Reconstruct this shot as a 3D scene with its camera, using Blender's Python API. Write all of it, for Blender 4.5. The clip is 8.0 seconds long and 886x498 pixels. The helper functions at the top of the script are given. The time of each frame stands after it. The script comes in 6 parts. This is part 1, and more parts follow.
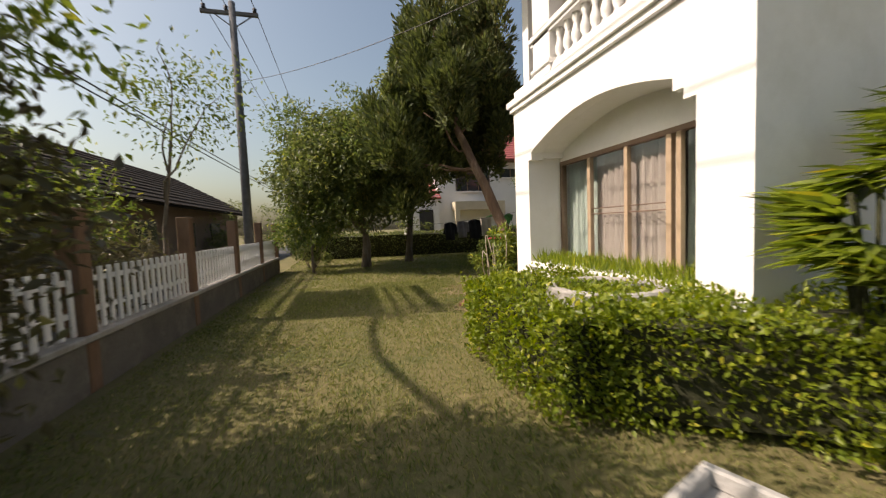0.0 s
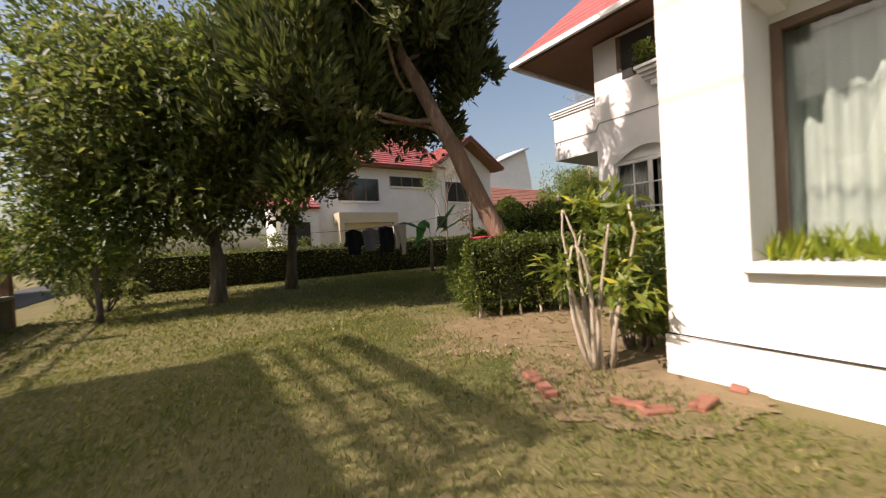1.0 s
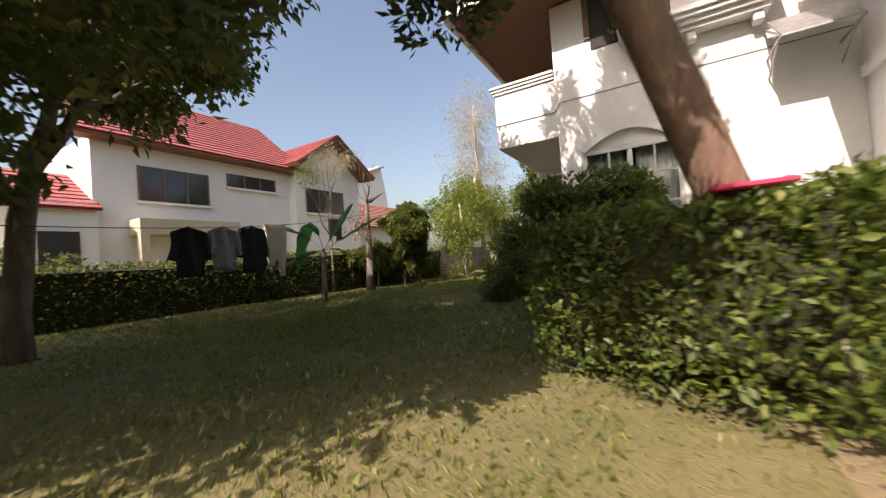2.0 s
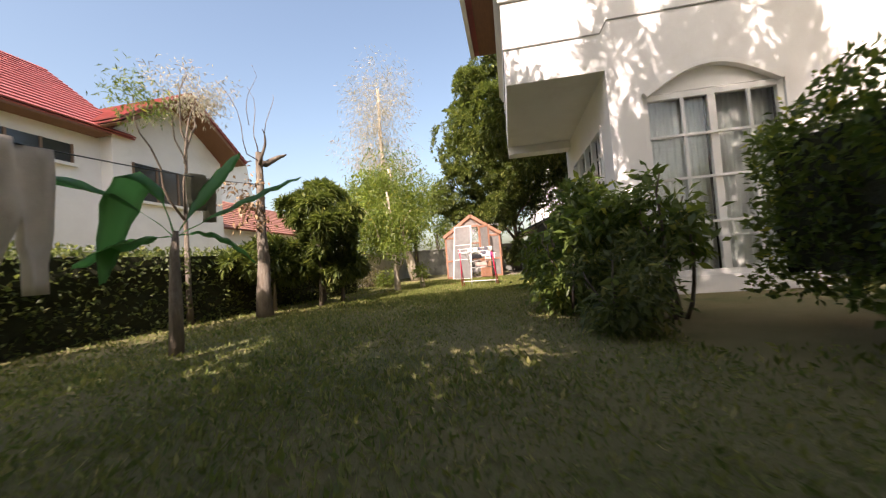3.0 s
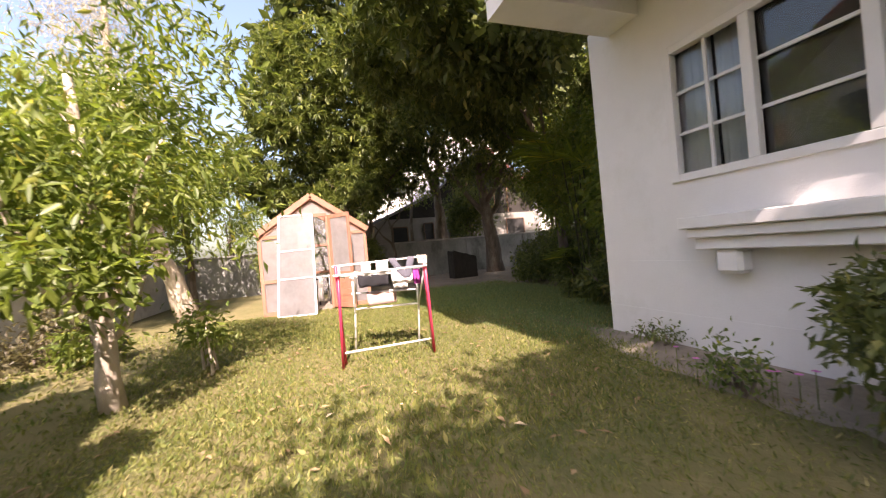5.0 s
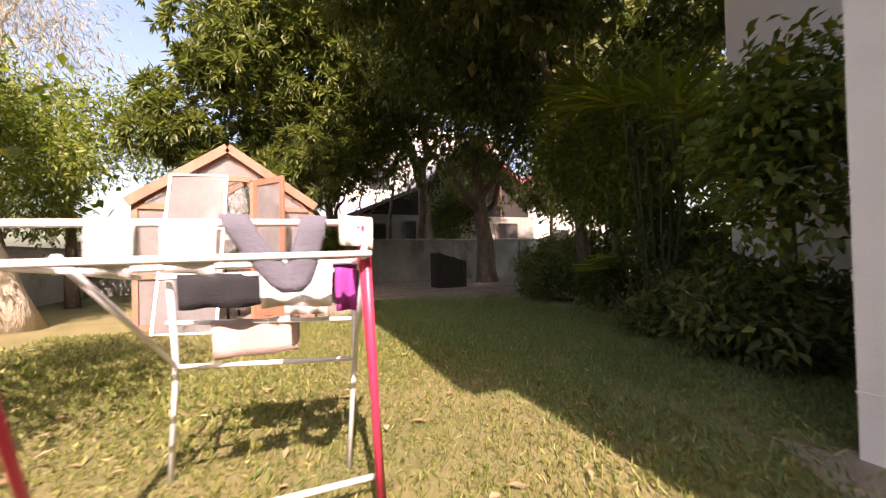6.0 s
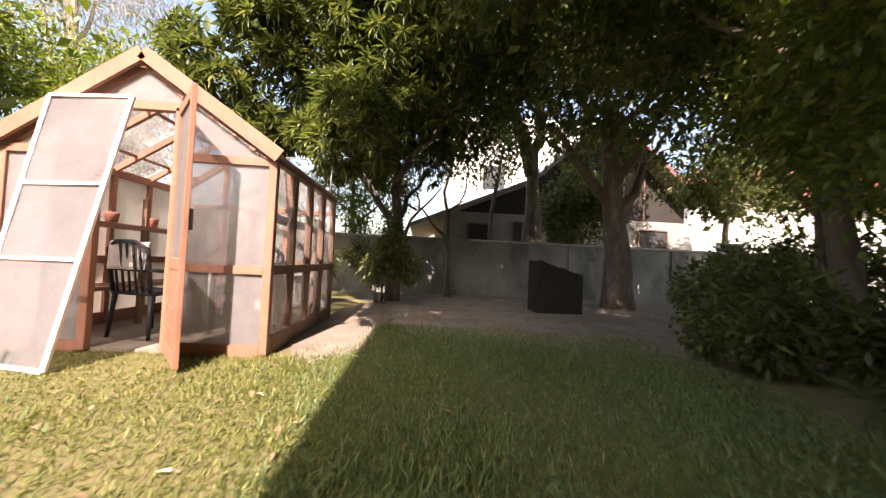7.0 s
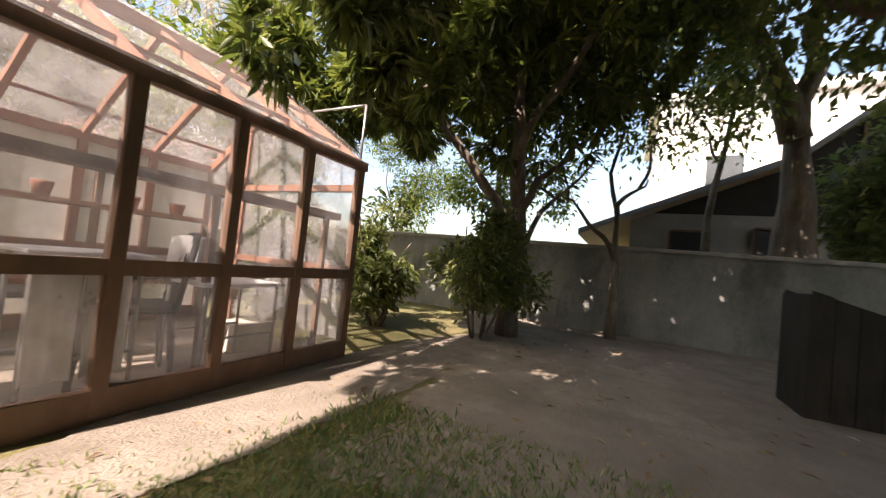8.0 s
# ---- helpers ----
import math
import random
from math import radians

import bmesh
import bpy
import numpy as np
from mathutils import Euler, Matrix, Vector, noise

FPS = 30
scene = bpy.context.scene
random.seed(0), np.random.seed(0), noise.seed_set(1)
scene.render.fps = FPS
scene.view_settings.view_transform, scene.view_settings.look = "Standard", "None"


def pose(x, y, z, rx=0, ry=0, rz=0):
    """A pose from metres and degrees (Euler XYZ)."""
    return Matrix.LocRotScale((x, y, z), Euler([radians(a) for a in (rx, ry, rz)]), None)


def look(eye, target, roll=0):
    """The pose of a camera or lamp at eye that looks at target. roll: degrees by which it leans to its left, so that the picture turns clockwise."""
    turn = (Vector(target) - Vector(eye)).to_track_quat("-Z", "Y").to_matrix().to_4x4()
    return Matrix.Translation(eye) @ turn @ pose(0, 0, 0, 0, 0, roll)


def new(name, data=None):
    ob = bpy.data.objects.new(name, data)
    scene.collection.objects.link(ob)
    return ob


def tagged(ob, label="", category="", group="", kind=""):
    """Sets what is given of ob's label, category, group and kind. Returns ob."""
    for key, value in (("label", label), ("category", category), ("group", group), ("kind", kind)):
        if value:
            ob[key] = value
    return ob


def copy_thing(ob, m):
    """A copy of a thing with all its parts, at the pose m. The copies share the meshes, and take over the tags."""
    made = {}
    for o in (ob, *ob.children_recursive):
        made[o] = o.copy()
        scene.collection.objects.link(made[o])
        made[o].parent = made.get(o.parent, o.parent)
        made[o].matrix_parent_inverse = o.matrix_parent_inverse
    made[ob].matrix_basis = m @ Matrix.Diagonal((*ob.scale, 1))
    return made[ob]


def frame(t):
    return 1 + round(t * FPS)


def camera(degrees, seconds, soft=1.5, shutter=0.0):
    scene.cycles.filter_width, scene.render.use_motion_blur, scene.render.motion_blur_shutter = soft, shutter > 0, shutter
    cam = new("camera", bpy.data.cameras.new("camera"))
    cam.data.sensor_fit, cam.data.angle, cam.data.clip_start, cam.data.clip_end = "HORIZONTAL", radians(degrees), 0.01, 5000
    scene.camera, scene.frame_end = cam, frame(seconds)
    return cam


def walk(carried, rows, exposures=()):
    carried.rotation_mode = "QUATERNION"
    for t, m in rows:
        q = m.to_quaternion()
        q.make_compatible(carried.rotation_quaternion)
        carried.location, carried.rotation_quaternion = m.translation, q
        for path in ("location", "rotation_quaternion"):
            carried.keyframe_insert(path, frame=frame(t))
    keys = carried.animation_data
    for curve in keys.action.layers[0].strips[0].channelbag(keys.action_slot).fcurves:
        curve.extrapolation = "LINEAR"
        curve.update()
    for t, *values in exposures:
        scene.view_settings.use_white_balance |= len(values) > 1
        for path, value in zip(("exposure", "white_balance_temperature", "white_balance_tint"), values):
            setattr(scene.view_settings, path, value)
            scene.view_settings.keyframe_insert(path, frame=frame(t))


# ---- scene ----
cam = camera(100.01, 8.0, soft=1.2, shutter=0.15)
PATH = [
    (0.0, pose(1.013, 0.846, 1.426, 86.42, 2.25, -14.64)),
    (0.5, pose(0.874, 3.226, 1.219, 87.33, 2.80, -24.70)),
    (1.0, pose(1.060, 5.478, 1.023, 89.02, 3.34, -35.33)),
    (1.5, pose(1.451, 7.652, 0.927, 90.32, 3.77, -47.78)),
    (3.0, pose(5.208, 13.255, 0.714, 92.13, 4.38, -79.65)),
    (3.5, pose(6.954, 14.048, 0.954, 91.65, 3.97, -87.02)),
    (4.0, pose(8.741, 14.709, 1.154, 91.10, 3.73, -95.58)),
    (4.2, look((9.331, 14.751, 1.136), (11.310, 14.462, 1.184), -4.0)),
    (5.3, look((12.603, 14.890, 1.110), (14.437, 14.092, 1.116), -3.8)),
    (5.5, pose(13.158, 14.778, 1.051, 90.89, 2.57, -114.83)),
    (6.0, pose(14.312, 13.967, 0.957, 90.89, 1.20, -112.53)),
    (6.5, pose(15.661, 13.058, 0.892, 91.35, -0.95, -104.30)),
    (7.0, pose(17.134, 12.328, 0.892, 92.03, -2.66, -93.65)),
    (7.5, pose(18.633, 11.822, 0.913, 92.56, -4.65, -81.29)),
    (8.0, pose(20.097, 11.396, 0.934, 92.25, -5.99, -63.71)),
]
EXPOSURES = [(0.0, 0.22, 7250, 21), (1.5, 0.55, 7100, 28), (3.0, 1.18, 7050, 25), (4.0, 1.48, 7150, 32), (5.5, 1.82, 7100, 36), (6.0, 1.58, 7400, 39), (6.5, 1.8, 7200, 36), (8.0, 1.65, 6950, 25)]
walk(cam, PATH, EXPOSURES)

# ---- light ----
# sunlight travels along (1.02, -0.16, -1): from the west, 44 degrees high
SUN = Vector((1.02, -0.16, -1.0)).normalized()
world = bpy.data.worlds.new("sky")
world.use_nodes = True
scene.world = world
wn = world.node_tree
sky = wn.nodes.new("ShaderNodeTexSky")
sky.sky_type = "NISHITA"
sky.sun_disc = False
sky.sun_elevation = math.asin(-SUN.z)
sky.sun_rotation = math.atan2(-SUN.x, -SUN.y)
sky.dust_density = 4.0
sky.air_density = 1.2
sky.ozone_density = 0.4
wn.nodes["Background"].inputs[1].default_value = 0.132
haze = wn.nodes.new("ShaderNodeMix")
haze.data_type = "RGBA"
haze.blend_type = "MULTIPLY"
haze.inputs[0].default_value = 1.0
haze.inputs[7].default_value = (0.90, 1.0, 0.96, 1)
wn.links.new(sky.outputs[0], haze.inputs[6])
wn.links.new(haze.outputs[2], wn.nodes["Background"].inputs[0])
sun = new("sun", bpy.data.lights.new("sun", "SUN"))
sun.data.energy = 5.0
sun.data.angle = radians(0.35)
sun.data.color = (1.0, 0.925, 0.83)
sun.matrix_world = look((0, 0, 30), Vector((0, 0, 30)) + SUN)

rng = np.random.default_rng(7)


# ---- materials ----
def nodes_of(name):
    m = bpy.data.materials.new(name)
    m.use_nodes = True
    return m, m.node_tree, m.node_tree.nodes["Principled BSDF"]


def add_node(nt, kind, **inputs):
    n = nt.nodes.new(kind)
    for k, v in inputs.items():
        n.inputs[k].default_value = v
    return n


def surf(name, c1, c2, scale=3.0, rough=0.7, bump=0.15, bscale=40.0, metal=0.0, stretch=(1, 1, 1), spots=None, spec=0.4):
    """Two-scale mottled surface in object metres; spots: third colour in stains."""
    m, nt, bs = nodes_of(name)
    tc = nt.nodes.new("ShaderNodeTexCoord")
    mp = nt.nodes.new("ShaderNodeMapping")
    mp.inputs["Scale"].default_value = stretch
    nt.links.new(tc.outputs["Object"], mp.inputs[0])
    big = add_node(nt, "ShaderNodeTexNoise", Scale=scale, Detail=6.0, Roughness=0.65)
    fine = add_node(nt, "ShaderNodeTexNoise", Scale=bscale, Detail=4.0, Roughness=0.6)
    for n in (big, fine):
        nt.links.new(mp.outputs[0], n.inputs["Vector"])
    mixn = nt.nodes.new("ShaderNodeMix")
    mixn.data_type = "RGBA"
    mixn.inputs[6].default_value = (*c1, 1)
    mixn.inputs[7].default_value = (*c2, 1)
    ad = nt.nodes.new("ShaderNodeMath")
    ad.operation = "MULTIPLY_ADD"
    ad.inputs[1].default_value = 0.45
    nt.links.new(fine.outputs[0], ad.inputs[0])
    sh = nt.nodes.new("ShaderNodeMapRange")
    sh.inputs[1].default_value, sh.inputs[2].default_value = 0.3, 0.7
    sh.inputs[3].default_value, sh.inputs[4].default_value = -0.2, 0.75
    nt.links.new(big.outputs[0], sh.inputs[0])
    nt.links.new(sh.outputs[0], ad.inputs[2])
    nt.links.new(ad.outputs[0], mixn.inputs[0])
    col = mixn.outputs[2]
    if spots:
        st = add_node(nt, "ShaderNodeTexNoise", Scale=scale * 0.6, Detail=8.0, Roughness=0.75)
        off = nt.nodes.new("ShaderNodeMapping")
        off.inputs["Location"].default_value = (7.3, 2.1, 4.4)
        nt.links.new(mp.outputs[0], off.inputs[0])
        nt.links.new(off.outputs[0], st.inputs["Vector"])
        r = nt.nodes.new("ShaderNodeMapRange")
        r.inputs[1].default_value, r.inputs[2].default_value = 0.52, 0.68
        nt.links.new(st.outputs[0], r.inputs[0])
        m2 = nt.nodes.new("ShaderNodeMix")
        m2.data_type = "RGBA"
        m2.inputs[7].default_value = (*spots, 1)
        nt.links.new(r.outputs[0], m2.inputs[0])
        nt.links.new(col, m2.inputs[6])
        col = m2.outputs[2]
    nt.links.new(col, bs.inputs["Base Color"])
    bs.inputs["Roughness"].default_value = rough
    bs.inputs["Metallic"].default_value = metal
    bs.inputs["Specular IOR Level"].default_value = spec
    bp = add_node(nt, "ShaderNodeBump", Strength=bump, Distance=0.02)
    nt.links.new(fine.outputs[0], bp.inputs["Height"])
    nt.links.new(bp.outputs[0], bs.inputs["Normal"])
    return m


def leaf_mat(name, c1, c2, c3=None, glow=0.35, rough=0.45):
    """Leaf with its own tint on every blade, gloss, and light passing through."""
    m, nt, bs = nodes_of(name)
    geo = nt.nodes.new("ShaderNodeNewGeometry")
    ramp = nt.nodes.new("ShaderNodeValToRGB")
    ramp.color_ramp.elements[0].color = (*c1, 1)
    ramp.color_ramp.elements[1].color = (*c2, 1)
    if c3:
        e = ramp.color_ramp.elements.new(0.93)
        e.color = (*c2, 1)
        ramp.color_ramp.elements[2].color = (*c3, 1)
    nt.links.new(geo.outputs["Random Per Island"], ramp.inputs[0])
    nt.links.new(ramp.outputs[0], bs.inputs["Base Color"])
    bs.inputs["Roughness"].default_value = rough
    bs.inputs["Specular IOR Level"].default_value = 0.45
    tr = nt.nodes.new("ShaderNodeBsdfTranslucent")
    hs = add_node(nt, "ShaderNodeHueSaturation", Value=1.5, Saturation=1.1)
    nt.links.new(ramp.outputs[0], hs.inputs["Color"])
    nt.links.new(hs.outputs[0], tr.inputs[0])
    mx = nt.nodes.new("ShaderNodeMixShader")
    mx.inputs[0].default_value = glow
    nt.links.new(bs.outputs[0], mx.inputs[1])
    nt.links.new(tr.outputs[0], mx.inputs[2])
    nt.links.new(mx.outputs[0], nt.nodes["Material Output"].inputs[0])
    return m


def sheet_mat(name, clear, tint, rough=0.4):
    """Plastic or gauze sheet: part of the light goes straight through, the rest scatters."""
    m, nt, bs = nodes_of(name)
    tc = nt.nodes.new("ShaderNodeTexCoord")
    nz = add_node(nt, "ShaderNodeTexNoise", Scale=2.2, Detail=7.0, Roughness=0.7)
    nt.links.new(tc.outputs["Object"], nz.inputs["Vector"])
    r = nt.nodes.new("ShaderNodeMapRange")
    r.inputs[1].default_value, r.inputs[2].default_value = 0.3, 0.75
    r.inputs[3].default_value, r.inputs[4].default_value = max(0.0, clear - 0.12), min(1.0, clear + 0.12)
    nt.links.new(nz.outputs[0], r.inputs[0])
    bs.inputs["Base Color"].default_value = (*tint, 1)
    bs.inputs["Roughness"].default_value = rough
    tl = nt.nodes.new("ShaderNodeBsdfTranslucent")
    tl.inputs[0].default_value = (*tint, 1)
    a = nt.nodes.new("ShaderNodeMixShader")
    a.inputs[0].default_value = 0.6
    nt.links.new(bs.outputs[0], a.inputs[1])
    nt.links.new(tl.outputs[0], a.inputs[2])
    tp = nt.nodes.new("ShaderNodeBsdfTransparent")
    b = nt.nodes.new("ShaderNodeMixShader")
    nt.links.new(r.outputs[0], b.inputs[0])
    nt.links.new(a.outputs[0], b.inputs[1])
    nt.links.new(tp.outputs[0], b.inputs[2])
    nt.links.new(b.outputs[0], nt.nodes["Material Output"].inputs[0])
    return m


WHITE = surf("white_render", (0.79, 0.78, 0.765), (0.72, 0.71, 0.695), 1.2, 0.85, 0.12, 60, spots=(0.69, 0.68, 0.65))
TRIM = surf("white_trim", (0.80, 0.79, 0.77), (0.72, 0.71, 0.69), 2, 0.7, 0.05, 50)
GREYW = surf("weathered_wall", (0.34, 0.34, 0.31), (0.13, 0.14, 0.13), 1.1, 0.95, 0.6, 22, stretch=(1, 1, 0.6), spots=(0.085, 0.085, 0.07))
CONC = surf("concrete", (0.38, 0.36, 0.33), (0.24, 0.23, 0.21), 3, 0.95, 0.4, 45, spots=(0.45, 0.44, 0.41))
LAWN = surf("lawn_soil", (0.13, 0.125, 0.045), (0.20, 0.165, 0.075), 1.3, 0.95, 0.8, 55, spots=(0.085, 0.10, 0.03))
DIRT = surf("bare_earth", (0.29, 0.245, 0.195), (0.19, 0.158, 0.122), 2.2, 0.97, 0.7, 60, spots=(0.33, 0.28, 0.225))
STRAW = surf("dry_litter", (0.29, 0.215, 0.12), (0.19, 0.145, 0.08), 4, 0.97, 0.8, 70, spots=(0.15, 0.145, 0.06))
ROAD = surf("asphalt", (0.07, 0.07, 0.07), (0.045, 0.045, 0.045), 4, 0.95, 0.3, 120)
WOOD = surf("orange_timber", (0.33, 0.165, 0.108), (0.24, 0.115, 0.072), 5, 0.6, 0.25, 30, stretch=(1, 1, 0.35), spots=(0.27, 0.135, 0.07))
WOODS = surf("dark_timber", (0.22, 0.13, 0.08), (0.13, 0.075, 0.045), 5, 0.7, 0.25, 30, stretch=(1, 1, 0.35))
FRAME = surf("brown_frame", (0.20, 0.13, 0.09), (0.15, 0.095, 0.06), 6, 0.5, 0.08, 50)
TANF = surf("tan_frame", (0.42, 0.31, 0.21), (0.34, 0.25, 0.17), 6, 0.5, 0.08, 50)
BARK = surf("bark", (0.20, 0.16, 0.12), (0.09, 0.07, 0.055), 6, 0.95, 0.9, 30, stretch=(1, 1, 0.3), spots=(0.27, 0.24, 0.20))
PALEB = surf("pale_bark", (0.48, 0.42, 0.33), (0.34, 0.28, 0.21), 6, 0.9, 0.7, 30, stretch=(1, 1, 0.3), spots=(0.55, 0.50, 0.42))
JBARK = surf("red_brown_bark", (0.24, 0.155, 0.105), (0.12, 0.08, 0.057), 7, 0.95, 1.0, 35, stretch=(1, 1, 0.2), spots=(0.34, 0.25, 0.18))
# near-black growth: the shade deep inside foliage is put into this colour
TWIG = surf("shaded_inner_growth", (0.045, 0.05, 0.02), (0.025, 0.025, 0.012), 9, 1.0, 0.8, 40)
CURT_G = surf("green_grey_curtain", (0.62, 0.68, 0.62), (0.52, 0.58, 0.53), 3, 0.9, 0.1, 60)
CURT_P = surf("pinkish_curtain", (0.62, 0.53, 0.48), (0.52, 0.44, 0.40), 3, 0.9, 0.1, 60)
# near-black: the gloom of unlit rooms painted as colour; also serves dark screens
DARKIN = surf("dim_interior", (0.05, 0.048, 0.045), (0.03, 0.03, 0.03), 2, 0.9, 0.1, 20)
METALW = surf("white_enamel", (0.78, 0.78, 0.78), (0.66, 0.66, 0.66), 8, 0.35, 0.05, 60)
METALR = surf("red_enamel", (0.66, 0.05, 0.10), (0.52, 0.035, 0.08), 8, 0.35, 0.05, 60)
STEEL = surf("dull_steel", (0.45, 0.45, 0.44), (0.30, 0.29, 0.28), 8, 0.45, 0.1, 60, metal=0.7)
BLACK = surf("black_plastic", (0.03, 0.03, 0.035), (0.018, 0.018, 0.02), 5, 0.5, 0.1, 40)
POLE = surf("dark_pole", (0.15, 0.16, 0.17), (0.09, 0.09, 0.095), 5, 0.85, 0.3, 40)
BRICK = surf("red_brick", (0.34, 0.15, 0.10), (0.24, 0.105, 0.07), 9, 0.9, 0.5, 45)
TILE_R = surf("red_roof_tile", (0.37, 0.105, 0.10), (0.28, 0.08, 0.078), 2.5, 0.75, 0.2, 30, spots=(0.25, 0.09, 0.08))
TILE_O = surf("orange_roof_tile", (0.31, 0.14, 0.10), (0.23, 0.10, 0.075), 2.5, 0.8, 0.2, 30)
TILE_G = surf("grey_roof_tile", (0.22, 0.23, 0.25), (0.16, 0.17, 0.18), 2.5, 0.8, 0.2, 30)
SOFFIT = surf("brown_soffit", (0.22, 0.11, 0.065), (0.16, 0.08, 0.05), 4, 0.8, 0.2, 30, stretch=(1, 6, 1))
FABW = surf("white_cloth", (0.78, 0.76, 0.74), (0.66, 0.64, 0.63), 6, 0.95, 0.3, 90)
FABG = surf("slate_cloth", (0.13, 0.13, 0.16), (0.09, 0.09, 0.11), 6, 0.95, 0.3, 90)
FABK = surf("black_cloth", (0.022, 0.022, 0.026), (0.014, 0.014, 0.016), 6, 0.95, 0.3, 90)
FABP = surf("magenta_cloth", (0.42, 0.06, 0.30), (0.30, 0.04, 0.22), 6, 0.95, 0.3, 90)
FABB = surf("dusty_pink_cloth", (0.50, 0.36, 0.32), (0.42, 0.29, 0.26), 6, 0.95, 0.3, 90)
FABC = surf("cream_cloth", (0.66, 0.60, 0.49), (0.56, 0.50, 0.41), 6, 0.95, 0.3, 90)
GAUZE = sheet_mat("white_gauze", 0.45, (0.41, 0.41, 0.41))
MILKY = sheet_mat("milky_plastic", 0.45, (0.50, 0.485, 0.475))
# brighter tint than the milky sheets: the backlit glow is put into the colour
BACKLIT = sheet_mat("backlit_plastic", 0.32, (0.78, 0.76, 0.74))
ROOFP = sheet_mat("roof_plastic", 0.88, (0.80, 0.77, 0.76))
CLEAR = sheet_mat("clear_plastic", 0.80, (0.95, 0.92, 0.92), 0.15)
GLASS, gnt, gbs = nodes_of("window_glass")
gbs.inputs["Base Color"].default_value = (0.93, 0.97, 0.95, 1)
gbs.inputs["Roughness"].default_value = 0.015
gbs.inputs["Transmission Weight"].default_value = 1.0
gbs.inputs["IOR"].default_value = 1.45
# thin pane: clear straight through, mirror gloss by Fresnel
g_clear = gnt.nodes.new("ShaderNodeBsdfTransparent")
g_clear.inputs[0].default_value = (0.95, 0.98, 0.97, 1)
g_gloss = gnt.nodes.new("ShaderNodeBsdfGlossy")
g_gloss.inputs["Roughness"].default_value = 0.02
g_face = add_node(gnt, "ShaderNodeLayerWeight", Blend=0.5)
g_pow = add_node(gnt, "ShaderNodeMath")
g_pow.operation = "POWER"
g_pow.inputs[1].default_value = 4.0
gnt.links.new(g_face.outputs["Facing"], g_pow.inputs[0])
g_fres = add_node(gnt, "ShaderNodeMapRange")
g_fres.inputs[3].default_value, g_fres.inputs[4].default_value = 0.045, 0.9
gnt.links.new(g_pow.outputs[0], g_fres.inputs[0])
g_mix = gnt.nodes.new("ShaderNodeMixShader")
gnt.links.new(g_fres.outputs[0], g_mix.inputs[0])
gnt.links.new(g_clear.outputs[0], g_mix.inputs[1])
gnt.links.new(g_gloss.outputs[0], g_mix.inputs[2])
gnt.links.new(g_mix.outputs[0], gnt.nodes["Material Output"].inputs[0])

L_MANGO = leaf_mat("mango_leaf", (0.055, 0.08, 0.022), (0.14, 0.17, 0.04), (0.26, 0.27, 0.07))
L_DARK = leaf_mat("dark_leaf", (0.065, 0.09, 0.03), (0.155, 0.18, 0.054), (0.28, 0.27, 0.085), 0.5)
L_HEDGE = leaf_mat("hedge_leaf", (0.10, 0.15, 0.015), (0.24, 0.29, 0.025), (0.40, 0.38, 0.04), 0.4)
L_HEDGE2 = leaf_mat("clipped_hedge_leaf", (0.05, 0.085, 0.018), (0.13, 0.17, 0.03), (0.22, 0.23, 0.05))
L_LIGHT = leaf_mat("light_green_leaf", (0.085, 0.13, 0.024), (0.18, 0.225, 0.042), (0.32, 0.30, 0.055), 0.42)
L_JUN = leaf_mat("juniper_spray", (0.045, 0.065, 0.022), (0.12, 0.145, 0.04), (0.19, 0.185, 0.06), 0.3, 0.7)
L_BROWN = leaf_mat("dry_olive_leaf", (0.06, 0.05, 0.026), (0.12, 0.11, 0.045), (0.24, 0.23, 0.07), 0.35)
L_PALM = leaf_mat("palm_leaf", (0.09, 0.13, 0.02), (0.22, 0.27, 0.04), (0.50, 0.40, 0.06), 0.4)
L_GRASS = leaf_mat("grass_blade", (0.085, 0.125, 0.026), (0.225, 0.23, 0.062), (0.42, 0.36, 0.16), 0.35, 0.6)
L_BAN = leaf_mat("banana_leaf", (0.09, 0.25, 0.09), (0.13, 0.32, 0.11), None, 0.5, 0.35)
L_FEATH = leaf_mat("feathery_leaf", (0.29, 0.28, 0.19), (0.42, 0.385, 0.30), (0.52, 0.41, 0.37), 0.45, 0.8)
L_SHRUB = leaf_mat("shrub_leaf", (0.065, 0.105, 0.026), (0.155, 0.20, 0.045), (0.38, 0.38, 0.07), 0.45)
L_DRY = leaf_mat("fallen_leaf", (0.20, 0.12, 0.06), (0.36, 0.25, 0.14), (0.62, 0.55, 0.42), 0.1, 0.9)
PETAL = leaf_mat("flower_petal", (0.55, 0.12, 0.42), (0.65, 0.2, 0.5), None, 0.3)


# ---- mesh helpers ----
def part(name, bm, material, parent=None, label=""):
    me = bpy.data.meshes.new(name)
    bm.to_mesh(me)
    bm.free()
    me.materials.append(material)
    ob = new(name, me)
    ob.parent = parent
    if label:
        tagged(ob, label)
    return ob


def thing(name, label, category, group="", kind=""):
    return tagged(new(name), label, category, group, kind)


def add_box(bm, x0, x1, y0, y1, z0, z1, bev=0.0):
    v = [bm.verts.new((x, y, z)) for z in (z0, z1) for y in (y0, y1) for x in (x0, x1)]
    fs = [bm.faces.new([v[i] for i in f]) for f in ((0, 2, 3, 1), (4, 5, 7, 6), (0, 1, 5, 4), (2, 6, 7, 3), (0, 4, 6, 2), (1, 3, 7, 5))]
    if bev:
        es = {e for f in fs for e in f.edges}
        bmesh.ops.bevel(bm, geom=list(es), offset=bev, segments=1, affect="EDGES", profile=0.5)
    return bm


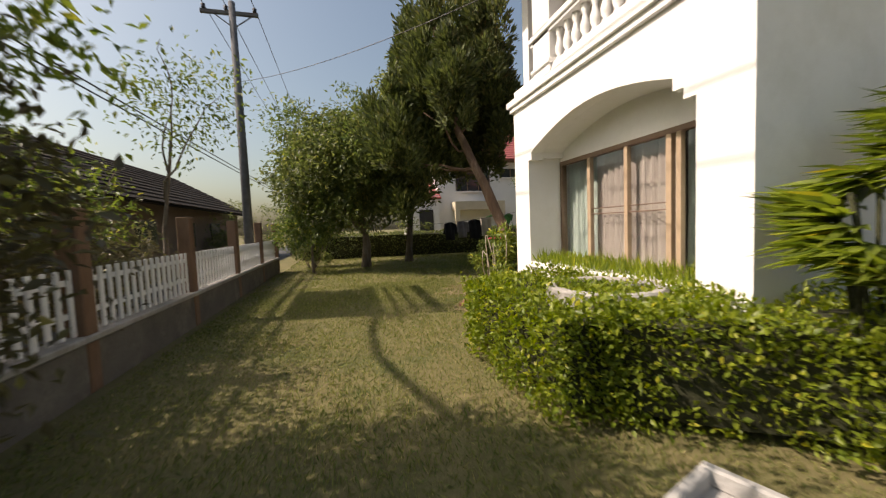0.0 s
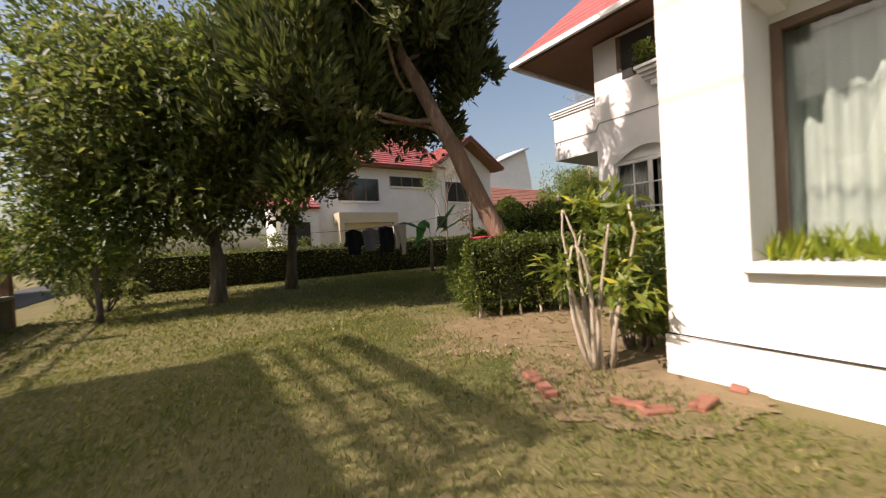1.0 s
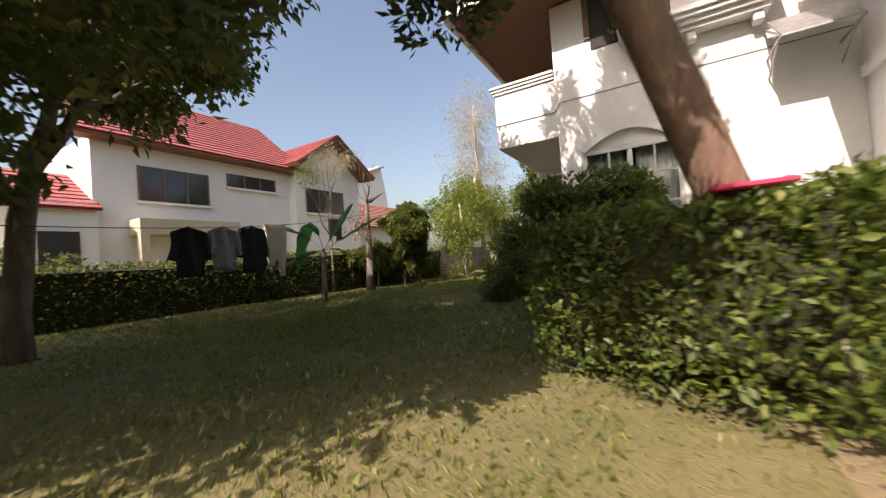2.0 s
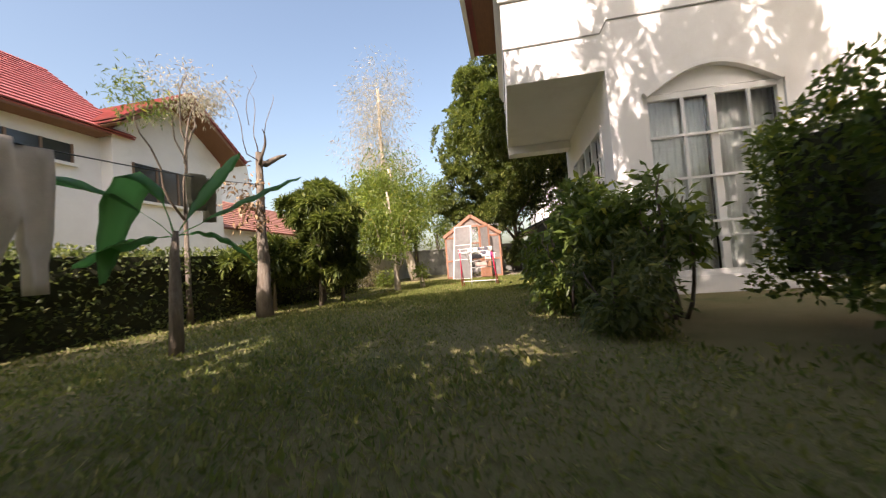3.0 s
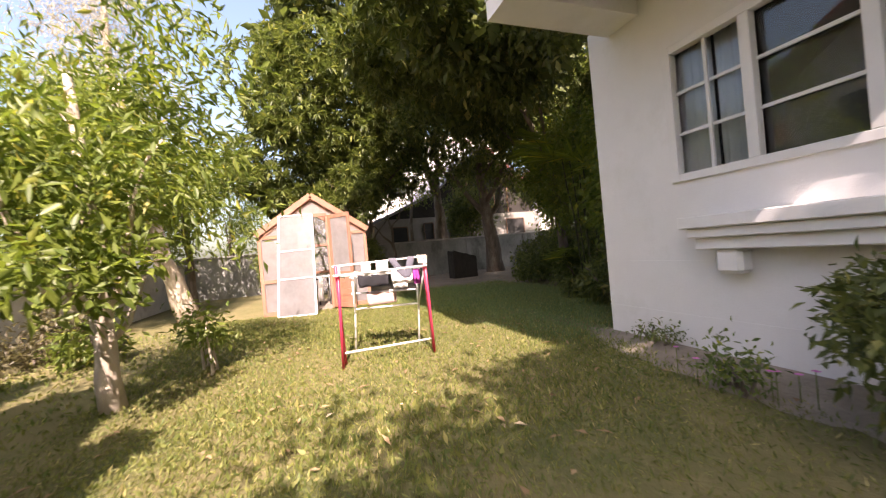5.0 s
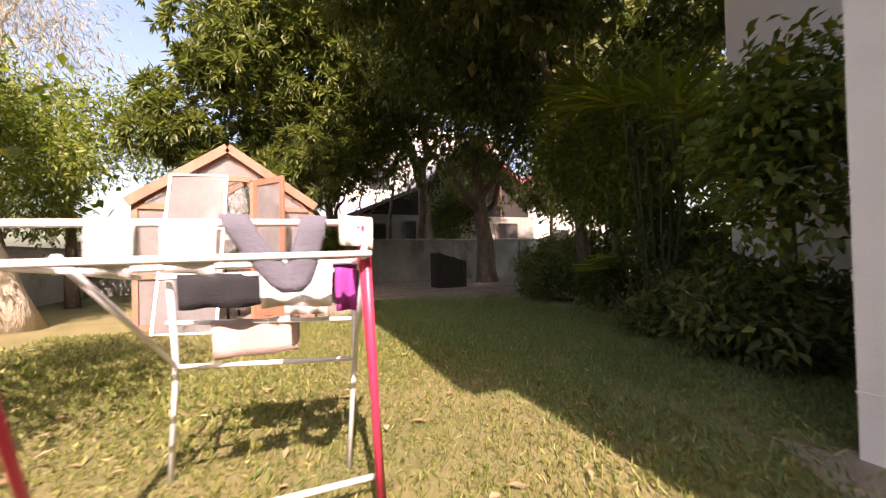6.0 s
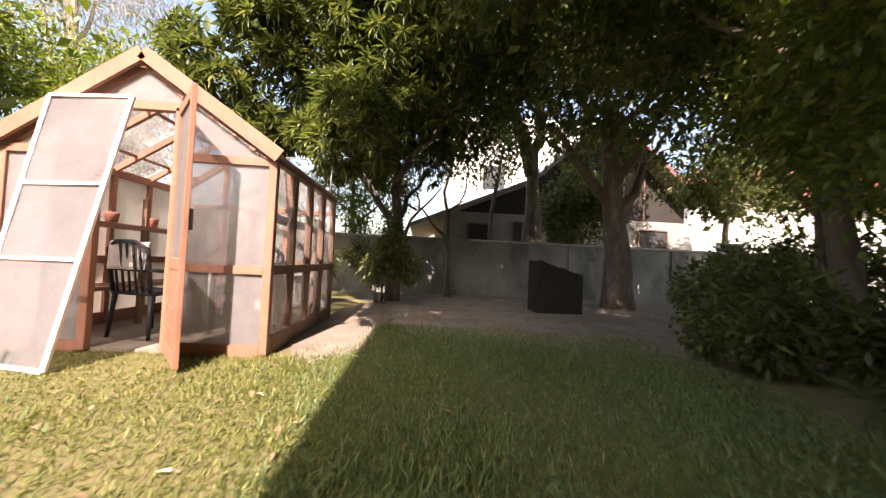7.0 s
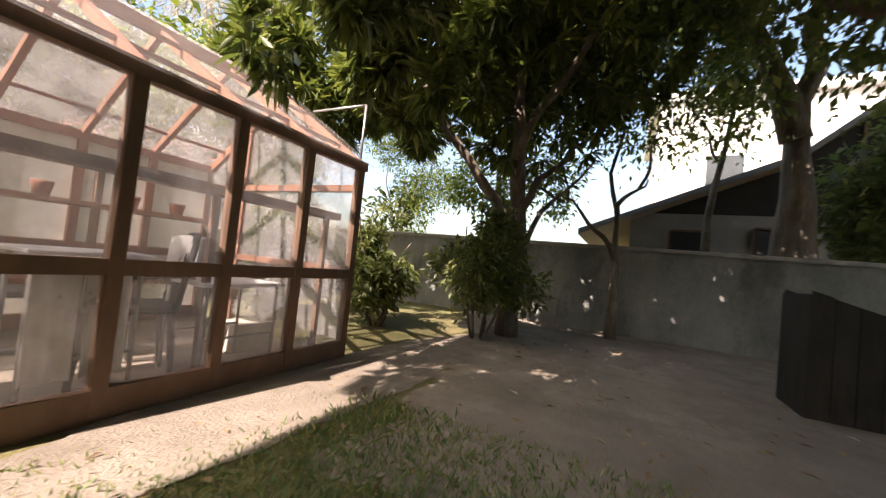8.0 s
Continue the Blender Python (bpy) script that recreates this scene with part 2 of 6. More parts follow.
def boxes(*bs, bev=0.0):
    bm = bmesh.new()
    for b in bs:
        if bev:
            t = bmesh.new()
            add_box(t, *b, bev=bev)
            me = bpy.data.meshes.new("tmp")
            t.to_mesh(me)
            t.free()
            bm.from_mesh(me)
            bpy.data.meshes.remove(me)
        else:
            add_box(bm, *b)
    return bm


def prism(bm, pts, axis, a, b):
    """Solid between the planes axis = a and axis = b with the outline pts in the other two coordinates."""
    def put(p, c):
        return bm.verts.new({"x": (c, p[0], p[1]), "y": (p[0], c, p[1]), "z": (p[0], p[1], c)}[axis])
    lo, hi = [put(p, a) for p in pts], [put(p, b) for p in pts]
    bm.faces.new(lo[::-1])
    bm.faces.new(hi)
    for i in range(len(pts)):
        j = (i + 1) % len(pts)
        bm.faces.new((lo[i], lo[j], hi[j], hi[i]))
    bmesh.ops.recalc_face_normals(bm, faces=bm.faces[:])
    return bm


def bar(bm, p, q, w, h=None):
    """A squared beam from p to q."""
    p, q = Vector(p), Vector(q)
    h = h or w
    d = (q - p).normalized()
    s = d.cross(Vector((0, 0, 1))) if abs(d.z) < 0.95 else Vector((0, 1, 0))
    s.normalize()
    u = s.cross(d).normalized()
    v = [bm.verts.new(c + s * (i * w / 2) + u * (j * h / 2)) for c in (p, q) for i, j in ((-1, -1), (1, -1), (1, 1), (-1, 1))]
    for f in ((0, 3, 2, 1), (4, 5, 6, 7), (0, 1, 5, 4), (1, 2, 6, 5), (2, 3, 7, 6), (3, 0, 4, 7)):
        bm.faces.new([v[i] for i in f])
    bmesh.ops.recalc_face_normals(bm, faces=bm.faces[:])
    return bm


def tube(bm, pts, radii, n=8, wob=0.0):
    """A round, tapering limb through pts."""
    pts = [Vector(p) for p in pts]
    rings = []
    side = Vector((0.3, 1, 0.1))
    for i, p in enumerate(pts):
        d = (pts[min(i + 1, len(pts) - 1)] - pts[max(i - 1, 0)]).normalized()
        s = (side - d * side.dot(d)).normalized()
        side = s
        u = d.cross(s)
        r = radii[i] if isinstance(radii, (list, tuple)) else radii
        ring = []
        for k in range(n):
            a = 2 * math.pi * k / n
            rr = r * (1 + (wob * noise.noise(p * 3 + Vector((k * 1.7, k, 0))) if wob else 0))
            ring.append(bm.verts.new(p + s * (math.cos(a) * rr) + u * (math.sin(a) * rr)))
        rings.append(ring)
    for a, b in zip(rings, rings[1:]):
        for k in range(n):
            f = bm.faces.new((a[k], a[(k + 1) % n], b[(k + 1) % n], b[k]))
            f.smooth = True
    bm.faces.new(rings[0][::-1])
    bm.faces.new(rings[-1])
    return bm


def bend(p, q, sag=0.0, n=6, jit=0.0, seed=0):
    p, q = Vector(p), Vector(q)
    out = []
    for i in range(n + 1):
        t = i / n
        c = p.lerp(q, t) + Vector((0, 0, -sag * 4 * t * (1 - t)))
        if jit and 0 < i < n:
            c += noise.noise_vector(c * 1.3 + Vector((seed * 3.1, 0, 0))) * jit
        out.append(c)
    return out


def unit(a):
    return a / np.maximum(np.linalg.norm(a, axis=1, keepdims=True), 1e-9)


def blades(name, P, D, L, W, material, parent=None, fold=0.25, up=0.6, label="", kind=""):
    """One mesh of many small folded leaves: base P, direction D, length L, width W."""
    n = len(P)
    D = unit(D)
    L = np.broadcast_to(L, n)[:, None]
    W = np.broadcast_to(W, n)[:, None]
    ref = rng.normal(size=(n, 3)) * (1 - up) + np.array([0, 0, up])
    S = unit(np.cross(D, ref + 1e-4))
    N = np.cross(S, D)
    mid = P + D * L * 0.45
    V = np.stack([P, mid + S * W / 2 + N * W * fold, P + D * L - N * L * 0.06, mid - S * W / 2 + N * W * fold], 1).reshape(-1, 3)
    F = (np.arange(n)[:, None] * 4 + np.array([0, 1, 2, 0, 2, 3])[None]).ravel()
    me = bpy.data.meshes.new(name)
    me.vertices.add(4 * n)
    me.vertices.foreach_set("co", V.astype(np.float32).ravel())
    me.loops.add(6 * n)
    me.loops.foreach_set("vertex_index", F.astype(np.int32))
    me.polygons.add(2 * n)
    me.polygons.foreach_set("loop_start", np.arange(0, 6 * n, 3, dtype=np.int32))
    me.polygons.foreach_set("loop_total", np.full(2 * n, 3, dtype=np.int32))
    me.update(calc_edges=True)
    me.materials.append(material)
    ob = new(name, me)
    ob.parent = parent
    if label or kind:
        tagged(ob, label, kind=kind)
    return ob


def lumps(c, r, n, lump, shell=0.55):
    """Cluster centres: n per lump of an uneven ellipsoid crown; returns centres and outward directions."""
    c, r = np.array(c, float), np.array(r, float)
    k = max(6, int(lump))
    d = unit(rng.normal(size=(k, 3)))
    lc = c + d * r * rng.uniform(0.35, 0.88, (k, 1))
    lr = r.mean() * rng.uniform(0.20, 0.42, k)
    which = rng.integers(0, k, n)
    e = unit(rng.normal(size=(n, 3)))
    rad = lr[which] * rng.uniform(shell, 1.0, n)
    P = lc[which] + e * rad[:, None]
    out = unit(0.6 * e + 0.5 * unit((P - c) / r))
    return P, out


def inner_foliage(parent, material, c, r, n, size):
    """Broad overlapping leaves that close the middle of a crown."""
    d = unit(rng.normal(size=(n, 3)))
    P = np.array(c, float) + d * np.array(r, float) * (rng.uniform(0.05, 0.8, (n, 1)) ** 0.6)
    s = rng.uniform(0.6, 1.3, n)
    return blades("inner_foliage", P, rng.normal(size=(n, 3)) - np.array([0, 0, 0.3]), size * s, size * 0.6 * s, material, parent, 0.12, 0.3)


def rosettes(name, parent, material, c, r, lump, per_lump, leaves, size, width, droop=0.35, inner=0):
    """Crown of whorls: long leaves spread round every twig tip, the tips gathered in round boughs."""
    c, r = np.array(c, float), np.array(r, float)
    d = unit(rng.normal(size=(lump, 3)))
    lc = c + d * r * rng.uniform(0.5, 0.9, (lump, 1))
    lr = r.mean() * rng.uniform(0.16, 0.30, lump)
    which = np.repeat(np.arange(lump), per_lump)
    e = unit(rng.normal(size=(len(which), 3)) + 0.7 * d[which] + np.array([0, 0, 0.45]))
    P = lc[which] + e * (lr[which] * rng.uniform(0.75, 1.08, len(which)))[:, None]
    out = unit(e + 0.5 * d[which] + np.array([0, 0, 0.25]))
    u = unit(np.cross(out, rng.normal(size=out.shape)))
    v = np.cross(out, u)
    m = len(which) * leaves
    a = np.tile(np.arange(leaves) * 2.399, len(which)) + rng.normal(size=m) * 0.25
    ring = np.repeat(u, leaves, 0) * np.cos(a)[:, None] + np.repeat(v, leaves, 0) * np.sin(a)[:, None]
    rise = np.tile(np.linspace(0.0, 1.1, leaves), len(which))[:, None]
    D = ring + np.repeat(out, leaves, 0) * rise - np.array([0, 0, droop]) + rng.normal(size=(m, 3)) * 0.12
    B = np.repeat(P, leaves, 0) + ring * 0.015
    s = rng.uniform(0.75, 1.2, m)
    ok = B[:, 2] > 0.05 - parent.location.z
    ob = blades(name, B[ok], D[ok], (size * s)[ok], (width * s)[ok], material, parent, 0.2, 0.85)
    if inner:
        inner_foliage(parent, material, c, r, int(inner * 1.8), size * 1.3)
    return ob


def crown(name, parent, material, c, r, clusters, per, size, width, lump=16, droop=0.5, spread=0.25, label="", inner=0):
    if inner:
        inner_foliage(parent, material, c, r, int(inner * 1.8), size * 1.75)
    P, out = lumps(c, r, clusters, lump)
    B = np.repeat(P, per, 0) + rng.normal(size=(clusters * per, 3)) * spread * 0.35
    D = np.repeat(out, per, 0) * 0.7 + rng.normal(size=(clusters * per, 3)) * 0.75 - np.array([0, 0, droop])
    s = rng.uniform(0.65, 1.25, clusters * per)
    ok = B[:, 2] > 0.05
    return blades(name, B[ok], D[ok], (size * s)[ok], (width * s)[ok], material, parent, label=label)


def tree(label, base, trunk, radius, limbs, crowns, bark, category="tree", name="tree"):
    """trunk: points; limbs: (start, end, radius); crowns: dicts for crown()."""
    t = thing(name, label, category)
    t.location = base
    bx = Vector(base)
    bm = bmesh.new()
    pts = [Vector(p) - bx for p in trunk]
    fine = []
    for a, b in zip(pts, pts[1:]):
        for i in range(3):
            fine.append(a.lerp(b, i / 3) + noise.noise_vector(a * 2 + Vector((i, 0, 0))) * radius * 0.35)
    fine.append(pts[-1])
    fine[0] = pts[0] - Vector((0, 0, 0.08))
    m = len(fine) - 1
    tube(bm, fine, [radius * (1.25 if i == 0 else 1 - 0.62 * i / m) for i in range(m + 1)], 10, 0.25)
    part("trunk", bm, bark, t)
    for i, (p, q, r) in enumerate(limbs):
        bm = bmesh.new()
        ps = bend(Vector(p) - bx, Vector(q) - bx, -0.12 * (Vector(q) - Vector(p)).length * 0.4, 7, 0.22, i)
        tube(bm, ps, [r * (1 - 0.75 * k / 7) for k in range(8)], 7, 0.2)
        part("limb", bm, bark, t)
    for kw in crowns:
        k = dict(kw)
        k["c"] = tuple(np.array(k["c"]) - np.array(base))
        if "leaves" in k:
            rosettes("crown", t, **k)
        else:
            crown("crown", t, **k)
    return t


def hedge(label, x0, x1, y0, y1, h, n, size, material, bare=0.0, rot=0.0, wave=0.05, name="hedge", stems=0):
    """Clipped hedge: leaves over a near-black core coloured as inner shade, in a box with soft corners. rot turns it
    about its first corner.
    """
    t = thing(name, label, "hedge")
    t.location = (x0, y0, 0)
    t.rotation_euler = (0, 0, radians(rot))
    lx, ly = x1 - x0, y1 - y0
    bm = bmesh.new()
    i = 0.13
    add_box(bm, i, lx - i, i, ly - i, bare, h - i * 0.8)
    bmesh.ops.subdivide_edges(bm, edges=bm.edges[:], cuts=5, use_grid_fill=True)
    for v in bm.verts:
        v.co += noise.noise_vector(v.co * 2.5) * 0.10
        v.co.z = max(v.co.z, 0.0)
    part("shaded_inner_growth", bm, TWIG, t)
    A = np.array([lx * ly, lx * h, lx * h, ly * h, ly * h])
    f = rng.choice(5, n, p=A / A.sum())
    u, v = rng.uniform(0, 1, n), rng.uniform(0, 1, n)
    depth = rng.exponential(0.07, n)
    P = np.zeros((n, 3))
    N = np.zeros((n, 3))
    for k in range(5):
        m = f == k
        if k == 0:
            P[m] = np.stack([u[m] * lx, v[m] * ly, h - depth[m]], 1)
            N[m] = (0, 0, 1)
        elif k < 3:
            s = 0 if k == 1 else 1
            P[m] = np.stack([u[m] * lx, s * ly + (depth[m] if s == 0 else -depth[m]), bare * 0.5 + v[m] * (h - bare * 0.5)], 1)
            N[m] = (0, 2 * s - 1, 0)
        else:
            s = 0 if k == 3 else 1
            P[m] = np.stack([s * lx + (depth[m] if s == 0 else -depth[m]), u[m] * ly, bare * 0.5 + v[m] * (h - bare * 0.5)], 1)
            N[m] = (2 * s - 1, 0, 0)
    W = np.array([noise.noise(Vector(p) * 1.7) + 0.6 * noise.noise(Vector(p) * 4.5) for p in P])
    P += N * (W * wave * 1.6)[:, None] + rng.normal(size=(n, 3)) * 0.018
    P[:, 2] = np.maximum(P[:, 2], 0.02)
    D = N * 0.6 + rng.normal(size=(n, 3)) * 0.7 + np.array([0, 0, 0.25])
    s = rng.uniform(0.6, 1.3, n)
    blades("leaves", P, D, size * s, size * 0.55 * s, material, t)
    for k in range(stems):
        bm = bmesh.new()
        x = lx * (k + 0.5) / stems
        tube(bm, bend((x, 0.06, -0.03), (x + 0.08 * math.sin(k * 2.1), 0.2, 0.6), 0, 5, 0.08, k), [0.022, 0.02, 0.017, 0.014, 0.012, 0.01], 6)
        part("stem", bm, PALEB, t, "pale bare stem")
    return t


def shrub(label, base, r, clusters, per, size, material, stems=6, bark=BARK, width=0.4, name="shrub", droop=0.3, spread=0.18, lift=0.0):
    """Loose bush: stems from one foot, leaves in an uneven mass of radii r about base + half height."""
    t = thing(name, label, "shrub")
    t.location = base
    for i in range(stems):
        a = 2 * math.pi * i / stems + 0.4 * i
        bm = bmesh.new()
        q = Vector((math.cos(a) * r[0] * 0.6, math.sin(a) * r[1] * 0.6, lift + r[2] * (1.0 + 0.5 * ((i * 7) % 3) / 2)))
        tube(bm, bend((math.cos(a) * 0.06, math.sin(a) * 0.06, -0.05), q, -0.05, 6, 0.12, i), [0.022 * (1 - 0.7 * k / 6) for k in range(7)], 6)
        part("stem", bm, bark, t)
    crown("foliage", t, material, (0, 0, lift + r[2]), r, clusters, per, size, size * width, lump=12, droop=droop, spread=spread)
    return t

# ---- ground ----
bm = bmesh.new()
bmesh.ops.create_grid(bm, x_segments=60, y_segments=60, size=300)
tagged(part("ground", bm, LAWN), "sunlit lawn of short patchy grass", "lawn", kind="structure")


def patch(name, label, cx, cy, rx, ry, z, material, seed):
    bm = bmesh.new()
    ring = []
    for k in range(220):
        a = 2 * math.pi * k / 220
        w = 1 + 0.22 * noise.noise(Vector((math.cos(a) * 1.6, math.sin(a) * 1.6, seed))) + 0.09 * noise.noise(Vector((math.cos(a) * 7, math.sin(a) * 7, seed))) + 0.06 * noise.noise(Vector((math.cos(a) * 24, math.sin(a) * 24, seed)))
        ring.append(bm.verts.new((cx + math.cos(a) * rx * w, cy + math.sin(a) * ry * w, z)))
    bm.faces.new(ring)
    return tagged(part(name, bm, material), label, "ground", kind="structure")


patch("dirt_yard", "bare trodden earth under the trees", 27.0, 9.4, 6.7, 4.5, 0.006, DIRT, 3.1)
patch("dirt_strip", "dusty earth along the greenhouse wall", 22.5, 13.22, 2.3, 0.44, 0.010, DIRT, 5.2)
patch("dirt_bed", "bare earth bed at the foot of the house", 13.3, 11.6, 1.95, 0.75, 0.008, DIRT, 1.7)
patch("dry_ground", "dry yellow grass beside the hedge", 6.2, 8.3, 3.6, 1.15, 0.007, STRAW, 8.4)
patch("dry_bed", "dry leaf litter bed by the house corner", 3.55, 6.9, 0.75, 0.75, 0.012, STRAW, 2.2)
bm = boxes((-4.9, -2.3, -60, 120, -0.02, 0.008))
tagged(part("road", bm, ROAD), "grey asphalt lane beyond the fence", "road", kind="structure")

# ---- our house ----
house = thing("house", "white rendered two-storey house with arched openings", "house")


def wall(name, bm, label=""):
    return part(name, bm, WHITE, house, label)


ARCH = [(6.23, 0.78), (6.23, 2.39), (6.13, 2.39), (6.13, 2.50)]
for k in range(13):
    s = k / 12
    ARCH.append((6.05 - s * 2.49, 2.50 + 0.36 * math.sin(math.pi * (0.06 + 0.80 * s)) - 0.02))
ARCH += [(3.56, 2.52), (3.45, 2.52), (3.45, 2.42), (3.33, 2.42), (3.33, 0.78)]
for b in ((3.85, 4.05, 6.23, 6.71, 0, 3.30), (3.85, 4.05, 2.87, 3.33, 0, 3.30), (3.85, 4.05, 3.33, 6.23, 0, 0.78)):
    wall("front_wall", boxes(b))
bm = bmesh.new()
prism(bm, [(6.23, 3.30), (3.33, 3.30)] + ARCH[-2:0:-1], "x", 3.85, 4.05)
wall("front_wall", bm, "white rendered wall with a wide stepped arch")
for b in ((4.05, 4.55, 6.23, 6.51, 0, 3.30), (4.05, 4.55, 3.05, 3.33, 0, 3.30), (4.05, 4.70, 3.33, 6.23, 0, 0.76), (4.402, 4.62, 3.33, 6.23, 2.37, 3.3)):
    wall("recess_wall", boxes(b))
bm = bmesh.new()
prism(bm, [(6.23, 3.30), (3.33, 3.30)] + [(y, max(z, 2.42)) for y, z in ARCH[-2:0:-1]], "x", 4.052, 4.40)
wall("recess_vault", bm)
for b in ((4.05, 11.1, 6.51, 6.71, 0, 5.8), (4.05, 11.1, 2.87, 3.05, 0, 5.8), (10.9, 11.1, 3.05, 6.51, 0, 6.3)):
    wall("side_wall", boxes(b))
wall("window_sill", boxes((3.78, 4.40, 3.30, 6.26, 0.735, 0.80), bev=0.008))
wall("string_course", boxes((3.80, 3.85, 2.82, 6.76, 3.26, 3.34), (3.76, 3.85, 2.80, 6.80, 3.34, 3.44), (3.85, 11.0, 6.71, 6.79, 3.26, 3.44), bev=0.006))
wall("base_groove", boxes((3.835, 3.85, 2.87, 6.73, 0.0, 0.285), (3.85, 10.8, 6.71, 6.725, 0, 0.285)))
bm = bmesh.new()
tube(bm, bend((3.825, 2.9, 0.31), (3.825, 6.7, 0.30), 0.02, 12), 0.005, 5)
part("wall_cable", bm, BLACK, house, "thin black cable clipped along the wall")
# balcony above the arch
wall("balcony_floor", boxes((3.85, 11.0, 3.05, 6.71, 3.30, 3.42)))
wall("balcony_kerb", boxes((3.86, 4.02, 2.87, 6.70, 3.44, 3.60), bev=0.008))
wall("balcony_rail", boxes((3.80, 4.06, 2.87, 6.05, 4.06, 4.13), (3.83, 4.03, 2.87, 6.05, 4.13, 4.17), (3.83, 4.03, 2.87, 6.05, 4.01, 4.06), bev=0.008))
PROFILE = [(0, .05), (.03, .05), (.05, .032), (.10, .058), (.17, .062), (.24, .040), (.30, .030), (.34, .045), (.37, .05), (.41, .05)]
bm = bmesh.new()
tube(bm, [(0, 0, z) for z, r in PROFILE], [r for z, r in PROFILE], 10)
bal = part("baluster", bm, WHITE, house)
bal.location = (3.93, 5.42, 3.60)
for k in range(1, 14):
    b = bal.copy()
    scene.collection.objects.link(b)
    b.location = (3.93, 5.42 - 0.185 * k, 3.60)
wall("balcony_column", boxes((3.83, 4.05, 5.52, 5.98, 3.44, 6.2), (3.80, 4.08, 5.49, 6.01, 3.60, 3.66), bev=0.01))
wall("upper_wall", boxes((5.4, 5.6, 3.05, 6.51, 3.42, 6.2)))
# flat dark panel in place of a shaded opening
part("dark_door_panel", boxes((5.36, 5.40, 3.9, 5.6, 3.42, 5.5)), DARKIN, house, "dark panel painted as the unlit balcony doorway")

# wide window under the arch
win = thing("window_1", "brown framed sliding window with drawn curtains", "window", kind="structure")
win.location = (4.44, 0, 0)


def frame_bars(parent, rects, material, x0, x1, name="frame_bar"):
    for r in rects:
        part(name, boxes((x0, x1, *r), bev=0.004), material, parent)


frame_bars(win, [(6.17, 6.23, 0.80, 2.37), (3.33, 3.39, 0.80, 2.37), (3.39, 6.17, 2.31, 2.37), (3.39, 6.17, 0.80, 0.85)], FRAME, -0.04, 0.05)
frame_bars(win, [(5.46, 5.53, 0.85, 2.31), (4.74, 4.80, 0.85, 2.31), (4.10, 4.17, 0.85, 2.31), (3.98, 4.04, 0.85, 2.31)], TANF, -0.045, 0.02)
frame_bars(win, [(4.80, 5.46, 1.50, 1.515), (4.17, 4.74, 1.50, 1.515), (4.80, 5.46, 1.58, 1.592), (4.17, 4.74, 1.58, 1.592)], FRAME, -0.03, -0.015)


def pane(parent, bm):
    p = part("pane", bm, GLASS, parent)
    p.visible_shadow = False
    return p


for y0, y1 in ((5.53, 6.17), (4.80, 5.46), (4.17, 4.74), (3.39, 3.98)):
    pane(win, boxes((0.0, 0.006, y0, y1, 0.85, 2.31)))


def curtain(label, axis, c, a, b, z0, z1, material, waves=14, depth=0.035):
    """Hanging cloth with folds, in the plane axis = c from a to b."""
    bm = bmesh.new()
    n = waves * 6
    lo, hi = [], []
    for i in range(n + 1):
        s = a + (b - a) * i / n
        f = depth * math.sin(i / 6 * 2 * math.pi + 1.2 * math.sin(i * 0.13)) + 0.3 * depth * math.sin(i * 0.37)
        for row, z in ((lo, z0), (hi, z1)):
            q = (c + f * (1.15 if row is lo else 0.8), s, z) if axis == "x" else (s, c + f * (1.15 if row is lo else 0.8), z)
            row.append(bm.verts.new(q))
    for i in range(n):
        f = bm.faces.new((lo[i], lo[i + 1], hi[i + 1], hi[i]))
        f.smooth = True
    g = bmesh.ops.solidify(bm, geom=bm.faces[:], thickness=0.004)
    return tagged(part("curtain", bm, material), label, "curtain")


curtain("pale green curtain behind the side light", "x", 4.56, 5.50, 6.18, 0.82, 2.34, CURT_G, 7)
curtain("dusty pink curtain drawn across the window", "x", 4.56, 4.12, 5.48, 0.82, 2.34, CURT_P, 13)
curtain("pale green curtain behind the narrow light", "x", 4.56, 3.37, 4.02, 0.82, 2.34, CURT_G, 7)
# dark boards paint the room's gloom behind the curtains
tagged(part("dark_room_backing", boxes((5.2, 5.3, 3.06, 6.5, 0, 3.28), (4.64, 5.2, 3.06, 6.5, 0.70, 0.75)), DARKIN), "dark backing painted as the dim room behind the window", "wall", kind="structure")

# main block: west wall with arched window, north wall with long window
AW = [(11.15, 0.25), (11.15, 2.97)] + [(11.15 - 1.85 * k / 10, 2.97 + 0.37 * math.sin(math.pi * k / 10)) for k in range(1, 10)] + [(9.30, 2.97), (9.30, 0.25)]
for b in ((11.1, 11.3, 11.15, 11.63, 0, 6.4), (11.1, 11.3, 6.71, 9.30, 0, 6.4), (11.1, 11.3, 9.30, 11.15, 0, 0.25)):
    wall("west_wall", boxes(b))
bm = bmesh.new()
prism(bm, [(11.15, 6.4)] + AW[1:-1] + [(9.30, 6.4)], "x", 11.1, 11.3)
wall("west_wall", bm, "white rendered wall with one arched window")
for b in ((14.24, 15.15, 11.43, 11.63, 0, 3.42), (11.3, 11.60, 11.43, 11.63, 0, 3.42), (11.60, 14.24, 11.43, 11.63, 0, 1.53), (11.60, 14.24, 11.43, 11.63, 2.76, 3.42)):
    wall("north_wall", boxes(b))
wall("east_wall", boxes((14.95, 15.15, 3.0, 11.43, 0, 6.4)))
wall("wall_joint", boxes((11.54, 15.155, 11.63, 11.634, 0.30, 0.312), (11.1, 15.155, 11.63, 11.634, 0.80, 0.812), (11.085, 11.1, 6.72, 11.63, 0.80, 0.812)))
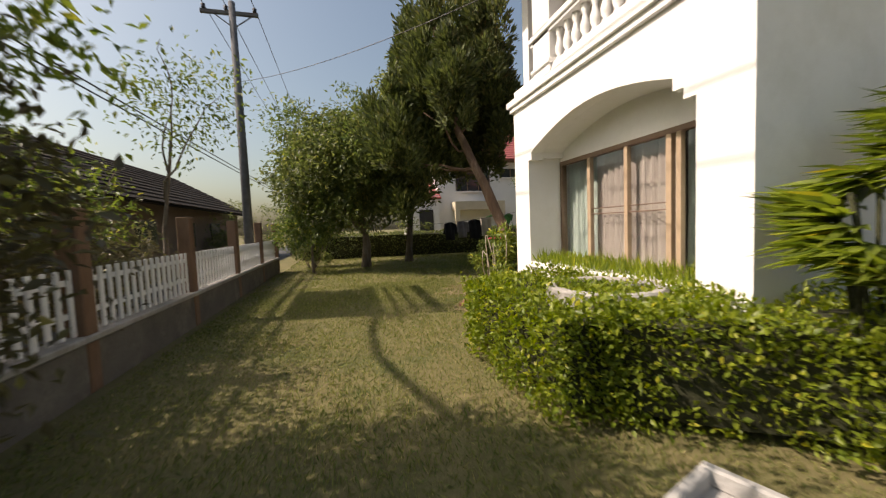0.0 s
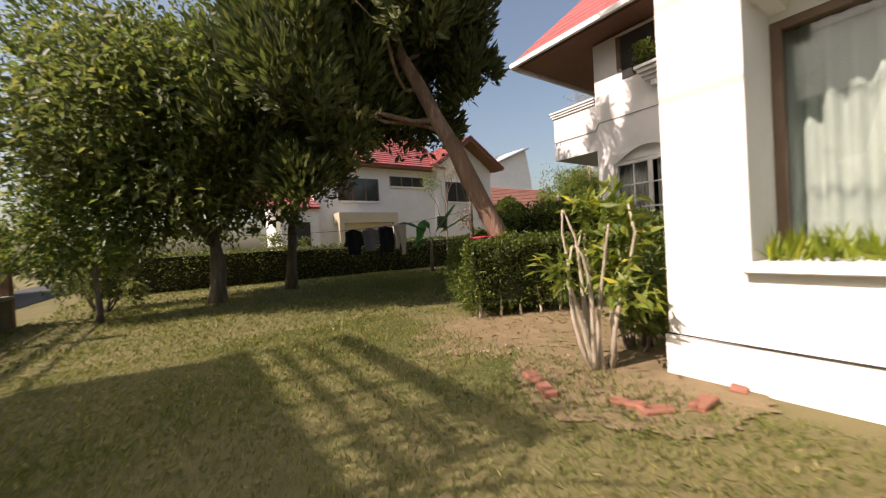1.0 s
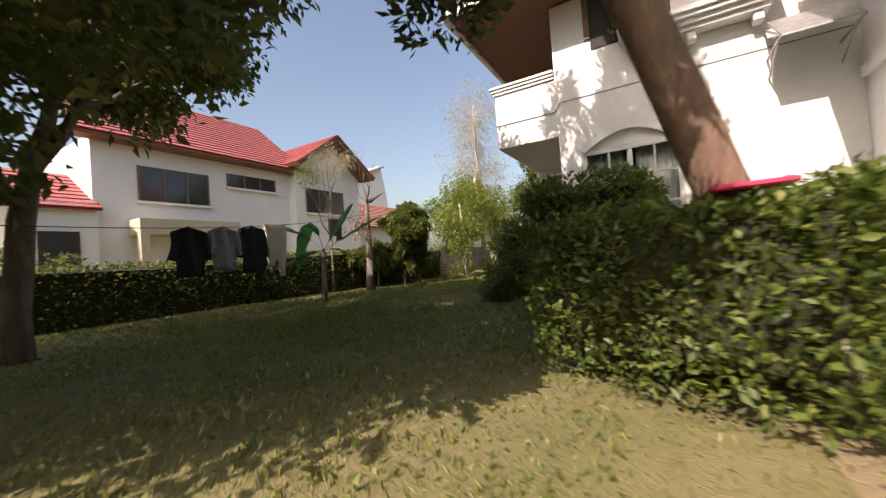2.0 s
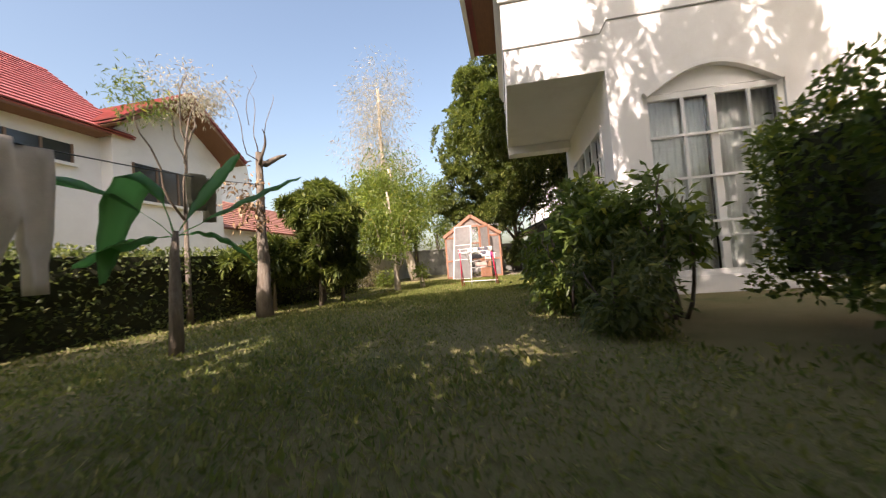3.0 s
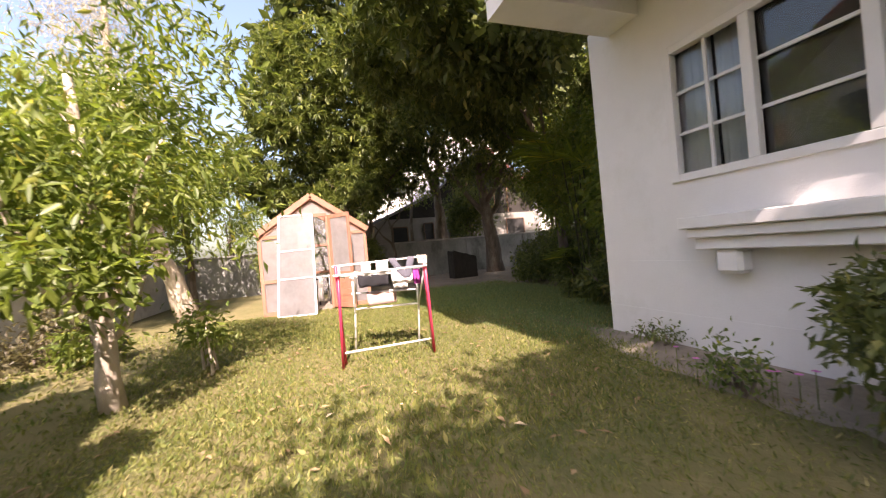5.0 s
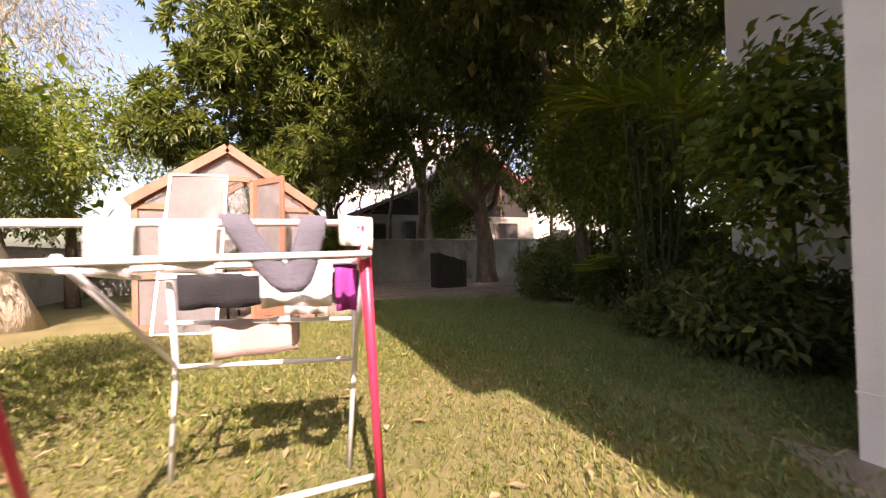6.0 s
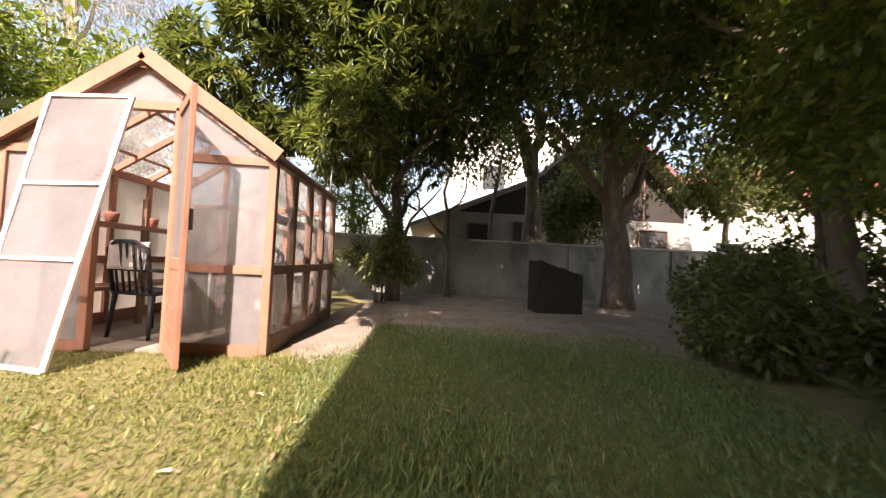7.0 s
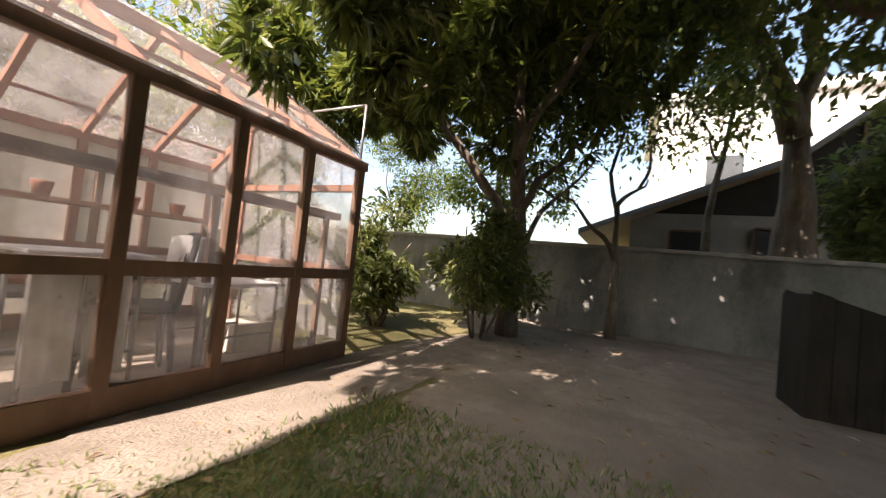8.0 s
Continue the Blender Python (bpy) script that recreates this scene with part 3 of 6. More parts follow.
bm = boxes((11.1, 14.85, 11.63, 13.10, 3.42, 3.60), (11.1, 14.85, 12.98, 13.10, 3.60, 4.75), (11.1, 11.22, 11.63, 12.98, 3.60, 4.75), (14.73, 14.85, 11.63, 12.98, 3.60, 4.75))
wall("balcony_box", bm, "white upper balcony overhanging the side wall")
wall("balcony_cornice", boxes((11.06, 14.89, 12.96, 13.14, 4.75, 4.80), (11.03, 14.92, 12.94, 13.17, 4.82, 4.87), (11.0, 14.95, 12.92, 13.2, 4.89, 4.95), (11.06, 11.2, 11.64, 12.96, 4.75, 4.80), (11.03, 11.2, 11.64, 12.94, 4.82, 4.87), (11.0, 11.2, 11.64, 12.92, 4.89, 4.95), bev=0.005))
wall("balcony_beam", boxes((14.45, 14.85, 11.64, 13.09, 3.24, 3.42)))
bm = boxes((11.085, 11.1, 6.75, 11.55, 4.17, 4.19), (11.085, 11.1, 11.66, 13.1, 3.98, 4.0), (11.085, 14.85, 13.1, 13.115, 3.98, 4.0))
bar(bm, (11.09, 11.55, 4.18), (11.09, 11.66, 3.99), 0.018)
part("string_line", bm, GREYW, house, "thin grey string line")
wall("upper_north_wall", boxes((11.3, 14.95, 11.43, 11.63, 3.60, 6.4)))
wall("flower_ledge", boxes((10.58, 11.1, 7.66, 10.24, 5.06, 5.14), (10.64, 11.1, 7.72, 10.20, 4.97, 5.06), (10.72, 11.1, 7.78, 10.15, 4.88, 4.97), (10.80, 11.1, 7.84, 10.10, 4.79, 4.88), bev=0.006))
for y in (8.0, 9.0, 9.9):
    wall("ledge_bracket", boxes((10.85, 11.1, y - 0.08, y + 0.08, 4.62, 4.79), bev=0.02))
w3 = thing("window_3", "upstairs window in a brown frame", "window", kind="structure")
frame_bars(w3, [(10.80, 10.92, 5.40, 6.3), (9.3, 9.38, 5.14, 6.3), (8.5, 8.58, 5.14, 6.3), (7.68, 7.76, 5.14, 6.3)], FRAME, 11.04, 11.10)
part("blind", boxes((11.085, 11.098, 7.76, 10.80, 5.14, 6.3)), DARKIN, w3, "dark glazing")
part("light_panel", boxes((11.07, 11.083, 8.6, 9.28, 5.2, 6.2)), TRIM, w3, "pale shutter leaf")

# arched window joinery
aw = thing("window_2", "white barred arched window with whitened curtains", "window", kind="structure")
frame_bars(aw, [(11.07, 11.15, 0.25, 2.97), (9.30, 9.38, 0.25, 2.97), (9.38, 11.07, 2.86, 2.95), (9.38, 11.07, 0.25, 0.33), (10.17, 10.27, 0.33, 2.86)], TRIM, 11.14, 11.22)
frame_bars(aw, [(10.60, 10.64, 0.33, 2.86), (9.74, 9.78, 0.33, 2.86)] + [(9.38, 11.07, z, z + 0.035) for z in (1.0, 1.65, 2.28)], TRIM, 11.10, 11.14, "glazing_bar")
bm = bmesh.new()
prism(bm, AW[1:-1], "x", 11.17, 11.25)
part("fanlight", bm, TRIM, aw, "solid white arched head panel")
bm = bmesh.new()
O = [(y, z) for y, z in AW[1:-1]]
I = [(10.225 + (y - 10.225) * 0.94, z - 0.06) for y, z in O]
prism(bm, O + I[::-1], "x", 11.05, 11.16)
part("arch_moulding", bm, TRIM, aw)
for y0, y1 in ((10.27, 11.07), (9.38, 10.17)):
    pane(aw, boxes((11.18, 11.186, y0, y1, 0.33, 2.86)))
# white cloth on grey green curtains: brightness behind the glass put into colour
curtain("curtain behind the arched window, whitened to look lit", "x", 11.345, 10.24, 11.12, 0.3, 2.95, FABW, 9, 0.025)
curtain("curtain behind the arched window, whitened to look lit", "x", 11.345, 9.33, 10.12, 0.3, 2.95, FABW, 8, 0.025)
# dark boards again paint the unlit rooms
tagged(part("dark_room_backing", boxes((11.9, 12.0, 6.8, 11.4, 0, 3.4), (12.0, 14.9, 10.8, 10.9, 0, 3.4)), DARKIN), "dark backing painted as the dim rooms behind the windows", "wall", kind="structure")

# long window in the north wall
nw = thing("window_4", "long white barred window with four lights", "window", kind="structure")
for x0, x1, z0, z1 in [(11.60, 11.68, 1.53, 2.76), (14.16, 14.24, 1.53, 2.76), (11.68, 14.16, 2.69, 2.76), (11.68, 14.16, 1.53, 1.60), (13.51, 13.59, 1.6, 2.69), (12.85, 12.93, 1.6, 2.69), (12.28, 12.36, 1.6, 2.69)]:
    part("frame_bar", boxes((x0, x1, 11.58, 11.66, z0, z1), bev=0.005), TRIM, nw)
for x0, x1 in ((11.68, 12.28), (12.36, 12.85), (12.93, 13.51), (13.59, 14.16)):
    pane(nw, boxes((x0, x1, 11.56, 11.566, 1.6, 2.69)))
    for z in (1.95, 2.32):
        part("glazing_bar", boxes((x0, x1, 11.585, 11.605, z, z + 0.025)), TRIM, nw)
for x in (11.97, 13.86):
    part("glazing_bar", boxes((x, x + 0.025, 11.605, 11.625, 1.6, 2.69)), TRIM, nw)
part("insect_screen", boxes((12.36, 12.85, 11.535, 11.545, 1.6, 2.69)), DARKIN, nw, "dark insect screen")
part("insect_screen", boxes((12.93, 13.51, 11.535, 11.545, 1.6, 2.69)), DARKIN, nw, "dark insect screen")
# pale green curtains in white cloth, so they read as lit
for a, b in ((11.62, 11.95), (12.0, 12.32), (13.55, 13.85), (13.88, 14.2)):
    curtain("curtain behind the long window, whitened to look lit", "y", 11.515, a, b, 1.5, 2.72, FABW, 4, 0.025)
for b in ((11.7, 14.02, 11.64, 11.92, 1.10, 1.20), (11.75, 13.98, 11.64, 11.88, 1.02, 1.10), (11.8, 13.95, 11.64, 11.83, 0.92, 1.02)):
    wall("planter_moulding", boxes(b, bev=0.008))
wall("planter_bracket", boxes((13.62, 13.82, 11.64, 11.80, 0.72, 0.92), bev=0.03))
wall("planter_bracket", boxes((12.2, 12.4, 11.64, 11.80, 0.72, 0.92), bev=0.03))

# roofs with tiled slopes and brown soffits
bm = bmesh.new()
add_box(bm, 10.25, 15.6, 2.0, 13.65, 6.45, 6.55)
part("roof_soffit", bm, SOFFIT, house, "brown boarded eaves")


def hip(x0, x1, y0, y1, z, h):
    """Hipped roof of stepped tile courses, each a tapering ring."""
    r = part("roof", boxes((x0, x1, y0, y1, z, z + 0.04)), TILE_R, house, "red tiled hipped roof")
    n = 12
    half = min(x1 - x0, y1 - y0) / 2
    for k in range(n):
        a, b = half * k / n, half * (k + 1) / n
        za, zb = z + 0.04 + h * k / n, z + 0.04 + h * (k + 1) / n
        bm = bmesh.new()
        lo = [bm.verts.new((x, y, za)) for x, y in ((x0 + a, y0 + a), (x1 - a, y0 + a), (x1 - a, y1 - a), (x0 + a, y1 - a))]
        lm = [bm.verts.new((v.co.x, v.co.y, za + 0.05)) for v in lo]
        b = min(b, half - 0.02)
        hi = [bm.verts.new((x, y, zb + 0.03)) for x, y in ((x0 + b, y0 + b), (x1 - b, y0 + b), (x1 - b, y1 - b), (x0 + b, y1 - b))]
        bm.faces.new(lo[::-1])
        bm.faces.new(hi)
        for p, q in ((lo, lm), (lm, hi)):
            for i in range(4):
                bm.faces.new((p[i], p[(i + 1) % 4], q[(i + 1) % 4], q[i]))
        part("tile_course", bm, TILE_R, r)


hip(10.1, 15.75, 1.85, 13.8, 6.55, 3.0)
part("roof_soffit", boxes((2.95, 10.2, 2.2, 7.45, 5.70, 5.82)), SOFFIT, house, "brown boarded eaves")
hip(2.8, 10.0, 2.05, 7.6, 5.82, 1.9)
part("gutter", boxes((10.0, 10.10, 2.0, 13.85, 6.44, 6.58), (10.1, 15.7, 13.8, 13.9, 6.44, 6.58)), TRIM, house, "white gutter")
# awning on brackets
aw2 = thing("window_awning", "steel framed window awning on stays", "awning")
bm = bmesh.new()
prism(bm, [(10.9, 4.55), (10.2, 4.0), (10.2, 3.97), (10.9, 4.52)], "y", 6.95, 7.9)
part("canopy", bm, STEEL, aw2)
for y in (6.95, 7.9):
    bm = bmesh.new()
    bar(bm, (11.1, y, 3.95), (10.2, y, 3.98), 0.03)
    bar(bm, (11.1, y, 3.6), (10.4, y, 3.97), 0.025)
    bar(bm, (11.1, y, 4.5), (10.2, y, 3.98), 0.03)
    part("stay", bm, STEEL, aw2)
# rear wing of the house
wing = thing("house_wing", "white rendered rear wing among shrubs", "house")
part("wall", boxes((15.15, 16.9, 3.0, 9.4, 0, 5.9)), WHITE, wing)
part("roof_soffit", boxes((15.16, 17.5, 2.5, 10.0, 5.9, 6.0)), SOFFIT, wing)
bm = bmesh.new()
prism(bm, [(2.4, 6.0), (10.1, 6.0), (6.2, 7.8)], "x", 15.8, 17.6)
part("roof", bm, TILE_R, wing)

# ---- garden edges ----
# fence with plinth, coping and pickets
fence = thing("fence", "low rendered wall with white pickets", "fence")
fence.location = (-1.42, 0, 0)
# plinth colour holds the shade of the fence trees, with paler blotches
part("plinth", boxes((-0.08, 0.08, -8, 15, -0.05, 0.48)), surf("shade_dark_render", (0.17, 0.155, 0.135), (0.09, 0.085, 0.075), 1.6, 0.95, 0.4, 30, spots=(0.22, 0.2, 0.17)), fence, "blotched rendered plinth, darkened for tree shade")
part("coping", boxes((-0.12, 0.12, -8, 15, 0.48, 0.545), bev=0.012), CONC, fence, "pale worn coping")
for y in np.arange(-7.5, 15.1, 2.5):
    part("post", boxes((-0.09, 0.09, float(y) - 0.09, float(y) + 0.09, 0, 1.72), bev=0.012), WOODS, fence)
part("rail", boxes((-0.03, 0.0, -8, 15, 0.72, 0.77)), METALW, fence)
part("rail", boxes((-0.03, 0.0, -8, 15, 1.02, 1.07)), METALW, fence)
pk = boxes((0.0, 0.025, -0.03, 0.03, 0.55, 1.16), bev=0.006)
first = part("picket", pk, METALW, fence)
first.location = (0, -7.4, 0)
for k in range(1, 150):
    p = first.copy()
    scene.collection.objects.link(p)
    p.location = (0, -7.4 + k * 0.148, 0)

# boundary wall at the back
bw = thing("boundary_wall", "weathered grey rendered garden wall with damp stains", "wall", kind="structure")
part("wall_face", boxes((27.4, 27.55, -14, 19.5, -0.05, 1.50)), GREYW, bw)
part("coping", boxes((27.34, 27.61, -14, 19.5, 1.50, 1.57), bev=0.012), CONC, bw)
for y in np.arange(-13, 19.5, 3.0):
    part("pier", boxes((27.36, 27.40, float(y) - 0.1, float(y) + 0.1, 0, 1.5)), GREYW, bw)
bw2 = thing("boundary_wall", "whitewashed garden wall with flaking paint", "wall", kind="structure")
bw2.location = (16.5, 19.2, 0)
part("wall_face", boxes((0, 11.0, -0.07, 0.07, -0.05, 1.25)), surf("flaking_white", (0.62, 0.60, 0.56), (0.42, 0.41, 0.38), 1.5, 0.95, 0.3, 30, spots=(0.22, 0.21, 0.18)), bw2)
part("coping", boxes((0, 11.0, -0.11, 0.11, 1.25, 1.31)), CONC, bw2)

# ---- neighbours ----
def tiles(parent, name, material, p, q, up, rows, label=""):
    """Roof slope from eave p-q along up: a deck, and stepped courses of tiles on it."""
    p, q, up = Vector(p), Vector(q), Vector(up)
    n = (q - p).cross(up).normalized()
    if n.z < 0:
        n = -n

    def slab(a, b, lift0, lift1, thick):
        bm = bmesh.new()
        c = [p + up * a + n * lift0, q + up * a + n * lift0, q + up * b + n * lift1, p + up * b + n * lift1]
        v = [bm.verts.new(x) for x in c + [x - n * thick for x in c]]
        for f in ((0, 1, 2, 3), (7, 6, 5, 4), (0, 4, 5, 1), (1, 5, 6, 2), (2, 6, 7, 3), (3, 7, 4, 0)):
            bm.faces.new([v[i] for i in f])
        bmesh.ops.recalc_face_normals(bm, faces=bm.faces[:])
        return bm
    deck = part(name, slab(0, 1, -0.03, -0.03, 0.05), material, parent, label)
    for r in range(rows):
        part("tile_course", slab(r / rows, (r + 1.05) / rows, 0.06, 0.02, 0.05), material, deck)


def win_box(parent, x0, x1, y, z0, z1, n=3):
    w = part("window", boxes((x0, x1, y - 0.02, y + 0.02, z0, z1)), GLASS_D, parent, "dark glazed window")
    for k in range(n + 1):
        x = x0 + (x1 - x0) * k / n
        part("frame", boxes((x - 0.035, x + 0.035, y - 0.06, y - 0.02, z0, z1)), FRAME, w)
    part("sill", boxes((x0 - 0.1, x1 + 0.1, y - 0.14, y - 0.02, z0 - 0.1, z0)), TRIM, w)
    return w


GLASS_D = surf("dark_glass", (0.05, 0.055, 0.06), (0.03, 0.033, 0.036), 0.6, 0.08, 0.01, 3, spec=0.6)
nb = thing("neighbour_house", "white two-storey house with red tiled gable roof", "house")
part("wall", boxes((7.6, 15.9, 27.2, 36, 0, 6.2)), WHITE, nb)
bm = boxes((15.9, 20.9, 26.7, 36, 0, 6.3))
prism(bm, [(15.9, 6.3), (20.9, 6.3), (18.35, 8.2)], "y", 26.7, 36)
part("gable_wall", bm, WHITE, nb)
tiles(nb, "roof", TILE_R, (7.0, 26.5, 6.15), (16.6, 26.5, 6.15), (0, 4.2, 3.4), 18, "red roof tiles in stepped courses")
part("eaves_board", boxes((7.0, 15.8, 26.55, 27.25, 6.02, 6.12)), SOFFIT, nb, "brown eaves")
tiles(nb, "gable_roof", TILE_R, (15.3, 36, 6.35), (15.3, 25.6, 6.35), (2.95, 0, 2.1), 14, "red roof tiles in stepped courses")
tiles(nb, "gable_roof", TILE_R, (21.4, 25.6, 6.35), (21.4, 36, 6.35), (-3.15, 0, 2.1), 14, "red roof tiles in stepped courses")
bm = bmesh.new()
prism(bm, [(15.35, 6.22), (18.25, 8.32), (21.35, 6.22), (21.2, 6.2), (18.25, 8.1), (15.5, 6.2)], "y", 25.65, 26.7)
part("gable_soffit", bm, SOFFIT, nb, "dark brown boarded gable eaves")
win_box(nb, 9.0, 11.6, 27.2, 3.9, 5.3, 3)
win_box(nb, 12.5, 15.0, 27.2, 4.9, 5.55, 3)
win_box(nb, 16.6, 19.4, 26.7, 3.9, 5.3, 3)
part("carport", boxes((8.6, 12.4, 26.2, 27.2, 2.5, 3.1), (12.1, 12.4, 26.2, 26.5, 0, 2.5), (8.6, 8.9, 26.2, 26.5, 0, 2.5)), surf("cream_render", (0.55, 0.48, 0.36), (0.46, 0.40, 0.30), 2, 0.9, 0.1, 40), nb, "cream carport canopy")
part("porch", boxes((5.6, 7.6, 26.8, 31, 0, 3.6)), WHITE, nb)
# dark panel painted as the porch's unlit opening
part("dark_porch_panel", boxes((6.1, 7.1, 26.74, 26.8, 0.4, 2.6)), DARKIN, nb)
tiles(nb, "porch_roof", TILE_R, (3.2, 26.6, 3.4), (7.7, 26.6, 3.4), (0, 3.0, 1.7), 9, "")

nb2 = thing("neighbour_house", "low house with faded orange tiled roof", "house")
part("wall", boxes((24.0, 34.0, 29.5, 36, 0, 3.7)), WHITE, nb2)
tiles(nb2, "roof", TILE_O, (21.8, 28.8, 3.6), (34.5, 28.8, 3.6), (0, 4.0, 2.6), 14, "")
nb3 = thing("neighbour_house", "distant house with grey gabled roof", "house")
bm = boxes((29, 41, 40, 50, 0, 8.6))
prism(bm, [(29, 8.6), (41, 8.6), (40, 13.2)], "y", 40, 50)
part("gable_wall", bm, WHITE, nb3)
tiles(nb3, "roof", TILE_G, (27.6, 39.3, 8.0), (40.0, 39.3, 13.0), (0, 11, 0.4), 8, "")

nb4 = thing("neighbour_bungalow", "shaded bungalow with a wide dark gable roof", "house")
part("wall", boxes((32.2, 42, 0.8, 11.4, 0, 3.0)), surf("grey_render", (0.34, 0.32, 0.29), (0.24, 0.225, 0.20), 1.5, 0.9, 0.2, 30, spots=(0.24, 0.23, 0.20)), nb4, "pale grey rendered wall")
bm = bmesh.new()
prism(bm, [(11.4, 3.0), (7.9, 4.24), (4.88, 6.9), (1.2, 3.7), (1.2, 3.0)], "x", 32.2, 42)
# dark boards, coloured darker still to stand for tree shade
part("gable_wall", bm, surf("shade_dark_boarding", (0.05, 0.045, 0.04), (0.032, 0.029, 0.026), 1.5, 0.95, 0.2, 30, spec=0.1), nb4, "dark boarded gable with tree shade in its colour")
for y in (3.0, 3.9, 4.8, 5.7, 6.6):
    part("batten", boxes((32.15, 32.2, y - 0.03, y + 0.03, 3.05, 6.95 - abs(y - 4.88) * 0.87 - 0.1)), WOODS, nb4)
for p, q in (((12.75, 2.36), (7.9, 4.42)), ((8.0, 4.36), (4.88, 7.12)), ((1.05, 3.86), (4.88, 7.12))):
    bm = bmesh.new()
    prism(bm, [p, q, (q[0], q[1] - 0.14), (p[0], p[1] - 0.14)], "x", 31.4, 43)
    part("roof", bm, TILE_G, nb4, "long dark roof slope")
    bm = bmesh.new()
    prism(bm, [(p[0], p[1] - 0.145), (q[0], q[1] - 0.145), (q[0], q[1] - 0.165), (p[0], p[1] - 0.165)], "x", 31.45, 42.9)
    part("soffit", bm, TANF, nb4, "brown boarded soffit")
bm = bmesh.new()
prism(bm, [(1.0, 3.9), (4.88, 7.18), (4.88, 6.98), (1.0, 3.7)], "x", 31.32, 31.4)
part("verge", bm, TILE_R, nb4, "thin red verge tiles")
for y0, y1, z0, z1 in ((8.05, 8.55, 1.75, 2.65), (9.6, 10.4, 1.5, 2.5), (5.6, 7.0, 1.3, 2.6), (2.0, 3.2, 1.3, 2.6)):
    w = part("window", boxes((32.14, 32.2, y0, y1, z0, z1)), DARKIN, nb4, "dark window")
    part("frame", boxes((32.10, 32.14, y0 - 0.05, y0, z0, z1), (32.10, 32.14, y1, y1 + 0.05, z0, z1), (32.10, 32.14, y0, y1, z1, z1 + 0.05)), WOODS, w)
nb5 = thing("neighbour_house", "bright white house behind the garden wall", "house")
part("wall", boxes((42, 52, -3.0, 10.5, 0, 10.5)), WHITE, nb5)
bm = bmesh.new()
prism(bm, [(-3.4, 10.5), (10.9, 10.5), (10.9, 10.9), (-3.4, 10.9)], "x", 41.6, 52.4)
part("parapet", bm, TRIM, nb5)
for y in (0.0, 3.4, 6.8):
    part("window", boxes((41.94, 42, y, y + 1.5, 6.0, 7.6)), GLASS_D, nb5)
nb6 = thing("neighbour_house", "white house with dark windows beyond the garden wall", "house")
part("wall", boxes((36, 46, -14, -2.0, 0, 5.2)), WHITE, nb6)
bm = bmesh.new()
prism(bm, [(-15, 5.1), (-1.0, 5.1), (-8, 8.6)], "x", 35.2, 47)
part("roof", bm, TILE_R, nb6)
for y in (-11, -8, -5):
    part("window", boxes((35.94, 36, y, y + 1.6, 1.2, 2.6)), GLASS_D, nb6)
nb7 = thing("neighbour_house", "low brown house with a dark roof across the lane", "house")
# wall and roof browns are halved to put shade into the colour
part("wall", boxes((-13, -5.6, 7.5, 27, 0, 2.6)), surf("shaded_brown_render", (0.17, 0.12, 0.085), (0.12, 0.085, 0.062), 1.5, 0.9, 0.2, 30), nb7)
tiles(nb7, "roof", surf("shaded_roof_tile", (0.03, 0.024, 0.02), (0.022, 0.018, 0.015), 2.5, 0.95, 0.2, 30, spec=0.1), (-4.9, 6.8, 2.55), (-4.9, 27.8, 2.55), (-4.4, 0, 2.5), 12, "dark roof slope, coloured as in shade")
for y in (9.0, 12.0, 15.0, 18.5, 22.0):
    part("window", boxes((-5.6, -5.55, y, y + 1.4, 0.9, 2.0)), GLASS_D, nb7)

# utility pole and cables
up = thing("utility_pole", "dark concrete utility pole with crossarm", "utility pole")
up.location = (-2.15, 14.6, 0)
bm = bmesh.new()
tube(bm, [(0, 0, -0.1), (0, 0, 4.5), (-0.02, -0.02, 8.9)], [0.16, 0.13, 0.10], 10)
part("pole", bm, POLE, up)
part("crossarm", boxes((-0.95, 0.75, -0.05, 0.05, 8.50, 8.62), bev=0.01), POLE, up)
for x in (-0.85, -0.2, 0.65):
    bm = bmesh.new()
    tube(bm, [(x, 0, 8.62), (x, 0, 8.67), (x, 0, 8.72), (x, 0, 8.76), (x, 0, 8.80)], [0.03, 0.07, 0.05, 0.07, 0.03], 10)
    part("insulator", bm, BLACK, up)
for s in (-1, 1):
    bm = bmesh.new()
    bar(bm, (0, 0, 8.1), (0.55 * s, 0, 8.5), 0.03)
    part("brace", bm, POLE, up)
copy_thing(up, pose(-6.6, -14, 0))
copy_thing(up, pose(-6.6, 90, 0))
for z in (6.45, 6.70):
    bm = bmesh.new()
    tube(bm, bend((-6.6, -14, z), (-6.6, 90, z), 0.4, 30), 0.03, 6)
    tagged(part("overhead_cable", bm, BLACK), "thick black cable strung between poles", "cable", "cables along the lane")
for dx, z in ((-0.85, 8.8), (-0.2, 8.8), (0.65, 8.8)):
    bm = bmesh.new()
    tube(bm, bend((-2.15 + dx, -40, z), (-2.15 + dx, 14.6, z), 0.4, 12) + bend((-2.15 + dx, 14.6, z), (-2.15 + dx, 60, z), 0.4, 12)[1:], 0.012, 6)
    tagged(part("overhead_cable", bm, BLACK), "black overhead cable strung along the lane", "cable", "cables along the lane")
bm = bmesh.new()
tube(bm, bend((-2.1, 14.6, 6.4), (3.9, 6.3, 5.2), 0.25, 10), 0.008, 5)
tagged(part("service_cable", bm, BLACK), "thin black service cable to the house", "cable")

# unseen board and lattice beyond the lane, made up to cast the lawn shadow
shadow_caster = thing("hoarding", "unseen tall board with lattice top, shaped to cast the lawn shadow", "hoarding")
hx, hy = 1.49 - 1.02 * 9.0, 0.16 * 9.0
shadow_caster.location = (hx, hy, 0)
part("board", boxes((-0.03, 0.03, 6.95, 9.75, 7.45, 8.88)), POLE, shadow_caster)
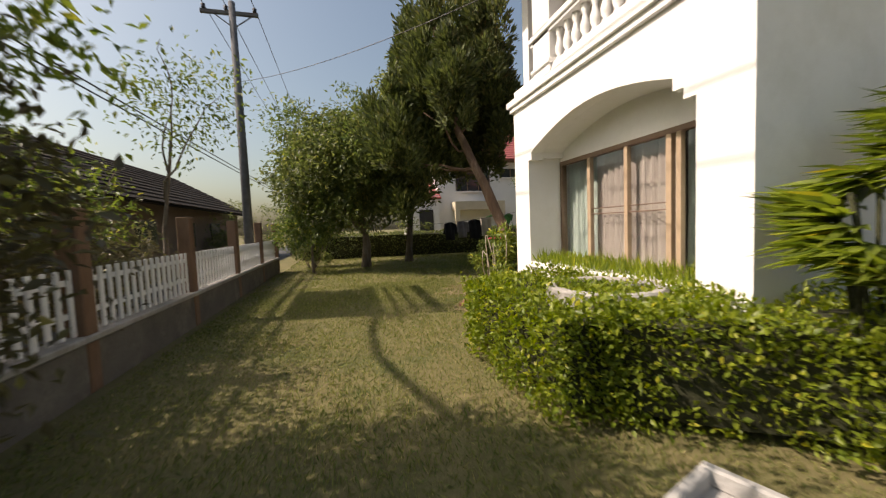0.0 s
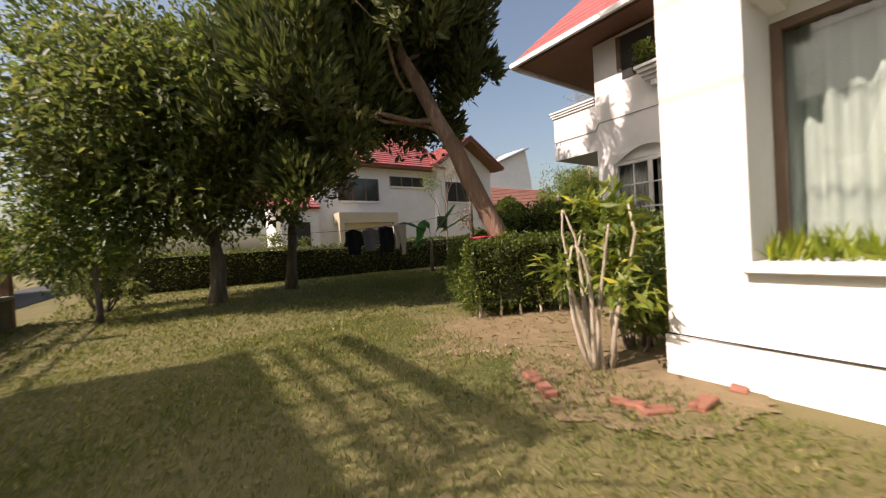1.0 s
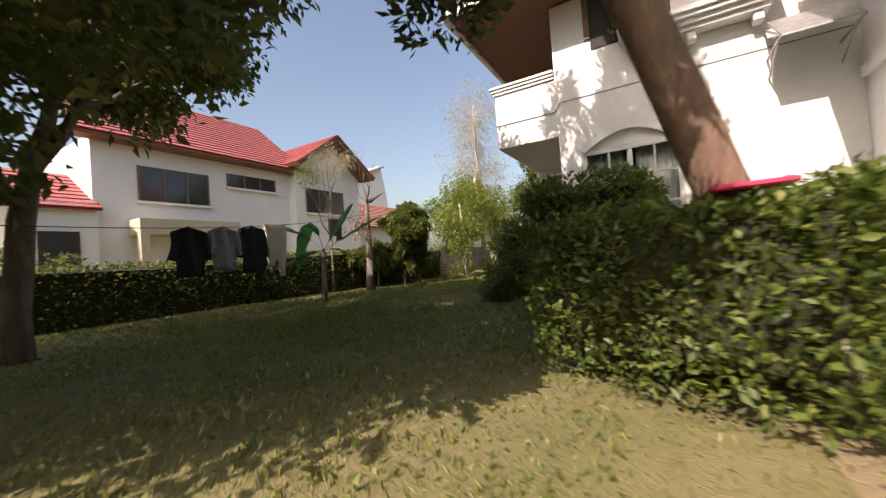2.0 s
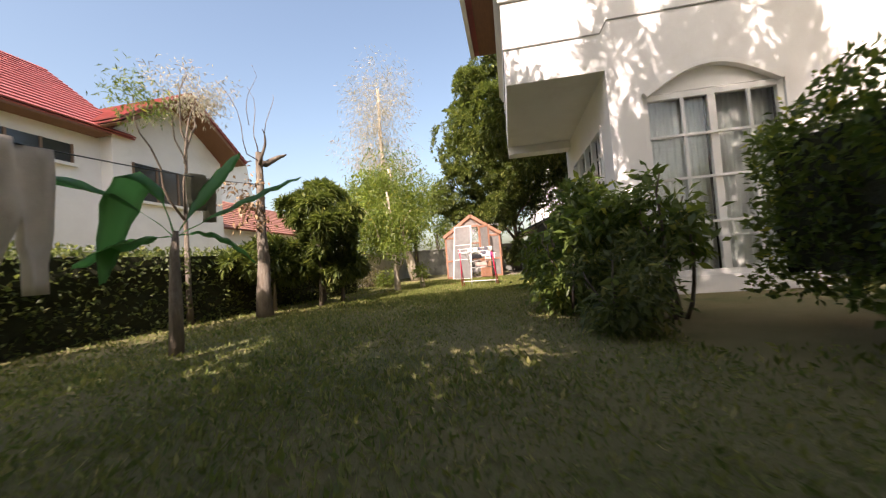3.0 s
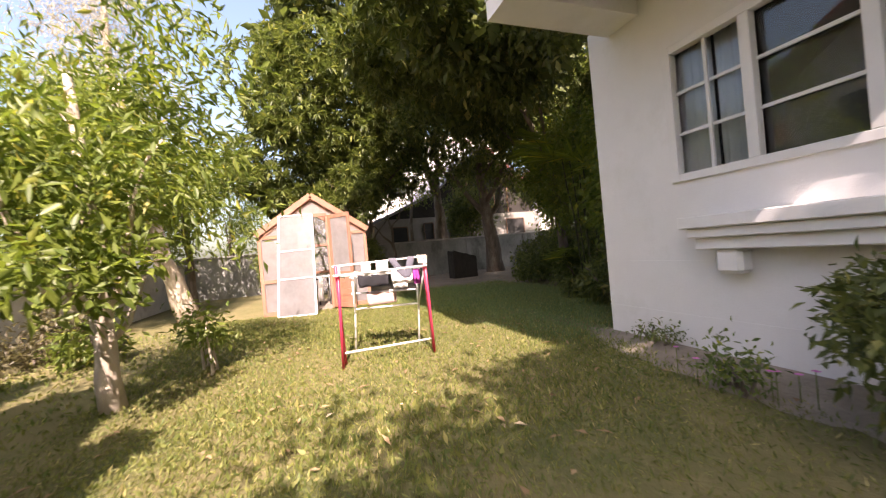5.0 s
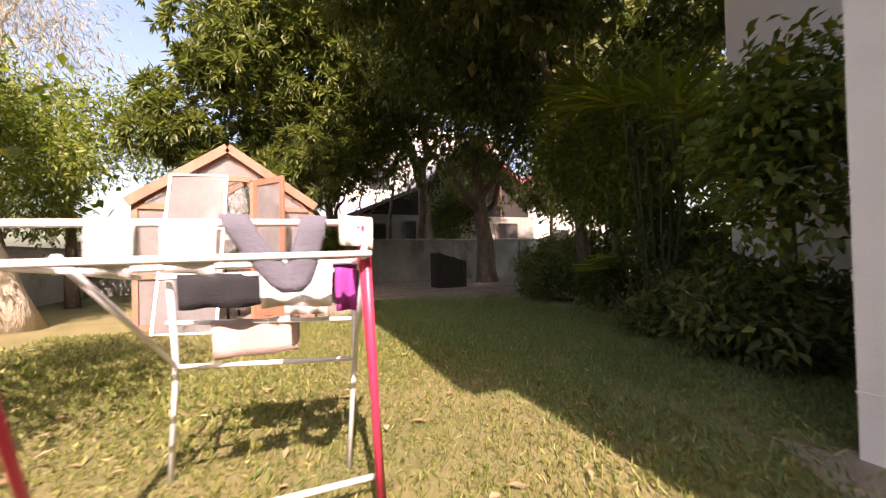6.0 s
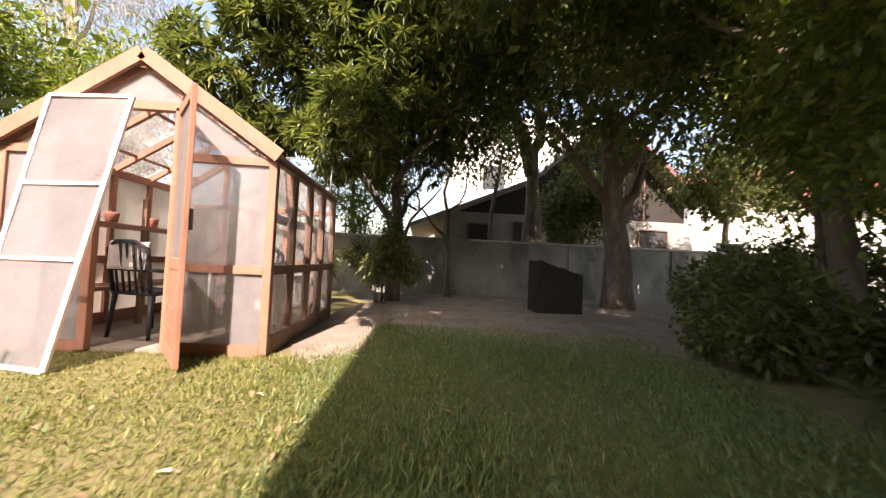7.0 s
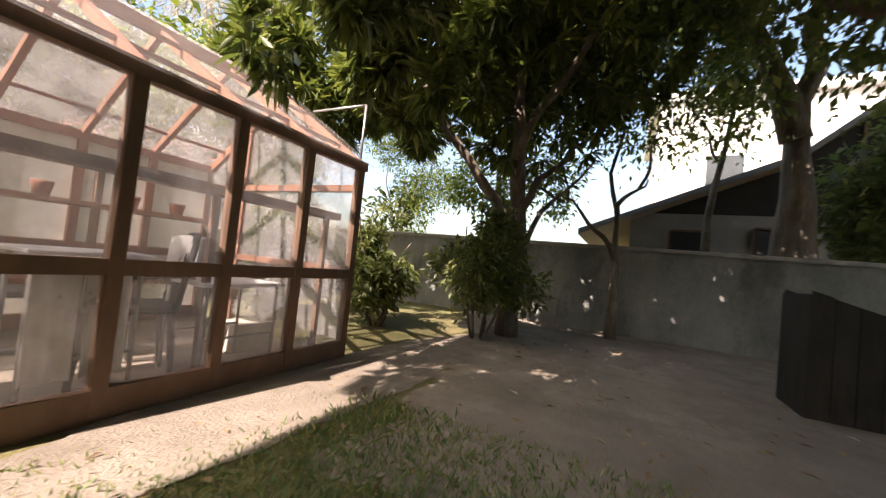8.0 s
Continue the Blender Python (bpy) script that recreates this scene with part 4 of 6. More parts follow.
part("rail", boxes((-0.05, 0.05, 6.9, 9.85, 8.88, 9.06)), POLE, shadow_caster)
part("rail", boxes((-0.05, 0.05, 6.9, 9.85, 9.92, 10.08)), POLE, shadow_caster)
for y in np.linspace(7.0, 9.75, 6):
    part("upright", boxes((-0.03, 0.03, float(y) - 0.035, float(y) + 0.035, 9.06, 9.92)), POLE, shadow_caster)
for z in (9.33, 9.62):
    part("lattice_bar", boxes((-0.025, 0.025, 6.95, 9.8, z - 0.025, z + 0.025)), POLE, shadow_caster)
for y in (7.2, 9.5):
    bm = bmesh.new()
    tube(bm, [(0.1, y, -0.1), (0.1, y, 7.6)], 0.07, 8)
    part("post", bm, POLE, shadow_caster)
bm = bmesh.new()
tube(bm, [(0, 6.95, 8.95), (-0.1, 6.0, 8.9), (0.0, 5.0, 8.8), (0.25, 4.3, 8.7), (0.8, 3.0, 8.5)], 0.05, 6)
part("guy_cable", bm, POLE, shadow_caster)

# ---- greenhouse ----
GX, GZ, GA = 20.45, 1.76, 2.54
YN, YS, YC = 15.86, 13.64, 14.76
GE = 22.78
gh = thing("greenhouse", "small orange timber greenhouse with plastic sheeting", "greenhouse")
gh.location = (GX, YC, 0)


def gpart(name, bm, mat, label=""):
    for v in bm.verts:
        v.co -= Vector((GX, YC, 0))
    return part(name, bm, mat, gh, label)


XS = [20.48, 21.02, 21.58, 22.14, 22.74]
# south side takes the darker timber, except for its front post
for x in XS:
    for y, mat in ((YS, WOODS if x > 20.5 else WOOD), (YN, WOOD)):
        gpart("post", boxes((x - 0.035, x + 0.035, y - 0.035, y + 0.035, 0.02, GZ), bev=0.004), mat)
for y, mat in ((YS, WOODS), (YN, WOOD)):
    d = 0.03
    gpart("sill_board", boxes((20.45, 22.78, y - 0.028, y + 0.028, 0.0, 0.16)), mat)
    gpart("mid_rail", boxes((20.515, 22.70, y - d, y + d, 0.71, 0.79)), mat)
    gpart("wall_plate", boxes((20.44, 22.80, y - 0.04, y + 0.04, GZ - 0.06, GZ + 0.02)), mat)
    for a, b in zip(XS, XS[1:]):
        for z0, z1 in ((0.16, 0.71), (0.79, GZ - 0.06)):
            s = gpart("sheet", boxes((a + 0.035, b - 0.035, y - 0.004, y + 0.004, z0, z1)), CLEAR if y == YS else BACKLIT)
for x in (20.48, 22.74):
    for s, ye in ((1, YN), (-1, YS)):
        bm = bmesh.new()
        bar(bm, (x, YC, GA - 0.05), (x, ye, GZ - 0.02), 0.06, 0.08)
        gpart("rafter", bm, WOOD)
for x in XS[1:-1]:
    for ye in (YN, YS):
        bm = bmesh.new()
        bar(bm, (x, YC, GA - 0.06), (x, ye, GZ), 0.045, 0.06)
        gpart("rafter", bm, WOOD)
for s, ye in ((1, YN), (-1, YS)):
    bm = bmesh.new()
    y2 = ye + s * 0.07
    z2 = GZ + (GZ - GA) / abs(YN - YC) * 0.07 + 0.03
    bar(bm, (20.40, YC, GA + 0.02), (20.40, y2, z2), 0.035, 0.12)
    gpart("barge_board", bm, WOOD, "pale orange barge board")
    bm = bmesh.new()
    prism(bm, [(YC, GA + 0.03), (y2, z2 + 0.02), (y2, z2 + 0.012), (YC, GA + 0.022)], "x", 20.42, 22.86)
    gpart("roof_sheet", bm, ROOFP, "milky plastic roof sheet")
    for k in range(2):
        f = (k + 0.7) / 2.2
        y = YC + (ye - YC) * f
        z = GA + (GZ - GA) * f
        gpart("batten", boxes((20.45, 22.8, y - 0.015, y + 0.015, z - 0.015, z + 0.01)), WOOD)
gpart("ridge_beam", boxes((20.42, 22.82, YC - 0.03, YC + 0.03, GA - 0.1, GA - 0.01)), WOOD)
# front: jambs, rails, sheets
for y in (14.45, 15.12):
    gpart("door_jamb", boxes((20.44, 20.51, y - 0.035, y + 0.035, 0.02, 2.12), bev=0.004), WOOD)
gpart("door_head", boxes((20.44, 20.51, 14.45, 15.12, 2.09, 2.16)), WOOD)
for y0, y1 in ((YS + 0.035, 14.415), (15.155, YN - 0.035)):
    gpart("front_rail", boxes((20.445, 20.505, y0, y1, GZ - 0.10, GZ - 0.03)), WOOD)
    gpart("front_rail", boxes((20.445, 20.505, y0, y1, 0.71, 0.78)), WOOD)
    gpart("front_sill", boxes((20.445, 20.505, y0, y1, 0.0, 0.10)), WOOD)
    gpart("front_sheet", boxes((20.47, 20.478, y0, y1, 0.10, 0.71)), MILKY)
    gpart("front_sheet", boxes((20.47, 20.478, y0, y1, 0.78, GZ - 0.10)), MILKY)
for s, ye in ((1, YN), (-1, YS)):
    bm = bmesh.new()
    yj = 15.12 if s > 0 else 14.45
    zj = GA + (GZ - GA) * abs(yj - YC) / abs(ye - YC) - 0.09
    prism(bm, [(ye - s * 0.1, GZ - 0.03), (yj, GZ - 0.03), (yj, zj)], "x", 20.47, 20.478)
    gpart("gable_sheet", bm, MILKY)
bm = bmesh.new()
prism(bm, [(14.45, 2.16), (15.12, 2.16), (15.1, 2.22), (YC, GA - 0.1), (14.46, 2.22)], "x", 20.47, 20.478)
gpart("gable_sheet", bm, MILKY)
bm = bmesh.new()
prism(bm, [(YS + 0.04, 0.16), (YN - 0.04, 0.16), (YN - 0.04, GZ - 0.03), (YC, GA - 0.1), (YS + 0.04, GZ - 0.03)], "x", 22.735, 22.743)
gpart("rear_sheet", bm, CLEAR)
for y in (14.3, 15.2):
    gpart("rear_post", boxes((22.71, 22.77, y - 0.03, y + 0.03, 0.02, 2.15)), WOOD)
for z in (0.75, 1.5):
    gpart("rear_rail", boxes((22.71, 22.77, YS, YN, z, z + 0.06)), WOOD)
gpart("floor", boxes((20.5, 22.72, YS + 0.03, YN - 0.03, 0.0, 0.03)), DIRT, "trodden earth floor with litter")
# door: hinged on the right jamb, swung open outwards
door = thing("greenhouse_door", "orange timber door with gauze panel, swung open", "door")
door.location = (20.43, 14.43, 0.04)
door.rotation_euler = (0, 0, math.atan2(14.03 - 14.43, 19.93 - 20.43))
DL = 0.66
for x0, x1, z0, z1, nm in ((0, 0.075, 0, 2.07, "stile"), (DL - 0.075, DL, 0, 2.07, "stile"), (0.075, DL - 0.075, 1.98, 2.07, "rail"), (0.075, DL - 0.075, 0.70, 0.79, "rail"), (0.075, DL - 0.075, 0.0, 0.10, "rail")):
    part(nm, boxes((x0, x1, -0.018, 0.018, z0, z1), bev=0.003), WOOD, door)
part("gauze_panel", boxes((0.075, DL - 0.075, -0.003, 0.003, 0.79, 1.98)), MILKY, door)
for k in range(4):
    part("panel_board", boxes((0.075, DL - 0.075, -0.010, 0.010, 0.104 + k * 0.15, 0.104 + k * 0.15 + 0.146), bev=0.003), WOOD, door)
part("handle", boxes((DL - 0.06, DL - 0.035, 0.018, 0.05, 1.0, 1.16), bev=0.004), STEEL, door, "dull steel handle")
# leaning gauze screen
scr = thing("screen_panel", "white framed gauze screen leaning on the greenhouse", "screen")
p0, p1 = Vector((20.06, 15.58, 0.02)), Vector((19.85, 14.84, 0.02))
q0, q1 = Vector((20.36, 15.43, 2.12)), Vector((20.33, 14.76, 2.14))
for a, b in ((p0, q0), (p1, q1), (p0, p1), (q0, q1), (p0.lerp(q0, 0.36), p1.lerp(q1, 0.36)), (p0.lerp(q0, 0.64), p1.lerp(q1, 0.64))):
    bm = bmesh.new()
    bar(bm, a, b, 0.035, 0.025)
    part("frame_bar", bm, METALW, scr)
bm = bmesh.new()
v = [bm.verts.new(x + Vector((0.004, 0, 0))) for x in (p0, p1, q1, q0)]
bm.faces.new(v)
bmesh.ops.subdivide_edges(bm, edges=bm.edges[:], cuts=8, use_grid_fill=True)
for w in bm.verts:
    w.co.x += 0.012 * noise.noise(w.co * 2.2)
bmesh.ops.solidify(bm, geom=bm.faces[:], thickness=0.003)
part("gauze", bm, GAUZE, scr)
# roof-end wire frame
wf = thing("wire_frame", "thin steel frame standing on the greenhouse roof", "frame")
for a, b in (((22.82, 13.72, 1.8), (22.82, 13.72, 2.35)), ((22.82, 13.72, 2.35), (22.82, 14.4, 2.35))):
    bm = bmesh.new()
    tube(bm, [a, b], 0.012, 6)
    part("rod", bm, STEEL, wf)


def cloth(name, label, x, y, z, w, h, axis, mat, category="laundry", folds=3, depth=0.03, group=""):
    """Cloth hung over a bar at height z: a folded sheet with two hanging sides."""
    bm = bmesh.new()
    n, m = 16, 9
    g = []
    for j in range(m + 1):
        row = []
        for i in range(n + 1):
            s = -w / 2 + w * i / n
            k = j / m * 2 - 1
            drop = (abs(k) ** 1.1) * h * (1.0 if k < 0 else 0.82)
            off = math.copysign(min(1, abs(k) * 4), k) * 0.018 + depth * abs(k) * math.sin(i / n * folds * 6.28 + k)
            hz_ = -drop - 0.015 * noise.noise(Vector((s * 9, k * 2, x)))
            row.append(bm.verts.new((off, s * (1 - 0.06 * abs(k)), hz_) if axis == "y" else (s * (1 - 0.06 * abs(k)), off, hz_)))
        g.append(row)
    for j in range(m):
        for i in range(n):
            bm.faces.new((g[j][i], g[j][i + 1], g[j + 1][i + 1], g[j + 1][i])).smooth = True
    bmesh.ops.recalc_face_normals(bm, faces=bm.faces[:])
    bmesh.ops.solidify(bm, geom=bm.faces[:], thickness=0.005)
    ob = tagged(part(name, bm, mat), label, category, group)
    ob.location = (x, y, z)
    return ob


def chair(loc, rot, label):
    c = thing("garden_chair", label, "chair")
    c.location = loc
    c.rotation_euler = (0, 0, rot)
    for x, y in ((-0.2, -0.2), (0.2, -0.2), (-0.2, 0.2), (0.2, 0.2)):
        bm = bmesh.new()
        tube(bm, [(x * 1.15, y * 1.15, 0), (x, y, 0.42)], [0.018, 0.024], 7)
        part("leg", bm, BLACK, c)
    part("seat", boxes((-0.23, 0.23, -0.23, 0.23, 0.41, 0.45), bev=0.015), BLACK, c)
    bm = bmesh.new()
    tube(bm, [(-0.21, 0.22, 0.44), (-0.22, 0.28, 0.85), (-0.1, 0.31, 0.92), (0.1, 0.31, 0.92), (0.22, 0.28, 0.85), (0.21, 0.22, 0.44)], 0.02, 7)
    part("back_frame", bm, BLACK, c)
    for k in range(5):
        x = -0.14 + k * 0.07
        bm = bmesh.new()
        tube(bm, [(x, 0.23, 0.44), (x, 0.30, 0.90)], 0.012, 6)
        part("back_slat", bm, BLACK, c)
    for s in (-1, 1):
        bm = bmesh.new()
        tube(bm, [(0.23 * s, -0.2, 0.42), (0.26 * s, -0.18, 0.62), (0.25 * s, 0.26, 0.66)], 0.018, 7)
        part("armrest", bm, BLACK, c)
    return c


chair((21.08, 15.0, 0.03), 1.35, "black garden chair draped with a white towel")
cloth("towel", "white towel over the chair back", 20.83, 15.06, 0.965, 0.36, 0.28, "y", FABW, "towel", 2, 0.02)
chair((21.35, 14.2, 0.03), -1.9, "black garden chair inside the greenhouse")
cloth("towel", "white towel over the chair back", 21.62, 14.12, 0.955, 0.36, 0.32, "y", FABW, "towel")


def work_table(x, y, lx, ly, h, label):
    t = thing("work_table", label, "table")
    t.location = (x, y, 0.03)
    part("tabletop", boxes((-lx / 2, lx / 2, -ly / 2, ly / 2, h - 0.025, h), bev=0.006), METALW, t)
    for sx in (-1, 1):
        for sy in (-1, 1):
            bm = bmesh.new()
            tube(bm, [(sx * (lx / 2 - 0.04), sy * (ly / 2 - 0.04), 0), (sx * (lx / 2 - 0.04), sy * (ly / 2 - 0.04), h - 0.025)], 0.012, 7)
            part("leg", bm, STEEL, t)
    for sy in (-1, 1):
        bm = bmesh.new()
        tube(bm, [(-lx / 2 + 0.04, sy * (ly / 2 - 0.04), 0.25), (lx / 2 - 0.04, sy * (ly / 2 - 0.04), 0.25)], 0.009, 6)
        part("stretcher", bm, STEEL, t)
    return t


work_table(21.0, 13.95, 0.5, 0.4, 0.78, "small white table beside the sheeted wall")
for x in (20.86, 21.06):
    cloth("hanging_cloth", "white cloth hanging from the table edge", x, 13.76, 0.815, 0.18, 0.62, "x", FABW, "cloth", 2, 0.02)
work_table(21.85, 14.0, 0.62, 0.5, 0.62, "steel framed table inside the greenhouse")
work_table(21.32, 14.62, 0.46, 0.36, 0.70, "small steel table just inside the door")
cloth("hanging_cloth", "white cloth hanging from the table edge", 21.085, 14.70, 0.745, 0.14, 0.60, "y", FABW, "cloth", 2, 0.015)
tagged(part("carton", boxes((22.1, 22.45, 14.2, 14.5, 0.03, 0.26), bev=0.006), FABC), "pale cardboard carton on the greenhouse floor", "box")
sh = thing("plant_shelf", "timber shelf along the greenhouse side wall", "shelf")
part("shelf_board", boxes((20.55, 22.65, 15.45, 15.80, 1.10, 1.14)), WOOD, sh)
part("shelf_board", boxes((20.55, 22.65, 15.45, 15.80, 0.45, 0.49)), WOOD, sh)
for x in (20.6, 21.6, 22.6):
    part("shelf_leg", boxes((x - 0.025, x + 0.025, 15.46, 15.51, 0.03, 1.45)), WOODS, sh)
sh2 = thing("plant_shelf", "high dark shelf along the sheeted side wall", "shelf")
part("shelf_board", boxes((20.55, 22.65, 13.72, 13.86, 1.22, 1.28)), WOODS, sh2)
for x in (20.6, 21.6, 22.6):
    part("shelf_leg", boxes((x - 0.02, x + 0.02, 13.82, 13.86, 0.03, 1.22)), WOODS, sh2)
for i, x in enumerate((20.8, 21.3, 21.9, 22.3)):
    bm = bmesh.new()
    tube(bm, [(x, 15.62, 1.14), (x, 15.62, 1.24), (x, 15.62, 1.26)], [0.05, 0.07, 0.072], 10)
    tagged(part("flower_pot", bm, BRICK), "small terracotta pot on the shelf", "pot", "pots on the shelf")

# ---- drying rack ----
rack = thing("drying_rack", "folding clothes rack, red legs and white bars", "drying rack")
rack.location = (15.6, 14.15, 0)


def rod(pts, r, mat, name):
    bm = bmesh.new()
    tube(bm, [Vector(p) - Vector((15.6, 14.15, 0)) for p in pts], r, 8)
    return part(name, bm, mat, rack)


# red front legs, crossing pairs at both ends
for y0, y1 in ((14.61, 14.65), (13.64, 13.77)):
    rod([(15.76, y0, 0.0), (15.43, y1, 1.05)], 0.014, METALR, "leg")
    rod([(15.60, y0 + 0.04, 0.0), (15.45, y1 - 0.02, 1.00)], 0.014, METALR, "leg")
# white rear frame
for y, x in ((14.45, 16.26), (13.73, 16.04)):
    rod([(x, y, 0.0), (x - 0.02, y - 0.03, 0.5), (x - 0.08, y - 0.02, 0.90)], 0.012, METALW, "brace_leg")
    rod([(x - 0.02, y - 0.03, 0.5), (15.46, y + 0.02, 0.97)], 0.010, METALW, "brace_arm")
for p, q in (((15.45, 14.68, 1.045), (15.45, 13.75, 1.06)), ((15.42, 14.68, 0.955), (15.42, 13.74, 0.965)), ((16.15, 14.46, 0.885), (15.98, 13.70, 0.90)), ((16.23, 14.45, 0.69), (16.12, 13.66, 0.66)), ((16.23, 14.42, 0.50), (16.02, 13.70, 0.50)), ((15.70, 14.62, 0.14), (15.72, 13.65, 0.13)), ((15.75, 14.60, 0.93), (15.72, 13.74, 0.94))):
    rod([p, q], 0.011, METALW, "bar")
for y, x in ((14.62, 16.15), (13.76, 15.98)):
    rod([(15.44, y, 1.05), (15.42, y, 0.96), (15.75, y - 0.02, 0.935), (x, y - 0.10, 0.89)], 0.011, METALW, "end_bar")
for y, w in ((14.36, 0.09), (14.20, 0.12)):
    cloth("face_cloth", "small white cloth over the rack bars", 15.45, y, 1.068, w, 0.15, "y", FABW, "laundry", 1, 0.008, "laundry on the rack")


def sock(y, lean, label):
    """Flat sock folded over the bar: leg, heel and foot with a rounded toe."""
    bm = bmesh.new()
    path = [(0.0, 1.075, 0.036), (0.01, 1.03, 0.039), (0.03, 0.975, 0.040), (0.05, 0.925, 0.044), (0.065, 0.885, 0.040), (0.07, 0.862, 0.020)]
    rows = []
    for d, z, w in path:
        yc = y - lean * d * 1.9
        rows.append([bm.verts.new((15.425 + 0.010 * math.cos(a), yc + w * math.sin(a), z)) for a in [2 * math.pi * k / 12 for k in range(12)]])
    for a, b in zip(rows, rows[1:]):
        for k in range(12):
            bm.faces.new((a[k], a[(k + 1) % 12], b[(k + 1) % 12], b[k])).smooth = True
    bm.faces.new(rows[0])
    bm.faces.new(rows[-1][::-1])
    bmesh.ops.recalc_face_normals(bm, faces=bm.faces[:])
    tagged(part("sock", bm, FABG), label, "sock", "laundry on the rack")


sock(14.10, 1.0, "dark slate sock over the rack bar")
sock(13.90, -0.4, "dark slate sock over the rack bar")
cloth("cap_cloth", "cream cloth bundled over the rack end", 15.45, 13.78, 1.083, 0.10, 0.10, "y", FABC, "laundry", 2, 0.012, "laundry on the rack")
cloth("underwear", "white underwear hung on the rack bar", 15.73, 13.94, 0.955, 0.24, 0.17, "y", FABW, "laundry", 2, 0.014, "laundry on the rack")
cloth("underwear", "white patterned underwear hung on the rack bar", 16.03, 13.90, 0.915, 0.18, 0.20, "y", FABW, "laundry", 2, 0.014, "laundry on the rack")
cloth("purple_cloth", "magenta cloth hung at the rack end", 15.75, 13.77, 0.955, 0.08, 0.20, "y", FABP, "laundry", 1, 0.015, "laundry on the rack")
cloth("dark_garment", "black garment hung on the rack bar", 16.08, 14.20, 0.91, 0.36, 0.15, "y", FABK, "laundry", 2, 0.012, "laundry on the rack")
cloth("pink_cloth", "dusty pink cloth on the lower bar", 16.185, 14.10, 0.70, 0.36, 0.17, "y", FABB, "laundry", 1, 0.008, "laundry on the rack")

# ---- trees and plants ----
# clipped hedge round the leaning juniper
hedge("clipped green hedge with leggy lower stems", 4.07, 5.75, 9.20, 10.75, 1.02, 15000, 0.055, L_HEDGE2, 0.22, -27, 0.07, stems=6)
# yellow-green hedge in front of the arched window
hedge("loose yellow-green hedge in full sun", 2.30, 3.75, 2.95, 5.05, 0.82, 17000, 0.052, L_HEDGE, 0.12, 0, 0.10)
hedge("loose yellow-green hedge beside the lawn corner", 2.62, 5.0, 2.92, 4.05, 0.82, 13000, 0.052, L_HEDGE, 0.12, -38, 0.10)
ring = thing("well_ring", "round worn concrete ring set in the hedge", "well ring")
ring.location = (3.25, 3.72, 0)
bm = bmesh.new()
prof = [(0.50, 0.0), (0.50, 0.82), (0.485, 0.84), (0.42, 0.84), (0.405, 0.82), (0.405, 0.45)]
rows = [[bm.verts.new((math.cos(a) * r, math.sin(a) * r * 1.05, z + 0.008 * noise.noise(Vector((math.cos(a) * 4, math.sin(a) * 4, r))))) for a in [2 * math.pi * k / 40 for k in range(40)]] for r, z in prof]
for a, b in zip(rows, rows[1:]):
    for k in range(40):
        bm.faces.new((a[k], a[(k + 1) % 40], b[(k + 1) % 40], b[k]))
part("rim", bm, CONC, ring)
bm = bmesh.new()
bmesh.ops.create_circle(bm, cap_ends=True, radius=0.41, segments=32)
for v in bm.verts:
    v.co.z = 0.5
part("soil", bm, DIRT, ring)
tr = thing("stone_trough", "worn white stone trough on the grass", "trough")
tr.location = (2.43, 1.96, -0.04)
tr.rotation_euler = (0, 0, 0.35)
bm = boxes((-0.24, 0.24, -0.16, 0.16, 0, 0.22), (-0.24, -0.19, -0.16, 0.16, 0.22, 0.31), (0.19, 0.24, -0.16, 0.16, 0.22, 0.31), (-0.19, 0.19, -0.16, -0.11, 0.22, 0.31), (-0.19, 0.19, 0.11, 0.16, 0.22, 0.31), bev=0.01)
part("basin", bm, surf("pale_stone", (0.48, 0.47, 0.44), (0.34, 0.33, 0.31), 4, 0.9, 0.4, 40, spots=(0.30, 0.30, 0.27)), tr)
# boundary hedge behind the lawn
hedge("tall dark boundary hedge", -1.2, 8.0, 19.6, 21.0, 1.15, 9000, 0.085, L_DARK, 0.0, -5)
hedge("dark boundary hedge behind the fruit trees", 7.9, 16.4, 18.8, 20.2, 1.25, 10000, 0.085, L_DARK, 0.0, -6)
# tall dark hedge beside the lawn path
hedge("unclipped dark hedge beside the path", 6.6, 8.8, 9.9, 11.2, 1.55, 12000, 0.075, L_SHRUB, 0.45, 0, 0.20)


def spray_tree(label, base, trunk, radius, spires, bark, n_each, limbs):
    """Conifer: upright tapering spires of short scaly sprays."""
    t = tree(label, base, trunk, radius, limbs, [], bark)
    Ps, Ds = [], []
    for (x, y, z0, z1, r) in spires:
        k = max(16, int(40 * r * (z1 - z0) / 3))
        h = rng.uniform(0, 1, k) ** 1.1
        a = rng.uniform(0, 2 * math.pi, k)
        rr = r * np.sqrt(rng.uniform(0.15, 1, k)) * (np.minimum(1, h * 3.5 + 0.35) * (1 - h) ** 0.62 + 0.05)
        C = np.stack([x + np.cos(a) * rr, y + np.sin(a) * rr, z0 + h * (z1 - z0)], 1) - np.array(base)
        which = rng.integers(0, k, n_each)
        g = rng.uniform(0, 1, n_each)
        e = unit(rng.normal(size=(n_each, 3)))
        tuft = rng.uniform(0.16, 0.30, k)[which] * np.sqrt(g)
        P = C[which] + e * tuft[:, None] * np.array([1.0, 1.0, 1.7])
        lean = np.stack([np.cos(a[which]) * 0.5, np.sin(a[which]) * 0.5, np.full(n_each, 0.75)], 1)
        D = lean + e * 0.55 + rng.normal(size=(n_each, 3)) * 0.3
        Ps.append(P)
        Ds.append(D)
    P, D = np.concatenate(Ps), np.concatenate(Ds)
    s = rng.uniform(0.6, 1.3, len(P))
    blades("crown", P, D, 0.17 * s, 0.06 * s, L_JUN, t, 0.1, 0.2)
    return t


